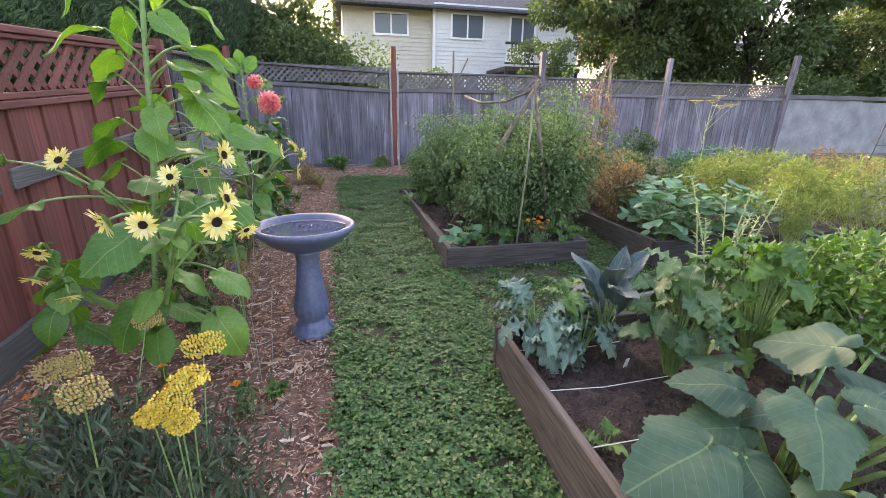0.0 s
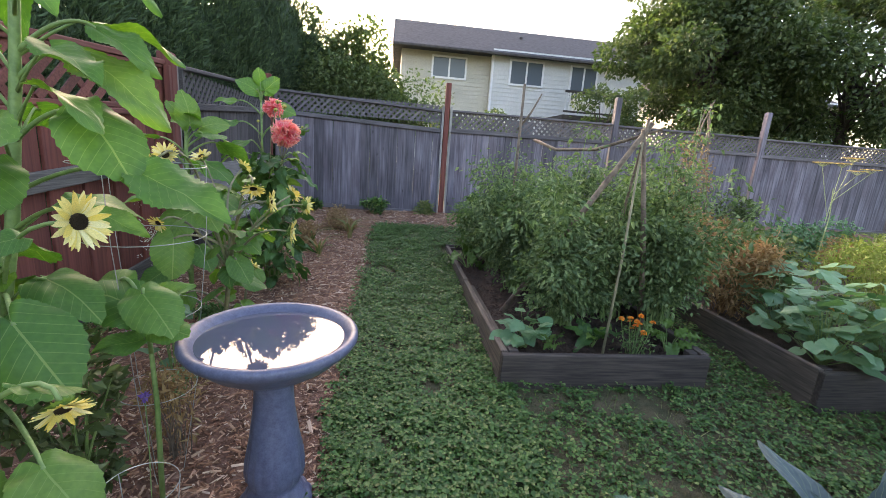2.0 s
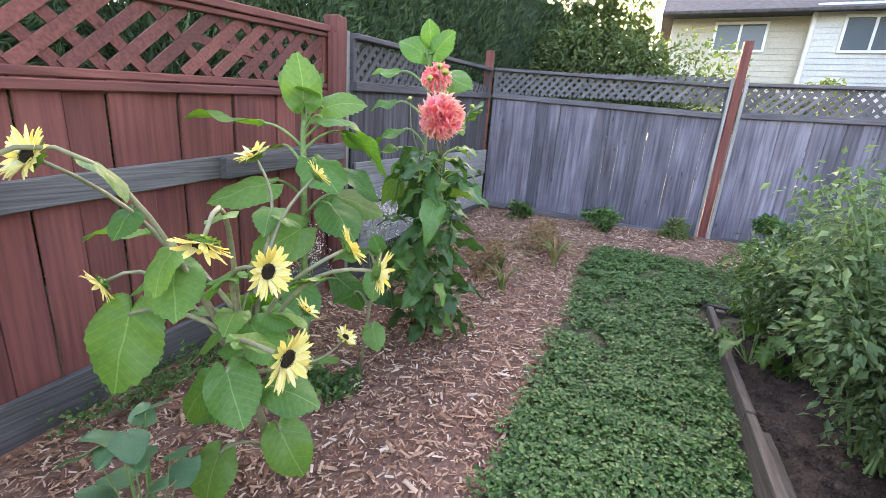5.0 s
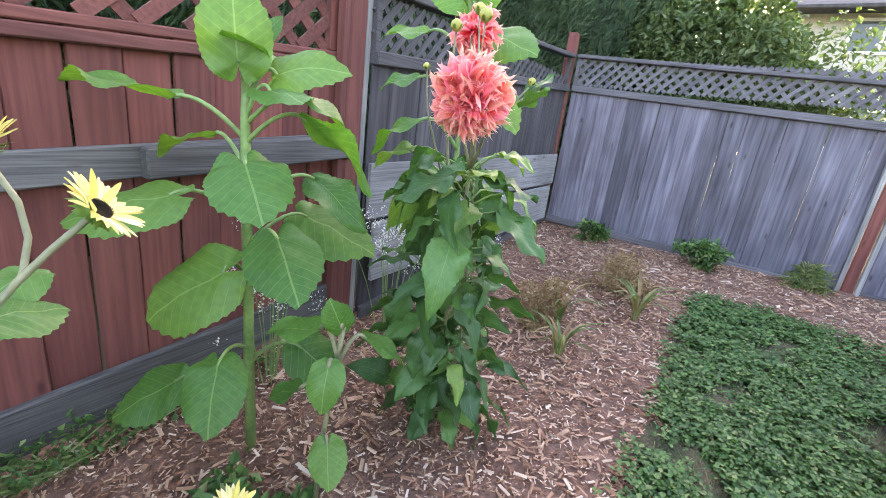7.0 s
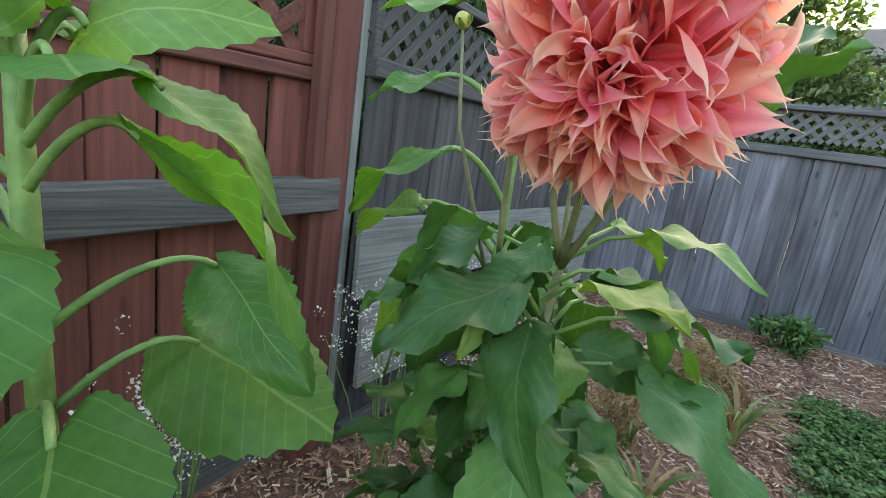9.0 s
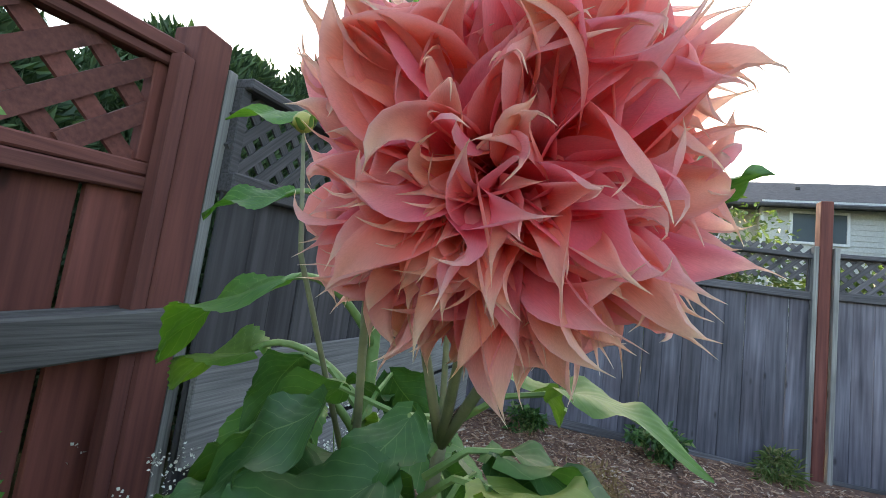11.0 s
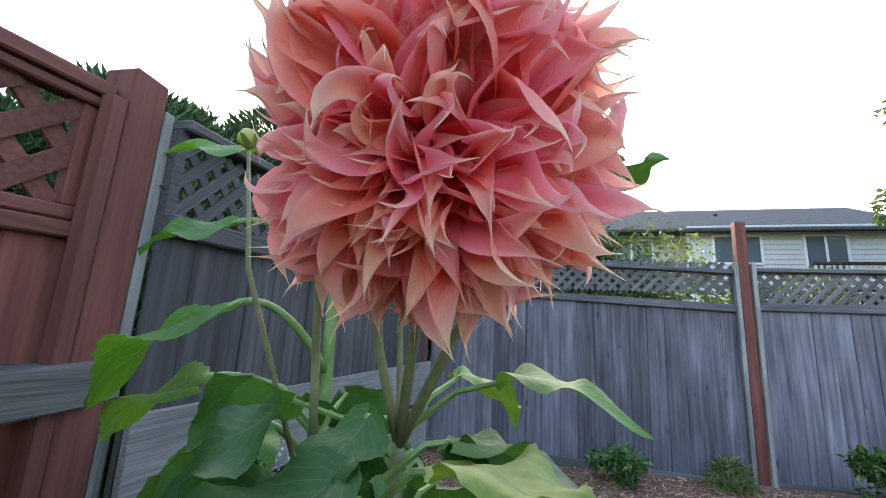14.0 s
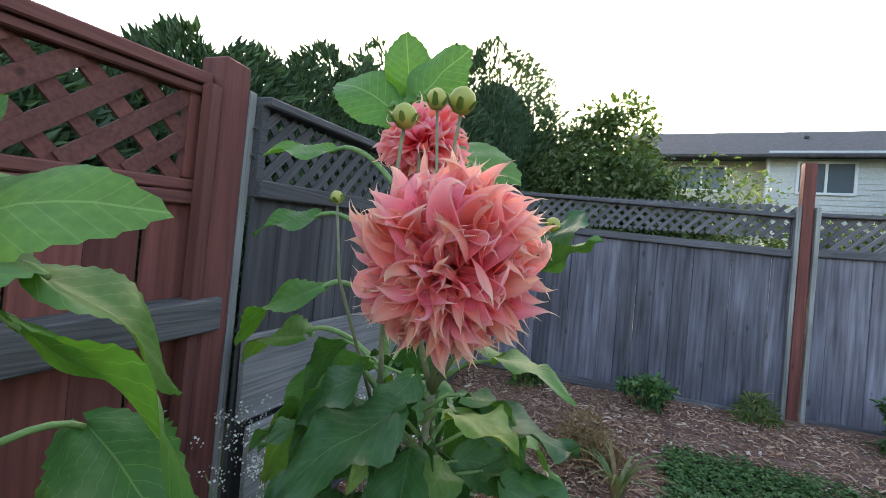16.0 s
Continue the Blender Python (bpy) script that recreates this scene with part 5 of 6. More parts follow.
# a seedling in front of the dahlia
sunflower((-0.93, 4.42, 0.08), [(-0.93, 4.42, 0.05), (-0.89, 4.40, 0.35), (-0.83, 4.385, 0.65), (-0.80, 4.38, 0.80)], [0.009, 0.008, 0.006, 0.004], [], [], "small sunflower seedling in the mulch before the dahlia", stem=BROWN_STEM, placed=[
    ((-0.86, 4.35, 0.78), (-0.2, -0.1, -0.03), 0.16, (0, -0.3, 0.9), 0), ((-0.78, 4.44, 0.75), (0.08, 0.16, -0.1), 0.17, (0.2, 0, 0.9), 0), ((-0.80, 4.37, 0.80), (0.0, -0.05, 0.1), 0.09, (0.6, -0.6, 0.4), 1), ((-0.80, 4.33, 0.70), (0.06, -0.1, -0.12), 0.11, (0.3, -0.5, 0.8), 1),
    ((-0.91, 4.33, 0.58), (-0.16, -0.05, -0.08), 0.13, (0, -0.4, 0.9), 0), ((-0.82, 4.36, 0.42), (0.1, -0.08, -0.1), 0.12, (0.3, -0.5, 0.8), 1)])

# the plant behind the dahlia
back = [(0.5 + 0.11 * k, k * 137.5 + 30, 0.12, 0.14, -25) for k in range(6)]
sunflower((-0.93, 5.06, 0.12), [(-0.93, 5.06, 0.1), (-0.94, 5.06, 0.8), (-0.95, 5.05, 1.3), (-0.95, 5.05, 1.8)], [0.013, 0.012, 0.010, 0.007], back, [], "slender green sunflower growing behind the pink dahlia", placed=[
    ((-1.147, 5.05, 1.635), (-0.13, -0.08, 0.0), 0.16, (0.2, -0.5, 0.85), 0), ((-1.12, 4.98, 1.47), (-0.15, -0.06, -0.02), 0.15, (0.2, -0.5, 0.85), 0), ((-1.003, 4.869, 1.326), (-0.245, -0.02, -0.07), 0.24, (0.1, -0.3, 0.9), 0), ((-1.08, 4.92, 1.22), (-0.28, 0.03, -0.03), 0.21, (0.1, -0.3, 0.9), 0),
    ((-0.978, 5.02, 1.73), (-0.12, -0.055, 0.095), 0.16, (0.3, -0.8, 0.4), 1), ((-0.90, 5.0, 1.74), (0.1, -0.02, 0.09), 0.15, (0.3, -0.8, 0.4), 1), ((-0.84, 5.0, 1.62), (0.16, -0.04, -0.03), 0.19, (0.2, -0.7, 0.6), 1), ((-0.95, 5.05, 1.79), (0.0, -0.04, 0.1), 0.12, (0.3, -0.8, 0.3), 1),
    ((-0.82, 4.99, 1.45), (0.2, -0.05, -0.1), 0.16, (0.2, -0.6, 0.7), 1), ((-1.05, 4.95, 1.05), (-0.15, -0.1, -0.12), 0.18, (0.1, -0.5, 0.8), 1), ((-1.0, 4.92, 1.16), (0.02, -0.14, -0.1), 0.15, (0.1, -0.6, 0.7), 1)])


# ---- dahlia ----
def petal_mesh(seed, shingle=False):
    """One dahlia petal along +x, its face to +z: broad and cupped, waved along its length, pinched to a curled tip."""
    r = random.Random(seed)
    s = Shape()
    nu, nv = 20, 6
    hook = r.uniform(0.8, 2.6) * (1 if r.random() < 0.65 else -1)
    rise = r.uniform(0.2, 0.75)
    side, sway = r.uniform(-0.8, 0.8), r.uniform(0.4, 1.3)
    tw = r.uniform(-2.0, 2.0)
    tail = r.uniform(0.62, 0.9)
    bend = r.choice((-1, 1)) * r.uniform(0.4, 2.0)
    wd = r.uniform(0.115, 0.155)
    if shingle:
        hook, side, sway, tw, wd, bend = r.uniform(-0.9, 1.2), side * 0.5, sway * 0.5, tw * 0.5, wd * 0.9, bend * 0.4
    ph = r.uniform(0, 6)
    p = Vector((0, 0, 0))
    v, uv = [], []
    for i in range(nu + 1):
        u = i / nu
        if u < 0.46:
            w = wd * (0.42 + 0.58 * math.sin(math.pi / 2 * u / 0.46))
        else:
            k = (u - 0.46) / 0.54
            w = wd * max(0.012, 0.78 * math.sqrt(max(0.0, 1 - (k / tail) ** 2.0)) * (1 - 0.35 * k) + 0.32 * (1 - k ** 2.2))
        e = max(0.0, (u - 0.58) / 0.42)
        cup = 0.85 + 0.5 * u + 1.3 * e * e
        a = rise * math.cos(math.pi * 0.95 * u) + hook * e ** 1.4 + 0.22 * math.sin(u * 9 + ph)
        b = side * u * u + sway * math.sin(u * 5.5 + ph) * u + bend * e ** 1.3
        d = Vector((math.cos(a) * math.cos(b), math.sin(b), math.sin(a))).normalized()
        sd = Vector((-math.sin(b), math.cos(b), 0))
        nrm = d.cross(sd).normalized()
        spin = Matrix.Rotation(tw * max(0, u - 0.45) * 1.8, 3, d)
        for j in range(nv + 1):
            t = j / nv * 2 - 1
            off = sd * math.sin(cup * t) / cup * w + nrm * (1 - math.cos(cup * t)) / cup * w
            off = spin @ off + nrm * 0.034 * math.sin(u * 11 + ph + t * 2.5) * t * t * (1 - e)
            v.append(p + off)
            uv.append((u, j / nv))
        p = p + d / nu
    n = nv + 1
    s.add(v, [(i * n + j, i * n + j + 1, (i + 1) * n + j + 1, (i + 1) * n + j) for i in range(nu) for j in range(nv)], uv)
    return s.mesh("petal", PETAL_D, True)


PETALS = [petal_mesh(100 + i) for i in range(22)]
SHINGLES = [petal_mesh(300 + i, True) for i in range(10)]


def bloom(plant, centre, face, radius, n, name="bloom"):
    inv = plant.matrix_world.inverted()
    face = Vector(face).normalized()
    rot = face.to_track_quat("Z", "Y").to_matrix().to_4x4()
    core = Shape().turned([(0.0, -0.30), (0.16, -0.27), (0.24, -0.1), (0.20, 0.08), (0.10, 0.18), (0.0, 0.2)], 14)
    m0 = Matrix.Translation(centre) @ rot @ Matrix.Scale(radius, 4)
    o = part(name, core, BRACT, plant, "huge ragged coral-pink bloom with peach tips")
    o.matrix_basis = inv @ m0
    skyward = rot.to_3x3().inverted() @ Vector((0, 0, 1))
    for i in range(n):
        q = (i + 0.5) / n
        th = 0.12 + math.acos(1 - q * 1.82) * 0.98
        ph = i * 2.39996 + random.uniform(-0.2, 0.2)
        d = Vector((math.sin(th) * math.cos(ph), math.sin(th) * math.sin(ph), math.cos(th)))
        high = d.dot(skyward)
        ln = (0.60 + 0.45 * min(1, th / 1.2)) * random.uniform(0.86, 1.12) * (1 + 0.10 * high)
        base = d * 0.12 + Vector((0, 0, -0.16))
        up = Vector((0, 0, 1)) - d * d.z
        up = up if up.length > 0.05 else Vector((1, 0, 0))
        loose = 0.13 if high < -0.1 else 0.19
        dd = (d + Vector((0, 0, 0.12)) - skyward * (0.16 if high < 0 else 0.0) + Vector((random.gauss(0, loose), random.gauss(0, loose), random.gauss(0, loose)))).normalized()
        kind = SHINGLES if high < -0.15 and random.random() < 0.75 else PETALS
        k = part("petal", kind[random.randrange(len(kind))], PETAL_D, o)
        k.matrix_basis = frame_at(base, dd, up, ln, random.gauss(0, 0.45)) @ Matrix.Diagonal((1, *(2 * (random.uniform(0.85, 1.2),)), 1))
    return o


def bud(plant, p, up, r, opening=False):
    inv = plant.matrix_world.inverted()
    s = Shape().turned([(0.0, -0.9), (0.5, -0.8), (0.85, -0.3), (0.95, 0.15), (0.7, 0.65), (0.3, 0.92), (0.0, 1.0)], 14)
    o = part("bud", s, BUD, plant, "closed yellow-green flower bud", True)
    o.matrix_basis = inv @ frame_at(p, Vector(up).orthogonal(), up, r)
    for k in range(6):
        part("sepal", SEPAL, BRACT, o, m=Matrix.Rotation(k * math.pi / 3, 4, "Z") @ Matrix.Scale(random.uniform(0.75, 0.95), 4))


def sepal_mesh():
    s = Shape()
    s.add([(0.45, -0.28, -0.8), (0.45, 0.28, -0.8), (1.0, -0.3, -0.35), (1.0, 0.3, -0.35), (1.35, -0.2, 0.25), (1.35, 0.2, 0.25), (1.75, 0, 0.35), (0.4, 0, -0.95), (1.08, 0, -0.42), (1.45, 0, 0.2)], [(0, 7, 8, 2), (7, 1, 3, 8), (2, 8, 9, 4), (8, 3, 5, 9), (4, 9, 6), (9, 5, 6)])
    return s.mesh("sepal", BRACT, True)


SEPAL = sepal_mesh()
BUD = leafy("bud_green", [(0.0, (0.36, 0.36, 0.07)), (1.0, (0.52, 0.47, 0.14))], 0.5, 0.2)


def dahlia():
    base = Vector((-0.86, 4.99, 0.11))
    plant = empty("dahlia", pose(*base), "tall dahlia with a huge ragged coral-pink bloom", "dahlia")
    inv = plant.matrix_world.inverted()
    s = Shape()

    def stem(pts, rr):
        part("stem", Shape().tube([Vector(p) - base for p in pts], [0.56 * q for q in rr], 8), BROWN_STEM, plant, "", True)
    node = (-0.724, 4.783, 1.205)
    stem([(-0.86, 4.99, 0.06), (-0.81, 4.90, 0.5), (-0.755, 4.82, 0.95), node], [0.014, 0.013, 0.012, 0.011])
    stem([node, (-0.70, 4.73, 1.29), (-0.665, 4.66, 1.38)], [0.009, 0.008, 0.007])
    stem([node, (-0.735, 4.745, 1.29), (-0.745, 4.735, 1.40), (-0.765, 4.76, 1.50), (-0.79, 4.80, 1.58)], [0.009, 0.008, 0.007, 0.007, 0.006])
    stem([node, (-0.66, 4.72, 1.31), (-0.60, 4.73, 1.40), (-0.57, 4.755, 1.45)], [0.009, 0.008, 0.006, 0.004])
    stem([(-0.89, 5.0, 0.06), (-0.89, 4.95, 0.6), (-0.84, 4.85, 1.1), (-0.78, 4.70, 1.42), (-0.728, 4.625, 1.56)], [0.012, 0.011, 0.009, 0.006, 0.004])
    stem([(-0.84, 5.0, 0.06), (-0.77, 4.97, 0.5), (-0.74, 4.87, 1.0), (-0.745, 4.80, 1.42), (-0.743, 4.748, 1.625)], [0.011, 0.01, 0.008, 0.005, 0.004])
    stem([(-0.745, 4.80, 1.42), (-0.70, 4.71, 1.52), (-0.676, 4.67, 1.59)], [0.005, 0.004, 0.004])
    stem([(-0.84, 4.85, 1.1), (-0.89, 4.76, 1.36), (-0.881, 4.724, 1.475)], [0.006, 0.005, 0.003])
    trunks = [((-0.86, 4.99), (-0.73, 4.77)), ((-0.89, 5.0), (-0.84, 4.83)), ((-0.84, 5.0), (-0.73, 4.83))]
    for k in range(150):
        z = 0.16 + 1.06 * (k / 150) ** 0.95
        (ax, ay), (bx, by) = trunks[k % 3]
        f = z / 1.2
        o = Vector((ax + (bx - ax) * f, ay + (by - ay) * f, z))
        a = k * 137.5 + random.uniform(-20, 20)
        pl = random.uniform(0.05, 0.21) * (1.15 - 0.5 * f)
        e = o + az(a, 28) * pl
        part("petiole", Shape().tube([x - base for x in (o, o.lerp(e, 0.5) + Vector((0, 0, 0.012)), e)], [0.004, 0.0032, 0.0025], 5), GREEN_STEM, plant)
        leaf = part("leaf", OVATE[k % 5], DAHLIA_LEAF, plant)
        leaf.matrix_basis = inv @ frame_at(e, az(a + random.uniform(-25, 25), random.uniform(-55, 25)), (0, 0, 1), random.uniform(0.085, 0.175) * (1.15 - 0.3 * f), random.gauss(0, 0.5))
    for p, a, pt, ln in [((-0.75, 4.72, 1.19), -125, -18, 0.18), ((-0.72, 4.70, 1.15), -80, -35, 0.15), ((-0.66, 4.74, 1.20), 25, -2, 0.17), ((-0.66, 4.75, 1.22), 55, -14, 0.14), ((-0.84, 4.76, 1.16), -150, -22, 0.17), ((-0.90, 4.82, 1.15), -168, -16, 0.17), ((-0.575, 4.76, 1.42), 60, 60, 0.11), ((-0.58, 4.755, 1.40), -10, 45, 0.09), ((-0.80, 4.70, 1.24), -165, -30, 0.13), ((-0.60, 4.78, 1.10), 5, -20, 0.18), ((-0.70, 4.68, 1.02), -60, -30, 0.2)]:
        leaf = part("leaf", OVATE[random.randrange(5)], DAHLIA_LEAF, plant)
        leaf.matrix_basis = inv @ frame_at(p, az(a, pt), (0, 0, 1), ln, random.gauss(0, 0.3))
    bloom(plant, (-0.654, 4.602, 1.398), (0.08, -0.95, -0.15), 0.105, 430)
    bloom(plant, (-0.80, 4.835, 1.60), (-0.1, -0.6, 0.65), 0.08, 180)
    bud(plant, (-0.727, 4.622, 1.567), (0.05, -0.2, 1), 0.016)
    bud(plant, (-0.743, 4.745, 1.634), (0.05, -0.1, 1), 0.017)
    bud(plant, (-0.675, 4.668, 1.60), (0.3, -0.3, 1), 0.018)
    bud(plant, (-0.567, 4.762, 1.465), (0.6, 0, 1), 0.011)
    bud(plant, (-0.881, 4.722, 1.483), (-0.3, -0.4, 1), 0.011)


random.seed(23)
dahlia()


# ---- tomato bed ----
def tomato(x, y, h, rx, ry, n):
    base = (x, y, 0.17)
    t = empty("tomato_plant", pose(*base), "bushy tomato plant with tangled green vines in the raised bed", "tomato plant", "tomato plants")
    s = Shape()
    tips = clumps(46, (0, 0, h * 0.56), (rx, ry, h * 0.52), 12, 0.85, 0.6)
    pos, dr = [], []
    for q in tips:
        q = Vector(q)
        q.z = max(0.12, q.z * (1.0 + 0.28 * RNG.random() ** 3))
        o = Vector((RNG.normal(0, 0.05), RNG.normal(0, 0.05), 0))
        pts = arc(o, q, 0.12, 6)
        s.tube(pts, [0.007 - 0.0008 * k for k in range(7)], 5)
        for k in range(2, 7):
            m = n // (46 * 5)
            c = np.array(pts[k])
            a = RNG.uniform(0, 2 * np.pi, m)
            d = np.stack([np.cos(a), np.sin(a), RNG.normal(-0.25, 0.35, m)], 1)
            r = RNG.uniform(0.02, 0.17, (m, 1))
            pos.append(c + d * r + RNG.normal(0, 0.012, (m, 3)))
            dr.append(d + RNG.normal(0, 0.5, (m, 3)) + np.array([0, 0, -0.25]))
    part("vine", s, GREEN_STEM, t)
    pos, dr = np.concatenate(pos), np.concatenate(dr)
    part("foliage", cloud("foliage", pos, dr, unit(len(pos)) * 0.8 + np.array([0, 0, 1.0]), RNG.uniform(0.022, 0.058, len(pos)), TOM_LEAF, width=0.85), TOM_LEAF, t)
    return t


for x, y, h, rx, ry in [(1.42, 4.10, 1.22, 0.50, 0.50), (1.85, 4.25, 1.32, 0.55, 0.5), (1.28, 4.85, 1.22, 0.50, 0.45), (1.80, 5.1, 1.30, 0.5, 0.5), (2.12, 4.05, 1.25, 0.42, 0.45), (2.15, 4.9, 1.32, 0.42, 0.5), (1.25, 5.6, 1.0, 0.5, 0.45), (1.75, 5.9, 1.15, 0.45, 0.45)]:
    tomato(x, y, h, rx, ry, 10500)


def cane(name, pts, r, material, label, group="", category="stake"):
    s = Shape().tube(pts, r, 7)
    return tagged(part(name, s, material, None, "", True), label, category, group)


for a, b, r, mt, lb in [((1.47, 3.52, 0.15), (1.68, 3.82, 1.56), 0.009, BAMBOO, "pale bamboo cane tied into a leaning tripod"), ((2.02, 4.0, 0.15), (1.66, 3.80, 1.58), 0.021, STICK, "dark rough branch used as a plant stake"), ((1.02, 4.3, 0.15), (1.70, 3.78, 1.62), 0.024, STICK, "dark rough branch used as a plant stake"), ((1.30, 5.35, 0.15), (1.24, 5.05, 1.98), 0.016, STICK, "dark forked branch standing in the tomato bed"), ((1.9, 4.5, 0.15), (1.66, 3.76, 1.64), 0.012, STICK, "dark rough branch used as a plant stake"), ((1.24, 5.12, 1.6), (1.42, 5.10, 1.92), 0.010, STICK, "short dark forked twig on the stake")]:
    mid = Vector(a).lerp(Vector(b), 0.5) + Vector((0.02, 0.015, 0.0))
    cane("plant_stake", [a, mid, b], [r, r * 0.9, r * 0.65], mt, lb, "tomato stakes")
cane("plant_stake", [(1.40, 5.1, 1.52), (1.46, 4.7, 1.44), (1.56, 4.2, 1.45), (1.72, 3.7, 1.58)], [0.014, 0.014, 0.012, 0.008], STICK, "curved branch tied across the tomato stakes", "tomato stakes")


def leafy_plant(name, base, meshes, material, n, r0, r1, h0, h1, size, label, category, pitch=(-20, 40), stem_r=0.004, stem=GREEN_STEM, group=""):
    """Leaves on their own stalks round a base."""
    plant = empty(name, pose(*base), label, category, group)
    for k in range(n):
        a = k * 137.5 + random.uniform(-25, 25)
        q = random.random()
        e = Vector((0, 0, h0 + (h1 - h0) * q)) + az(a) * random.uniform(r0, r1)
        o = az(a) * 0.015
        part("stalk", Shape().tube([o, o.lerp(e, 0.5) + Vector((0, 0, 0.12 * e.length)), e], [stem_r, stem_r * 0.8, stem_r * 0.6], 5), stem, plant)
        leaf = part("leaf", meshes[k % len(meshes)], material, plant)
        leaf.matrix_basis = frame_at(e, az(a + random.uniform(-30, 30), random.uniform(*pitch)), (0, 0, 1), size * random.uniform(0.75, 1.2), random.gauss(0, 0.3))
    return plant


random.seed(5)
leafy_plant("nasturtium", (1.02, 3.68, 0.17), ROUND_SET, NAST, 34, 0.02, 0.14, 0.06, 0.20, 0.085, "clump of round blue-green nasturtium leaves", "nasturtium", (-25, 30), 0.002)
leafy_plant("cabbage_plant", (1.5, 3.72, 0.17), OVATE, DAHLIA_LEAF, 12, 0.02, 0.06, 0.03, 0.12, 0.13, "low dark green leafy seedling in the bed corner", "vegetable", (0, 55), 0.003)
leafy_plant("cabbage_plant", (2.0, 3.66, 0.17), BRIGHT_SET, BRIGHT, 12, 0.02, 0.08, 0.04, 0.14, 0.12, "low pale green leafy seedling in the bed corner", "vegetable", (0, 60), 0.003)
leafy_plant("lettuce", (1.2, 3.66, 0.17), BRIGHT_SET, BRIGHT, 10, 0.01, 0.04, 0.03, 0.08, 0.07, "small bright green leafy herb in soil", "vegetable", (10, 60), 0.002)
leafy_plant("chard", (0.98, 5.6, 0.17), BRIGHT_SET, BRIGHT, 12, 0.05, 0.16, 0.08, 0.24, 0.17, "yellow-green chard hanging over the bed edge", "vegetable", (-45, 20), 0.004)
shrub("carrot_top", (1.05, 6.0, 0.55), (0.32, 0.35, 0.35), 1500, 0.05, BRIGHT, "feathery bright green carrot tops at the bed end", "vegetable", 18, 9, (1.05, 6.0, 0.2), 0.5)


def marigold(x, y, z, n, spread, label="orange marigold flowers above dark foliage", h=0.16):
    t = empty("marigold", pose(x, y, z), label, "marigold", "orange marigolds")
    s = Shape()
    pos = np.stack([RNG.normal(0, spread, 260), RNG.normal(0, spread, 260), RNG.uniform(0.01, h, 260)], 1)
    for k in range(n):
        p = Vector((random.gauss(0, spread), random.gauss(0, spread), h * random.uniform(0.8, 1.25)))
        part("stem", Shape().tube([(p.x * 0.3, p.y * 0.3, -0.01), (p.x * 0.8, p.y * 0.8, p.z * 0.6), p], [0.0025, 0.002, 0.002], 5), GREEN_STEM, t)
        f = Shape()
        for i in range(26):
            a, q = i * 2.4, i / 26
            r = 0.024 * (0.35 + 0.65 * q)
            d = Vector((math.cos(a), math.sin(a), 0))
            sd = Vector((-math.sin(a), math.cos(a), 0)) * 0.007
            b = Vector((0, 0, 0.012 * (1 - q)))
            f.add([d * 0.004 + b, d * r * 0.8 + sd + b, d * r + b + Vector((0, 0, 0.004)), d * r * 0.8 - sd + b], [(0, 1, 2, 3)])
        o = part("flower", f, ORANGE, t, "ruffled orange flower")
        o.matrix_basis = Matrix.Translation(p) @ Matrix.Rotation(random.uniform(-0.5, 0.5), 4, "X")
    part("foliage", cloud("foliage", pos, unit(260) + np.array([0, 0, 0.4]), unit(260), RNG.uniform(0.02, 0.045, 260), TOM_LEAF, width=0.6), TOM_LEAF, t)


marigold(1.71, 3.58, 0.17, 12, 0.055, h=0.22)

# ---- near bed ----
random.seed(9)
GREY_KALE = leafy("grey_green_kale", [(0.0, (0.05, 0.11, 0.04)), (1.0, (0.12, 0.20, 0.075))], 0.55, 0.25, (1, 1.1, 0.6), 0.3)
GREY_KALE_SET = leaf_set(GREY_KALE, 4, width=0.8, droop=0.4, fold=0.15, teeth=0.08, lobe=0.05, power=0.8, wave=0.10, wavy=5, nu=16)


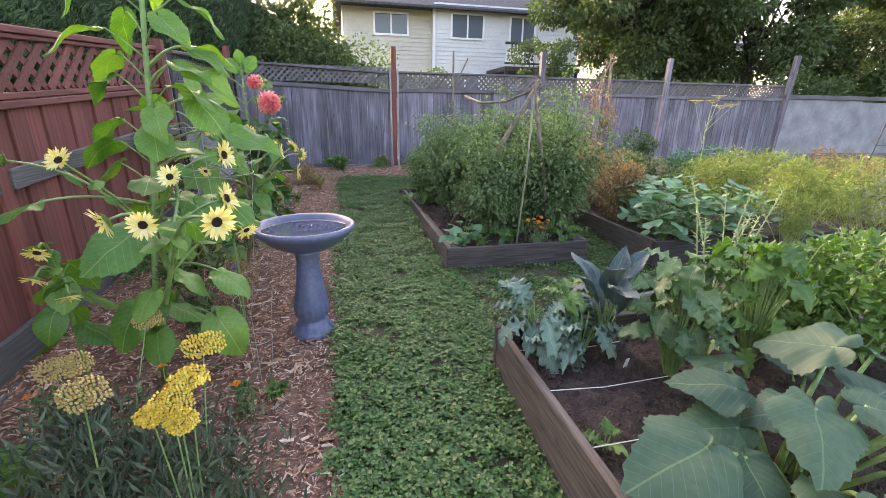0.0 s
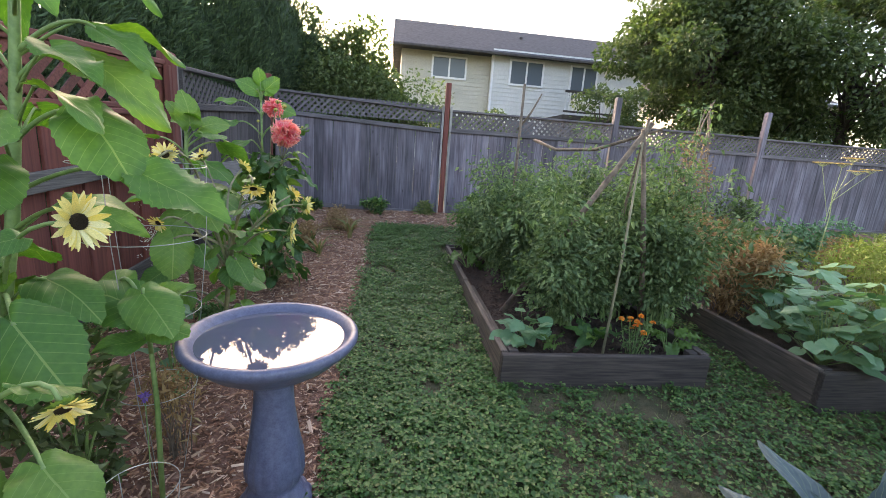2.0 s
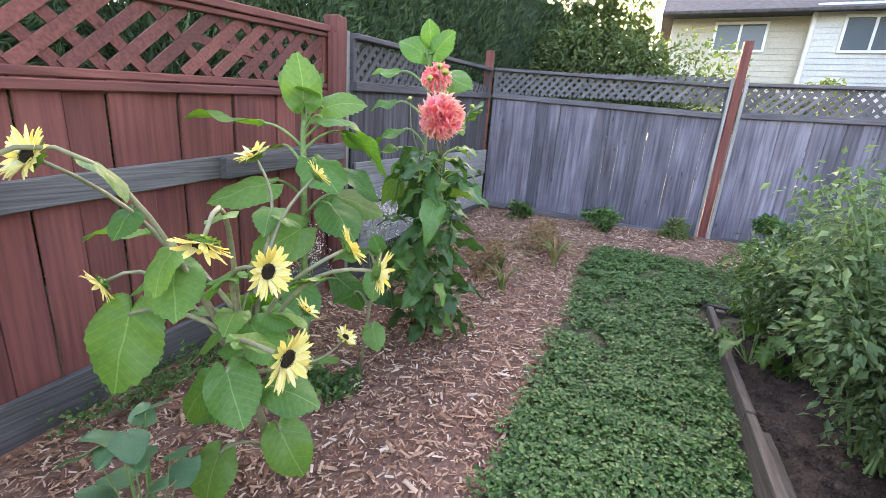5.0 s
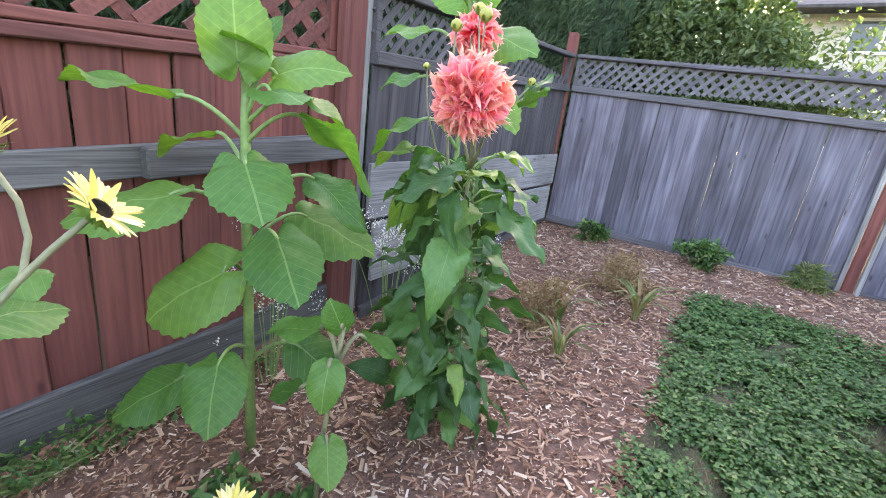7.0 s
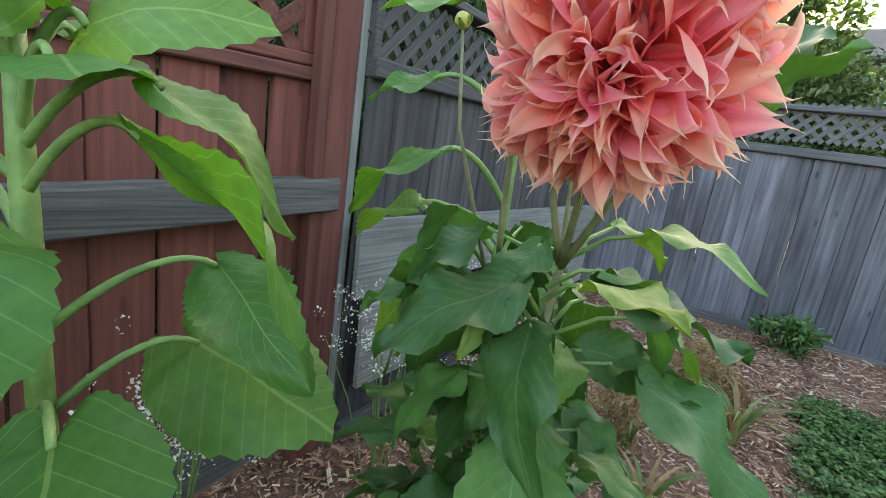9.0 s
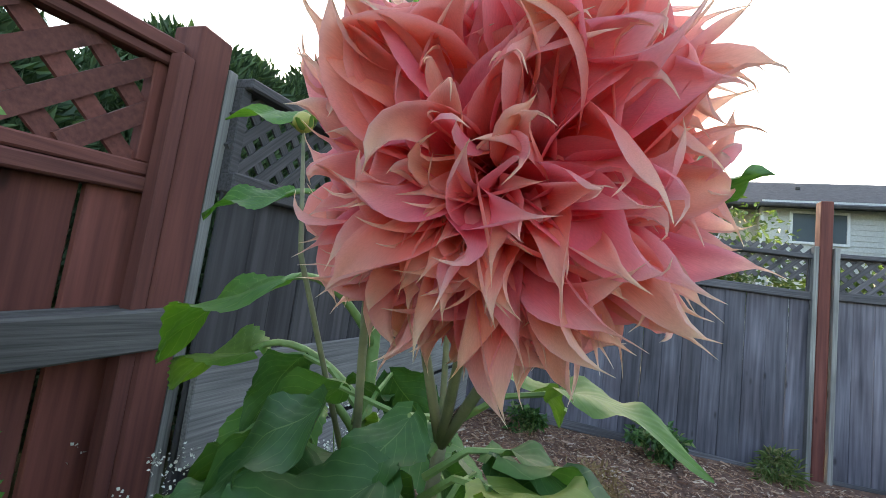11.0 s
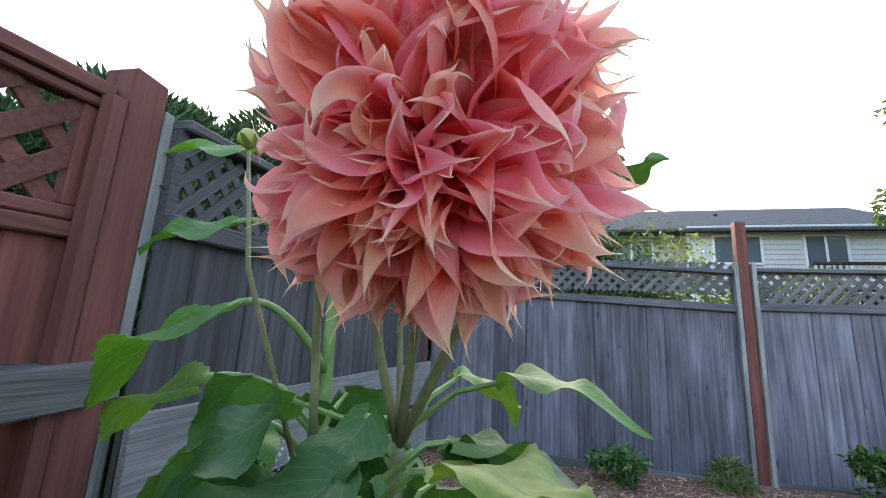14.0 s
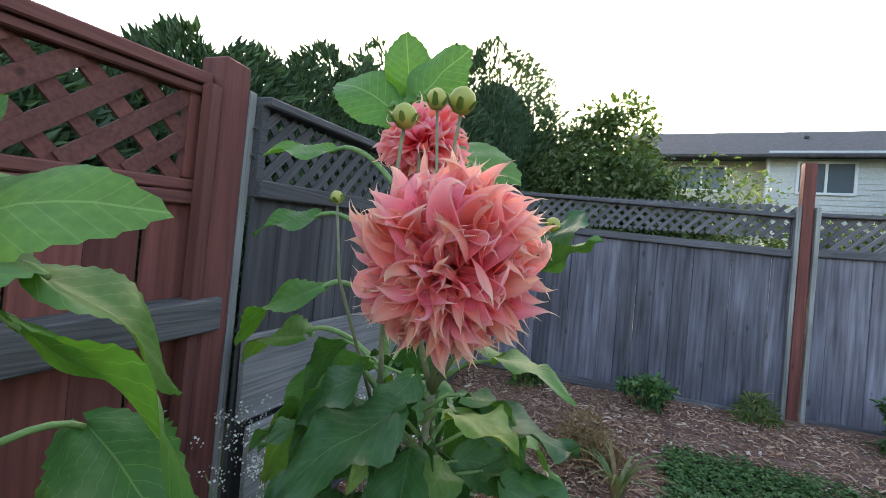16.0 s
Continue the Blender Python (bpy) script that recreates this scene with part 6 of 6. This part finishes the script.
def squash():
    base = (1.45, 0.95, 0.12)
    plant = empty("zucchini_plant", pose(*base), "sprawling zucchini plant with huge lobed green leaves", "zucchini plant")
    inv = plant.matrix_world.inverted()
    s = Shape()
    spots = [(0.92, 0.90, 0.40, 0.36, 190), (1.22, 1.12, 0.45, 0.27, 150), (1.58, 1.12, 0.60, 0.32, 110), (1.32, 0.84, 0.50, 0.30, 230), (1.56, 0.82, 0.52, 0.26, 330), (1.14, 0.85, 0.34, 0.26, 250), (1.27, 0.70, 0.34, 0.26, 250), (1.36, 0.98, 0.44, 0.25, 160), (1.98, 1.15, 0.50, 0.30, 40), (1.75, 0.95, 0.46, 0.30, 10), (1.85, 0.7, 0.45, 0.30, 330), (1.6, 0.6, 0.42, 0.3, 290), (1.45, 1.35, 0.40, 0.24, 100), (2.2, 0.9, 0.4, 0.3, 0), (1.05, 0.6, 0.36, 0.3, 230), (1.02, 0.76, 0.30, 0.3, 210), (1.5, 1.0, 0.38, 0.28, 80), (1.16, 1.02, 0.36, 0.27, 170), (1.7, 1.2, 0.42, 0.28, 60), (1.3, 0.55, 0.4, 0.3, 260), (2.05, 0.8, 0.48, 0.3, 350)]
    for k, (x, y, z, ln, a) in enumerate(spots):
        e = Vector((x, y, z)) - az(a) * ln * 0.25
        o = Vector(base) + az(a) * 0.05
        s.tube([q - Vector(base) for q in (o, o.lerp(e, 0.55) + Vector((0, 0, 0.05)), e)], [0.011, 0.009, 0.007], 7)
        leaf = part("leaf", SQUASH_SET[k % 5], SQUASH, plant)
        leaf.matrix_basis = inv @ frame_at(e, az(a, random.uniform(-14, 6)), (0, -0.25, 1), ln * 0.74, random.gauss(0, 0.15))
    for p in ((1.35, 0.8, 0.18), (1.5, 0.9, 0.2)):
        f = Shape()
        for i in range(5):
            a = i * 1.257
            d, sd = Vector((math.cos(a), math.sin(a), 0)), Vector((-math.sin(a), math.cos(a), 0))
            f.add([Vector((0, 0, 0)), d * 0.03 + sd * 0.018 + Vector((0, 0, 0.05)), d * 0.075 + Vector((0, 0, 0.07)), d * 0.03 - sd * 0.018 + Vector((0, 0, 0.05))], [(0, 1, 2, 3)])
        part("flower", f, ORANGE, plant, "yellow-orange squash flower").matrix_basis = inv @ Matrix.Translation(p)
    part("stalk", s, GREEN_STEM, plant, "", True)


squash()
leafy_plant("kale_plant", (0.95, 1.93, 0.12), KALE_SET, KALE, 22, 0.03, 0.10, 0.10, 0.32, 0.19, "frilly blue-green kale plant", "kale", (-25, 55), 0.005)
leafy_plant("kale_plant", (1.18, 1.88, 0.12), KALE_SET, KALE, 18, 0.03, 0.09, 0.08, 0.26, 0.17, "frilly blue-green kale plant", "kale", (-30, 50), 0.005)
leafy_plant("kale_plant", (1.12, 1.98, 0.12), BRIGHT_SET, BRIGHT, 16, 0.02, 0.07, 0.20, 0.34, 0.11, "curly bright green kale plant", "kale", (-10, 60), 0.004)
leafy_plant("dark_kale_plant", (1.36, 1.96, 0.12), DARKKALE_SET, DARK_KALE, 18, 0.02, 0.07, 0.14, 0.36, 0.27, "dark blue-green strap-leaved kale plant", "kale", (25, 78), 0.006)
tk = leafy_plant("tall_kale_plant", (1.50, 1.60, 0.12), GREY_KALE_SET, GREY_KALE, 60, 0.03, 0.15, 0.26, 0.62, 0.12, "tall bolting kale on thick pale stalks", "kale", (-50, 30), 0.004)
part("trunk", Shape().tube([(0, 0, -0.02), (0.0, 0.01, 0.2), (0.02, 0.02, 0.55)], [0.013, 0.012, 0.009], 8).tube([(0.03, 0.02, -0.02), (0.05, 0.01, 0.2), (0.03, 0.0, 0.5)], [0.011, 0.010, 0.008], 8), BAMBOO, tk, "pale bare stalk", True)
ch = leafy_plant("mustard_plant", (1.98, 1.62, 0.12), BRIGHT_SET, BRIGHT, 60, 0.04, 0.17, 0.12, 0.70, 0.15, "tall bright green mustard plant gone leafy", "vegetable", (-40, 40), 0.004)
shrub("leafy_greens", (2.62, 1.55, 0.50), (0.42, 0.36, 0.42), 2600, 0.055, BRIGHT, "dense bright green leafy herbs in the raised bed", "vegetable", 22, 14, (2.62, 1.55, 0.12))
shrub("leafy_greens", (2.35, 1.9, 0.34), (0.35, 0.2, 0.3), 1400, 0.055, NAST, "dense mid-green leafy herbs in the raised bed", "vegetable", 16, 9, (2.35, 1.9, 0.12))
lt = leafy_plant("lettuce", (0.92, 1.24, 0.12), BRIGHT_SET, BRIGHT, 5, 0.005, 0.03, 0.03, 0.09, 0.075, "small pale lettuce seedling in dark soil", "lettuce", (5, 60), 0.004)
for k, (y, sag) in enumerate([(1.86, 0.0), (1.52, 0.0), (1.18, 0.0)]):
    cane("string_line", [(0.80, y, 0.20), (1.1, y - 0.01 + 0.02 * k, 0.17), (1.45, y + 0.03, 0.165)], 0.0022, STRING, "thin pale string stretched across the soil", "row strings", "string")
tagged(part("plant_marker", Shape().box(-0.012, -0.002, 0, 0.012, 0.002, 0.07, 0.001), STRING, None, m=pose(1.34, 1.72, 0.11, 12, 0, 10)), "small pale wooden plant marker", "plant marker")


def seed_stalks(x, y, z, h, n, spread, label):
    """Bolted stalks with short side pods."""
    t = empty("bolted_stalks", pose(x, y, z), label, "vegetable", "bolted brassicas")
    for k in range(n):
        a = k * 137.5
        tip = az(a) * spread * random.uniform(0.4, 1.0) + Vector((0, 0, h * random.uniform(0.75, 1.05)))
        pts = [Vector((0, 0, -0.02)), tip * 0.5 + Vector((random.uniform(-0.03, 0.03), random.uniform(-0.03, 0.03), 0)), tip]
        s = Shape().tube(pts, [0.006, 0.005, 0.003], 5)
        for q in np.linspace(0.35, 1.0, 30):
            o = pts[1].lerp(tip, (q - 0.35) / 0.65)
            d = az(random.uniform(0, 360), random.uniform(-10, 60))
            s.tube([o, o + d * random.uniform(0.02, 0.05)], [0.0035, 0.002], 4)
        part("stalk", s, PALE_STALK, t)


PALE_STALK = plain("pale_green_stalk", (0.30, 0.36, 0.14), (0.45, 0.50, 0.24), 15, 0.6, 0.2)
seed_stalks(2.45, 2.35, 0.0, 0.95, 9, 0.32, "pale green bolted brassica stalks with seed pods")
seed_stalks(3.1, 1.9, 0.0, 0.85, 8, 0.3, "pale green bolted brassica stalks with seed pods")

# ---- far beds ----
random.seed(31)
for x, y, n, sp in [(2.92, 3.45, 80, 0.36), (3.35, 3.42, 80, 0.38), (3.1, 3.95, 60, 0.36), (3.85, 3.45, 60, 0.36), (3.5, 4.2, 40, 0.34)]:
    leafy_plant("nasturtium", (x, y, 0.2), ROUND_SET, NAST, n, 0.04, sp, 0.06, 0.50, 0.11, "sprawling mound of round blue-green nasturtium leaves", "nasturtium", (-30, 35), 0.002, group="nasturtium mounds")
marigold(3.2, 3.8, 0.35, 5, 0.2, "orange nasturtium blooms among round leaves", 0.16)
shrub("dry_plant", (2.98, 4.35, 0.60), (0.40, 0.42, 0.40), 2200, 0.06, DRY, "tangled dry orange-brown plant in the raised bed", "dry plant", 26, 12, (2.98, 4.35, 0.2), 0.45, DRY, 0.004)
shrub("leafy_greens", (3.45, 4.75, 0.55), (0.45, 0.42, 0.38), 2200, 0.06, BRAMBLE, "mixed green and yellowing foliage in the raised bed", "vegetable", 20, 12, (3.45, 4.75, 0.2))
shrub("dry_plant", (3.75, 5.3, 0.60), (0.5, 0.45, 0.40), 2000, 0.06, DRY, "tangled dry orange-brown plant in the raised bed", "dry plant", 24, 12, (3.75, 5.3, 0.2), 0.4, DRY, 0.004)
shrub("dry_plant", (3.05, 5.0, 0.62), (0.42, 0.5, 0.42), 2400, 0.06, DRY, "tangled dry orange-brown plant in the raised bed", "dry plant", 30, 12, (3.05, 5.0, 0.2), 0.4, DRY, 0.004)
shrub("dry_plant", (3.3, 6.0, 0.65), (0.5, 0.5, 0.45), 2000, 0.06, DRY, "tangled dry orange-brown plant in the raised bed", "dry plant", 26, 12, (3.3, 6.0, 0.2), 0.4, DRY, 0.004)
shrub("leafy_shrub", (2.95, 5.7, 0.72), (0.4, 0.45, 0.5), 2200, 0.045, DILL, "yellowing bushy bean plant in the raised bed", "bean plant", 22, 12, (2.95, 5.7, 0.2))
shrub("leafy_shrub", (5.2, 7.0, 0.62), (0.5, 0.45, 0.42), 1800, 0.06, TREE_LEAF, "dark green shrub with pale flower heads", "shrub", 18, 10)
shrub("feathery_herb", (4.6, 4.4, 0.62), (0.9, 0.8, 0.42), 4200, 0.075, DILL, "hazy yellow-green feathery herb patch", "herb", 60, 20, None, 0.22, PALE_STALK, 0.003)
shrub("feathery_herb", (5.2, 3.2, 0.62), (0.8, 0.7, 0.45), 3600, 0.075, DILL, "hazy yellow-green feathery herb patch", "herb", 50, 18, None, 0.22, PALE_STALK, 0.003)
shrub("feathery_herb", (3.95, 3.05, 0.66), (0.38, 0.34, 0.36), 2600, 0.05, DILL, "bright yellow-green dill in seed", "herb", 30, 10, (3.95, 3.05, 0.0), 0.4, PALE_STALK, 0.003)
shrub("dry_plant", (5.9, 5.4, 0.5), (0.9, 0.6, 0.3), 2600, 0.07, DRY, "low dry orange-brown seed heads", "dry plant", 40, 16, None, 0.35, DRY, 0.003)
shrub("dry_plant", (6.7, 4.7, 0.7), (0.6, 0.5, 0.35), 1800, 0.07, DRY, "dry orange seed heads above green stems", "dry plant", 30, 12, None, 0.35, DRY, 0.003)
shrub("leafy_greens", (3.6, 2.45, 0.35), (0.5, 0.35, 0.32), 2200, 0.06, BRIGHT, "bright green leafy vegetables in a raised bed", "vegetable", 20, 12)
shrub("leafy_greens", (4.6, 1.8, 0.45), (0.7, 0.5, 0.4), 3000, 0.06, BRIGHT, "bright green leafy vegetables in a raised bed", "vegetable", 24, 14)
shrub("leafy_greens", (3.4, 1.3, 0.45), (0.5, 0.5, 0.42), 2600, 0.06, BRIGHT, "bright green leafy vegetables in a raised bed", "vegetable", 24, 14, (3.4, 1.3, -0.1))
shrub("leafy_greens", (6.2, 6.7, 0.5), (0.8, 0.5, 0.35), 2400, 0.07, NAST, "mid-green leafy plants near the grey fence", "vegetable", 20, 14)


def fennel(x, y, h):
    t = empty("fennel_plant", pose(x, y, ground_z(x, y)), "tall fennel with flat yellow seed umbels", "fennel")
    s = Shape().tube([(0, 0, -0.02), (0.03, 0, h * 0.5), (0.0, 0.02, h * 0.75)], [0.009, 0.007, 0.005], 6)
    u = Shape()
    for k in range(5):
        tip = Vector((random.uniform(-0.3, 0.3), random.uniform(-0.2, 0.2), h * random.uniform(0.85, 1.05)))
        s.tube([(0, 0.01, h * (0.45 + 0.06 * k)), tip], [0.004, 0.003], 5)
        for i in range(26):
            a, r = i * 2.4, 0.10 * math.sqrt(i / 26)
            e = tip + Vector((r * math.cos(a), r * math.sin(a), 0.05))
            s.tube([tip, e], [0.0015, 0.001], 4)
            u.box(e.x - 0.010, e.y - 0.010, e.z - 0.004, e.x + 0.010, e.y + 0.010, e.z + 0.006)
    part("stem", s, PALE_STALK, t)
    part("umbel", u, YARROW_OLD, t, "flat yellow-brown seed umbels")


fennel(5.6, 6.0, 1.45)
for k, (bx, by) in enumerate([(3.75, 6.3), (4.25, 6.2), (4.35, 6.75), (3.95, 6.9), (4.55, 6.5), (3.6, 6.6)]):
    cane("bean_pole", [(bx, by, 0.15), ((bx + 4.05) / 2, (by + 6.55) / 2 + 0.03, 1.15), (4.08 + 0.05 * (k % 3), 6.55, 2.0 + 0.05 * k)], [0.014, 0.012, 0.008], STICK, "dark rough bean pole leaning into a teepee", "bean teepee poles", "bean pole")
shrub("bean_vine", (4.05, 6.55, 1.15), (0.35, 0.3, 0.8), 1300, 0.05, DRY, "withered bean vine climbing the pole teepee", "bean vine", 14, 14, (4.05, 6.55, 0.2), 0.6, DRY, 0.003)
tr = empty("trellis", pose(9.0, 5.9, 0.2), "black metal ladder trellis leaning beside the fence", "trellis")
for k in (0.0, 0.35):
    part("leg", Shape().tube([(k, 0, 0), (k + 0.55, 0.1, 2.1)], 0.012, 7), BLACK, tr)
for k in range(5):
    part("rung", Shape().tube([(0.08 + 0.1 * k, 0.02, 0.3 + 0.38 * k), (0.43 + 0.1 * k, 0.02, 0.3 + 0.38 * k)], 0.006, 6), BLACK, tr)
gp = Shape().turned([(0.10, 0), (0.13, 0.22), (0.14, 0.24), (0.12, 0.245), (0.0, 0.25)], 18).turned([(0.05, 0.24), (0.09, 0.32), (0.07, 0.42), (0.0, 0.47)], 16)
tagged(part("garden_ornament", gp, BLACK, None, "", True, pose(7.7, 6.5, 0.2)), "small dark rounded garden ornament by the fence", "garden ornament")

# ---- mulch border ----
random.seed(41)


def cage(x, y, z, rings, label):
    """A wire plant cage: rings on three straight legs."""
    t = empty("wire_cage", pose(x, y, z), label, "plant cage", "wire cages")
    top = rings[-1]
    for h, r in rings:
        s = Shape().tube([(r * math.cos(k * math.pi / 16), r * math.sin(k * math.pi / 16), h) for k in range(33)], 0.0014, 5)
        part("ring", s, WIRE, t)
    for k in range(3):
        a = k * 2.094 + 0.5
        s = Shape().tube([(0.05 * math.cos(a), 0.05 * math.sin(a), -0.05)] + [(r * math.cos(a), r * math.sin(a), h) for h, r in rings], 0.0014, 5)
        part("leg", s, WIRE, t)


cage(-0.72, 2.84, -0.03, [(0.42, 0.13), (0.74, 0.16), (1.02, 0.19), (1.27, 0.20)], "galvanised wire plant cage beside the bird bath")
cage(-0.50, 2.30, -0.05, [(0.22, 0.07), (0.46, 0.095)], "small dark wire plant cage over a seedling")


def yarrow(x, y, z, heads, label):
    t = empty("yarrow", pose(x, y, z), label, "yarrow", "yarrow clumps")
    n = 1500
    pos = np.stack([RNG.normal(0, 0.11, n), RNG.normal(0, 0.11, n), RNG.uniform(0.0, 0.40, n)], 1)
    part("foliage", cloud("foliage", pos, unit(n) * 0.7 + np.array([0, 0, 0.8]), unit(n), RNG.uniform(0.03, 0.09, n), YARROW_LEAF, width=0.22), YARROW_LEAF, t)
    s = Shape()
    for hx, hy, hz, r, mt in heads:
        p = Vector((hx - x, hy - y, hz - z))
        part("stem", Shape().tube([(p.x * 0.3, p.y * 0.3, 0), (p.x * 0.7, p.y * 0.7, p.z * 0.6), p], [0.003, 0.0025, 0.002], 5), GREEN_STEM, t)
        u = Shape()
        for i in range(130):
            a, q = i * 2.4, r * math.sqrt(i / 130)
            c = Vector((q * math.cos(a), q * math.sin(a) * 0.8, random.uniform(-0.006, 0.006) - 2.0 * q * q + 0.008 * math.sin(a * 3 + q * 90)))
            w = 0.0048
            u.add([c + Vector((w, 0, 0)), c + Vector((0, w, 0)), c + Vector((-w, 0, 0)), c + Vector((0, -w, 0)), c + Vector((0, 0, 0.007)), c + Vector((0, 0, -0.012))], [(0, 1, 4), (1, 2, 4), (2, 3, 4), (3, 0, 4), (1, 0, 5), (2, 1, 5), (3, 2, 5), (0, 3, 5)])
        part("flower_head", u, mt, t, "flat cluster of small yellow florets").matrix_basis = Matrix.Translation(p) @ Matrix.Rotation(random.uniform(0.35, 0.85), 4, "X")


YARROW_LEAF = leafy("grey_green_feathery_leaf", [(0.0, (0.05, 0.075, 0.045)), (1.0, (0.10, 0.135, 0.08))], 0.7, 0.2)
yarrow(-0.56, 1.36, -0.11, [(-0.469, 1.425, 0.64, 0.066, YARROW), (-0.44, 1.20, 0.66, 0.05, YARROW), (-0.475, 1.15, 0.62, 0.055, YARROW), (-0.53, 1.16, 0.585, 0.04, YARROW), (-0.45, 1.13, 0.575, 0.042, YARROW)], "yellow yarrow with feathery grey-green foliage")
yarrow(-0.92, 1.5, -0.08, [(-0.68, 1.18, 0.66, 0.06, YARROW_OLD), (-1.1, 1.75, 0.42, 0.07, YARROW_OLD), (-0.85, 1.95, 0.50, 0.06, YARROW_OLD), (-1.0, 1.7, 0.46, 0.06, YARROW_OLD)], "fading yarrow with brownish yellow heads")
marigold(-1.3, 2.0, -0.04, 2, 0.05, h=0.2)
marigold(-0.78, 1.78, -0.08, 3, 0.06, h=0.34)
marigold(-1.05, 1.25, -0.12, 4, 0.07, h=0.25)
marigold(-0.52, 1.95, -0.08, 1, 0.02, h=0.22)
leafy_plant("calendula", (-0.40, 2.07, -0.07), BRIGHT_SET, BRIGHT, 12, 0.01, 0.03, 0.02, 0.08, 0.06, "small bright green calendula seedling in mulch", "calendula", (20, 75), 0.002)
leafy_plant("seedling", (-0.38, 1.35, -0.11), BRIGHT_SET, BRIGHT, 8, 0.02, 0.07, 0.05, 0.14, 0.09, "pale green leafy seedling in mulch", "seedling", (0, 50), 0.003)
leafy_plant("leafy_weed", (-1.35, 1.55, -0.1), NARROW, SUN_LEAF, 14, 0.03, 0.12, 0.1, 0.35, 0.16, "broad-leaved green plant in the mulch", "plant", (-20, 40), 0.004)
leafy_plant("bean_seedling", (-0.9, 3.35, 0.0), ROUND_SET, BRIGHT, 18, 0.03, 0.10, 0.12, 0.55, 0.08, "small round-leaved climbing plant in a wire cage", "plant", (-20, 30), 0.003)
shrub("dry_bush", (-0.72, 2.95, 0.25), (0.2, 0.2, 0.26), 500, 0.04, DRY, "clump of dry brown stems behind the bird bath", "dry plant", 26, 8, (-0.72, 2.95, -0.02), 0.5, STICK, 0.003)
shrub("leafy_weed", (-0.88, 2.62, 0.35), (0.26, 0.26, 0.4), 700, 0.055, BRAMBLE, "mixed green foliage under the sunflowers", "plant", 16, 9, (-0.88, 2.62, -0.04))
vt = empty("violet_flower", pose(-0.66, 2.62, -0.03), "single violet blossom on a thin stem", "flower")
part("stem", Shape().tube([(0, 0, 0), (0.01, 0, 0.3), (0, 0.02, 0.5)], 0.002, 5), GREEN_STEM, vt)
part("blossom", cloud("blossom", np.tile([0.0, 0.02, 0.5], (16, 1)), unit(16), unit(16), np.full(16, 0.024), VIOLET), VIOLET, vt)


def blade_clump(x, y, n, ln, label, material=GRASS, droop=0.5):
    t = empty("strappy_plant", pose(x, y, ground_z(x, y)), label, "plant", "strappy clumps")
    for k in range(n):
        a = k * 137.5 + random.uniform(-20, 20)
        l, w = ln * random.uniform(0.6, 1.1), 0.011
        d, sd = az(a), az(a + 90) * w
        v, f = [], []
        for i in range(7):
            u = i / 6
            c = d * (0.02 + l * droop * u * u) + Vector((0, 0, l * (u - 0.55 * u * u * (0.6 + droop))))
            wd = (1 - u ** 2) + 0.05
            v += [c - sd * wd, c + Vector((0, 0, -0.002)), c + sd * wd]
        for i in range(6):
            for j in (0, 1):
                f.append((i * 3 + j, i * 3 + j + 1, (i + 1) * 3 + j + 1, (i + 1) * 3 + j))
        s = Shape()
        s.add(v, f)
        part("blade", s, DRY if k % 3 == 0 else material, t)


blade_clump(-0.61, 5.82, 17, 0.55, "clump of arching green and straw-coloured strap leaves")
blade_clump(-0.36, 6.6, 20, 0.6, "clump of arching green and straw-coloured strap leaves")
blade_clump(-0.75, 6.2, 14, 0.55, "clump of arching green and straw-coloured strap leaves")
shrub("dry_weed", (-0.84, 6.1, 0.32), (0.24, 0.25, 0.24), 1100, 0.05, DRY, "low brown and green weedy clump in mulch", "weed", 20, 8, None, 0.35, STICK, 0.002)
shrub("dry_weed", (-0.6, 6.9, 0.36), (0.38, 0.25, 0.22), 1400, 0.05, DRY, "low brown and green weedy clump in mulch", "weed", 22, 9, None, 0.35, STICK, 0.002)
shrub("weed", (-1.1, 8.08, 0.42), (0.22, 0.13, 0.17), 420, 0.055, CLOVER, "dark green weed at the foot of the fence", "weed", 10, 7)
shrub("weed", (-0.15, 8.1, 0.45), (0.30, 0.16, 0.20), 620, 0.06, CLOVER, "leafy green weed at the foot of the fence", "weed", 12, 8)
shrub("weed", (0.70, 8.28, 0.42), (0.17, 0.1, 0.15), 500, 0.08, GRASS, "small grassy tuft beside the fence post", "weed", 10, 6, None, 0.25)
shrub("weed", (1.6, 8.1, 0.5), (0.4, 0.2, 0.25), 900, 0.06, CLOVER, "leafy green weeds at the foot of the fence", "weed", 14, 8)


def alyssum(x, y, z, r, h):
    t = empty("white_flower", pose(x, y, ground_z(x, y)), "frothy white flower clusters on thin stems", "flower", "white flowers")
    s = Shape()
    n = 150
    pos = np.stack([RNG.normal(0, r, n), RNG.normal(0, r, n), h + RNG.normal(0, 0.07, n)], 1)
    for k in range(12):
        q = Vector(pos[k * 9])
        s.tube([(q.x * 0.2, q.y * 0.2, 0), q * 0.6, q], [0.003, 0.002, 0.0015], 4)
    part("stem", s, GREEN_STEM, t)
    m = 8
    pp = np.repeat(pos, m, 0) + RNG.normal(0, 0.012, (n * m, 3))
    part("inflorescence", cloud("inflorescence", pp, unit(n * m), unit(n * m), RNG.uniform(0.006, 0.012, n * m), WHITE_P, width=1.4), WHITE_P, t)


alyssum(-1.58, 4.7, 0, 0.10, 0.5)
alyssum(-1.45, 5.35, 0, 0.12, 0.6)
alyssum(-1.2, 5.6, 0, 0.12, 0.65)
shrub("weed", (-1.68, 4.0, 0.14), (0.10, 0.9, 0.09), 900, 0.03, CLOVER, "low green weeds along the fence kickboard", "weed", 20, 14)
shrub("weed", (-1.0, 4.25, 0.12), (0.2, 0.2, 0.1), 350, 0.05, CLOVER, "low green weeds round the young sunflower", "weed", 8, 6)
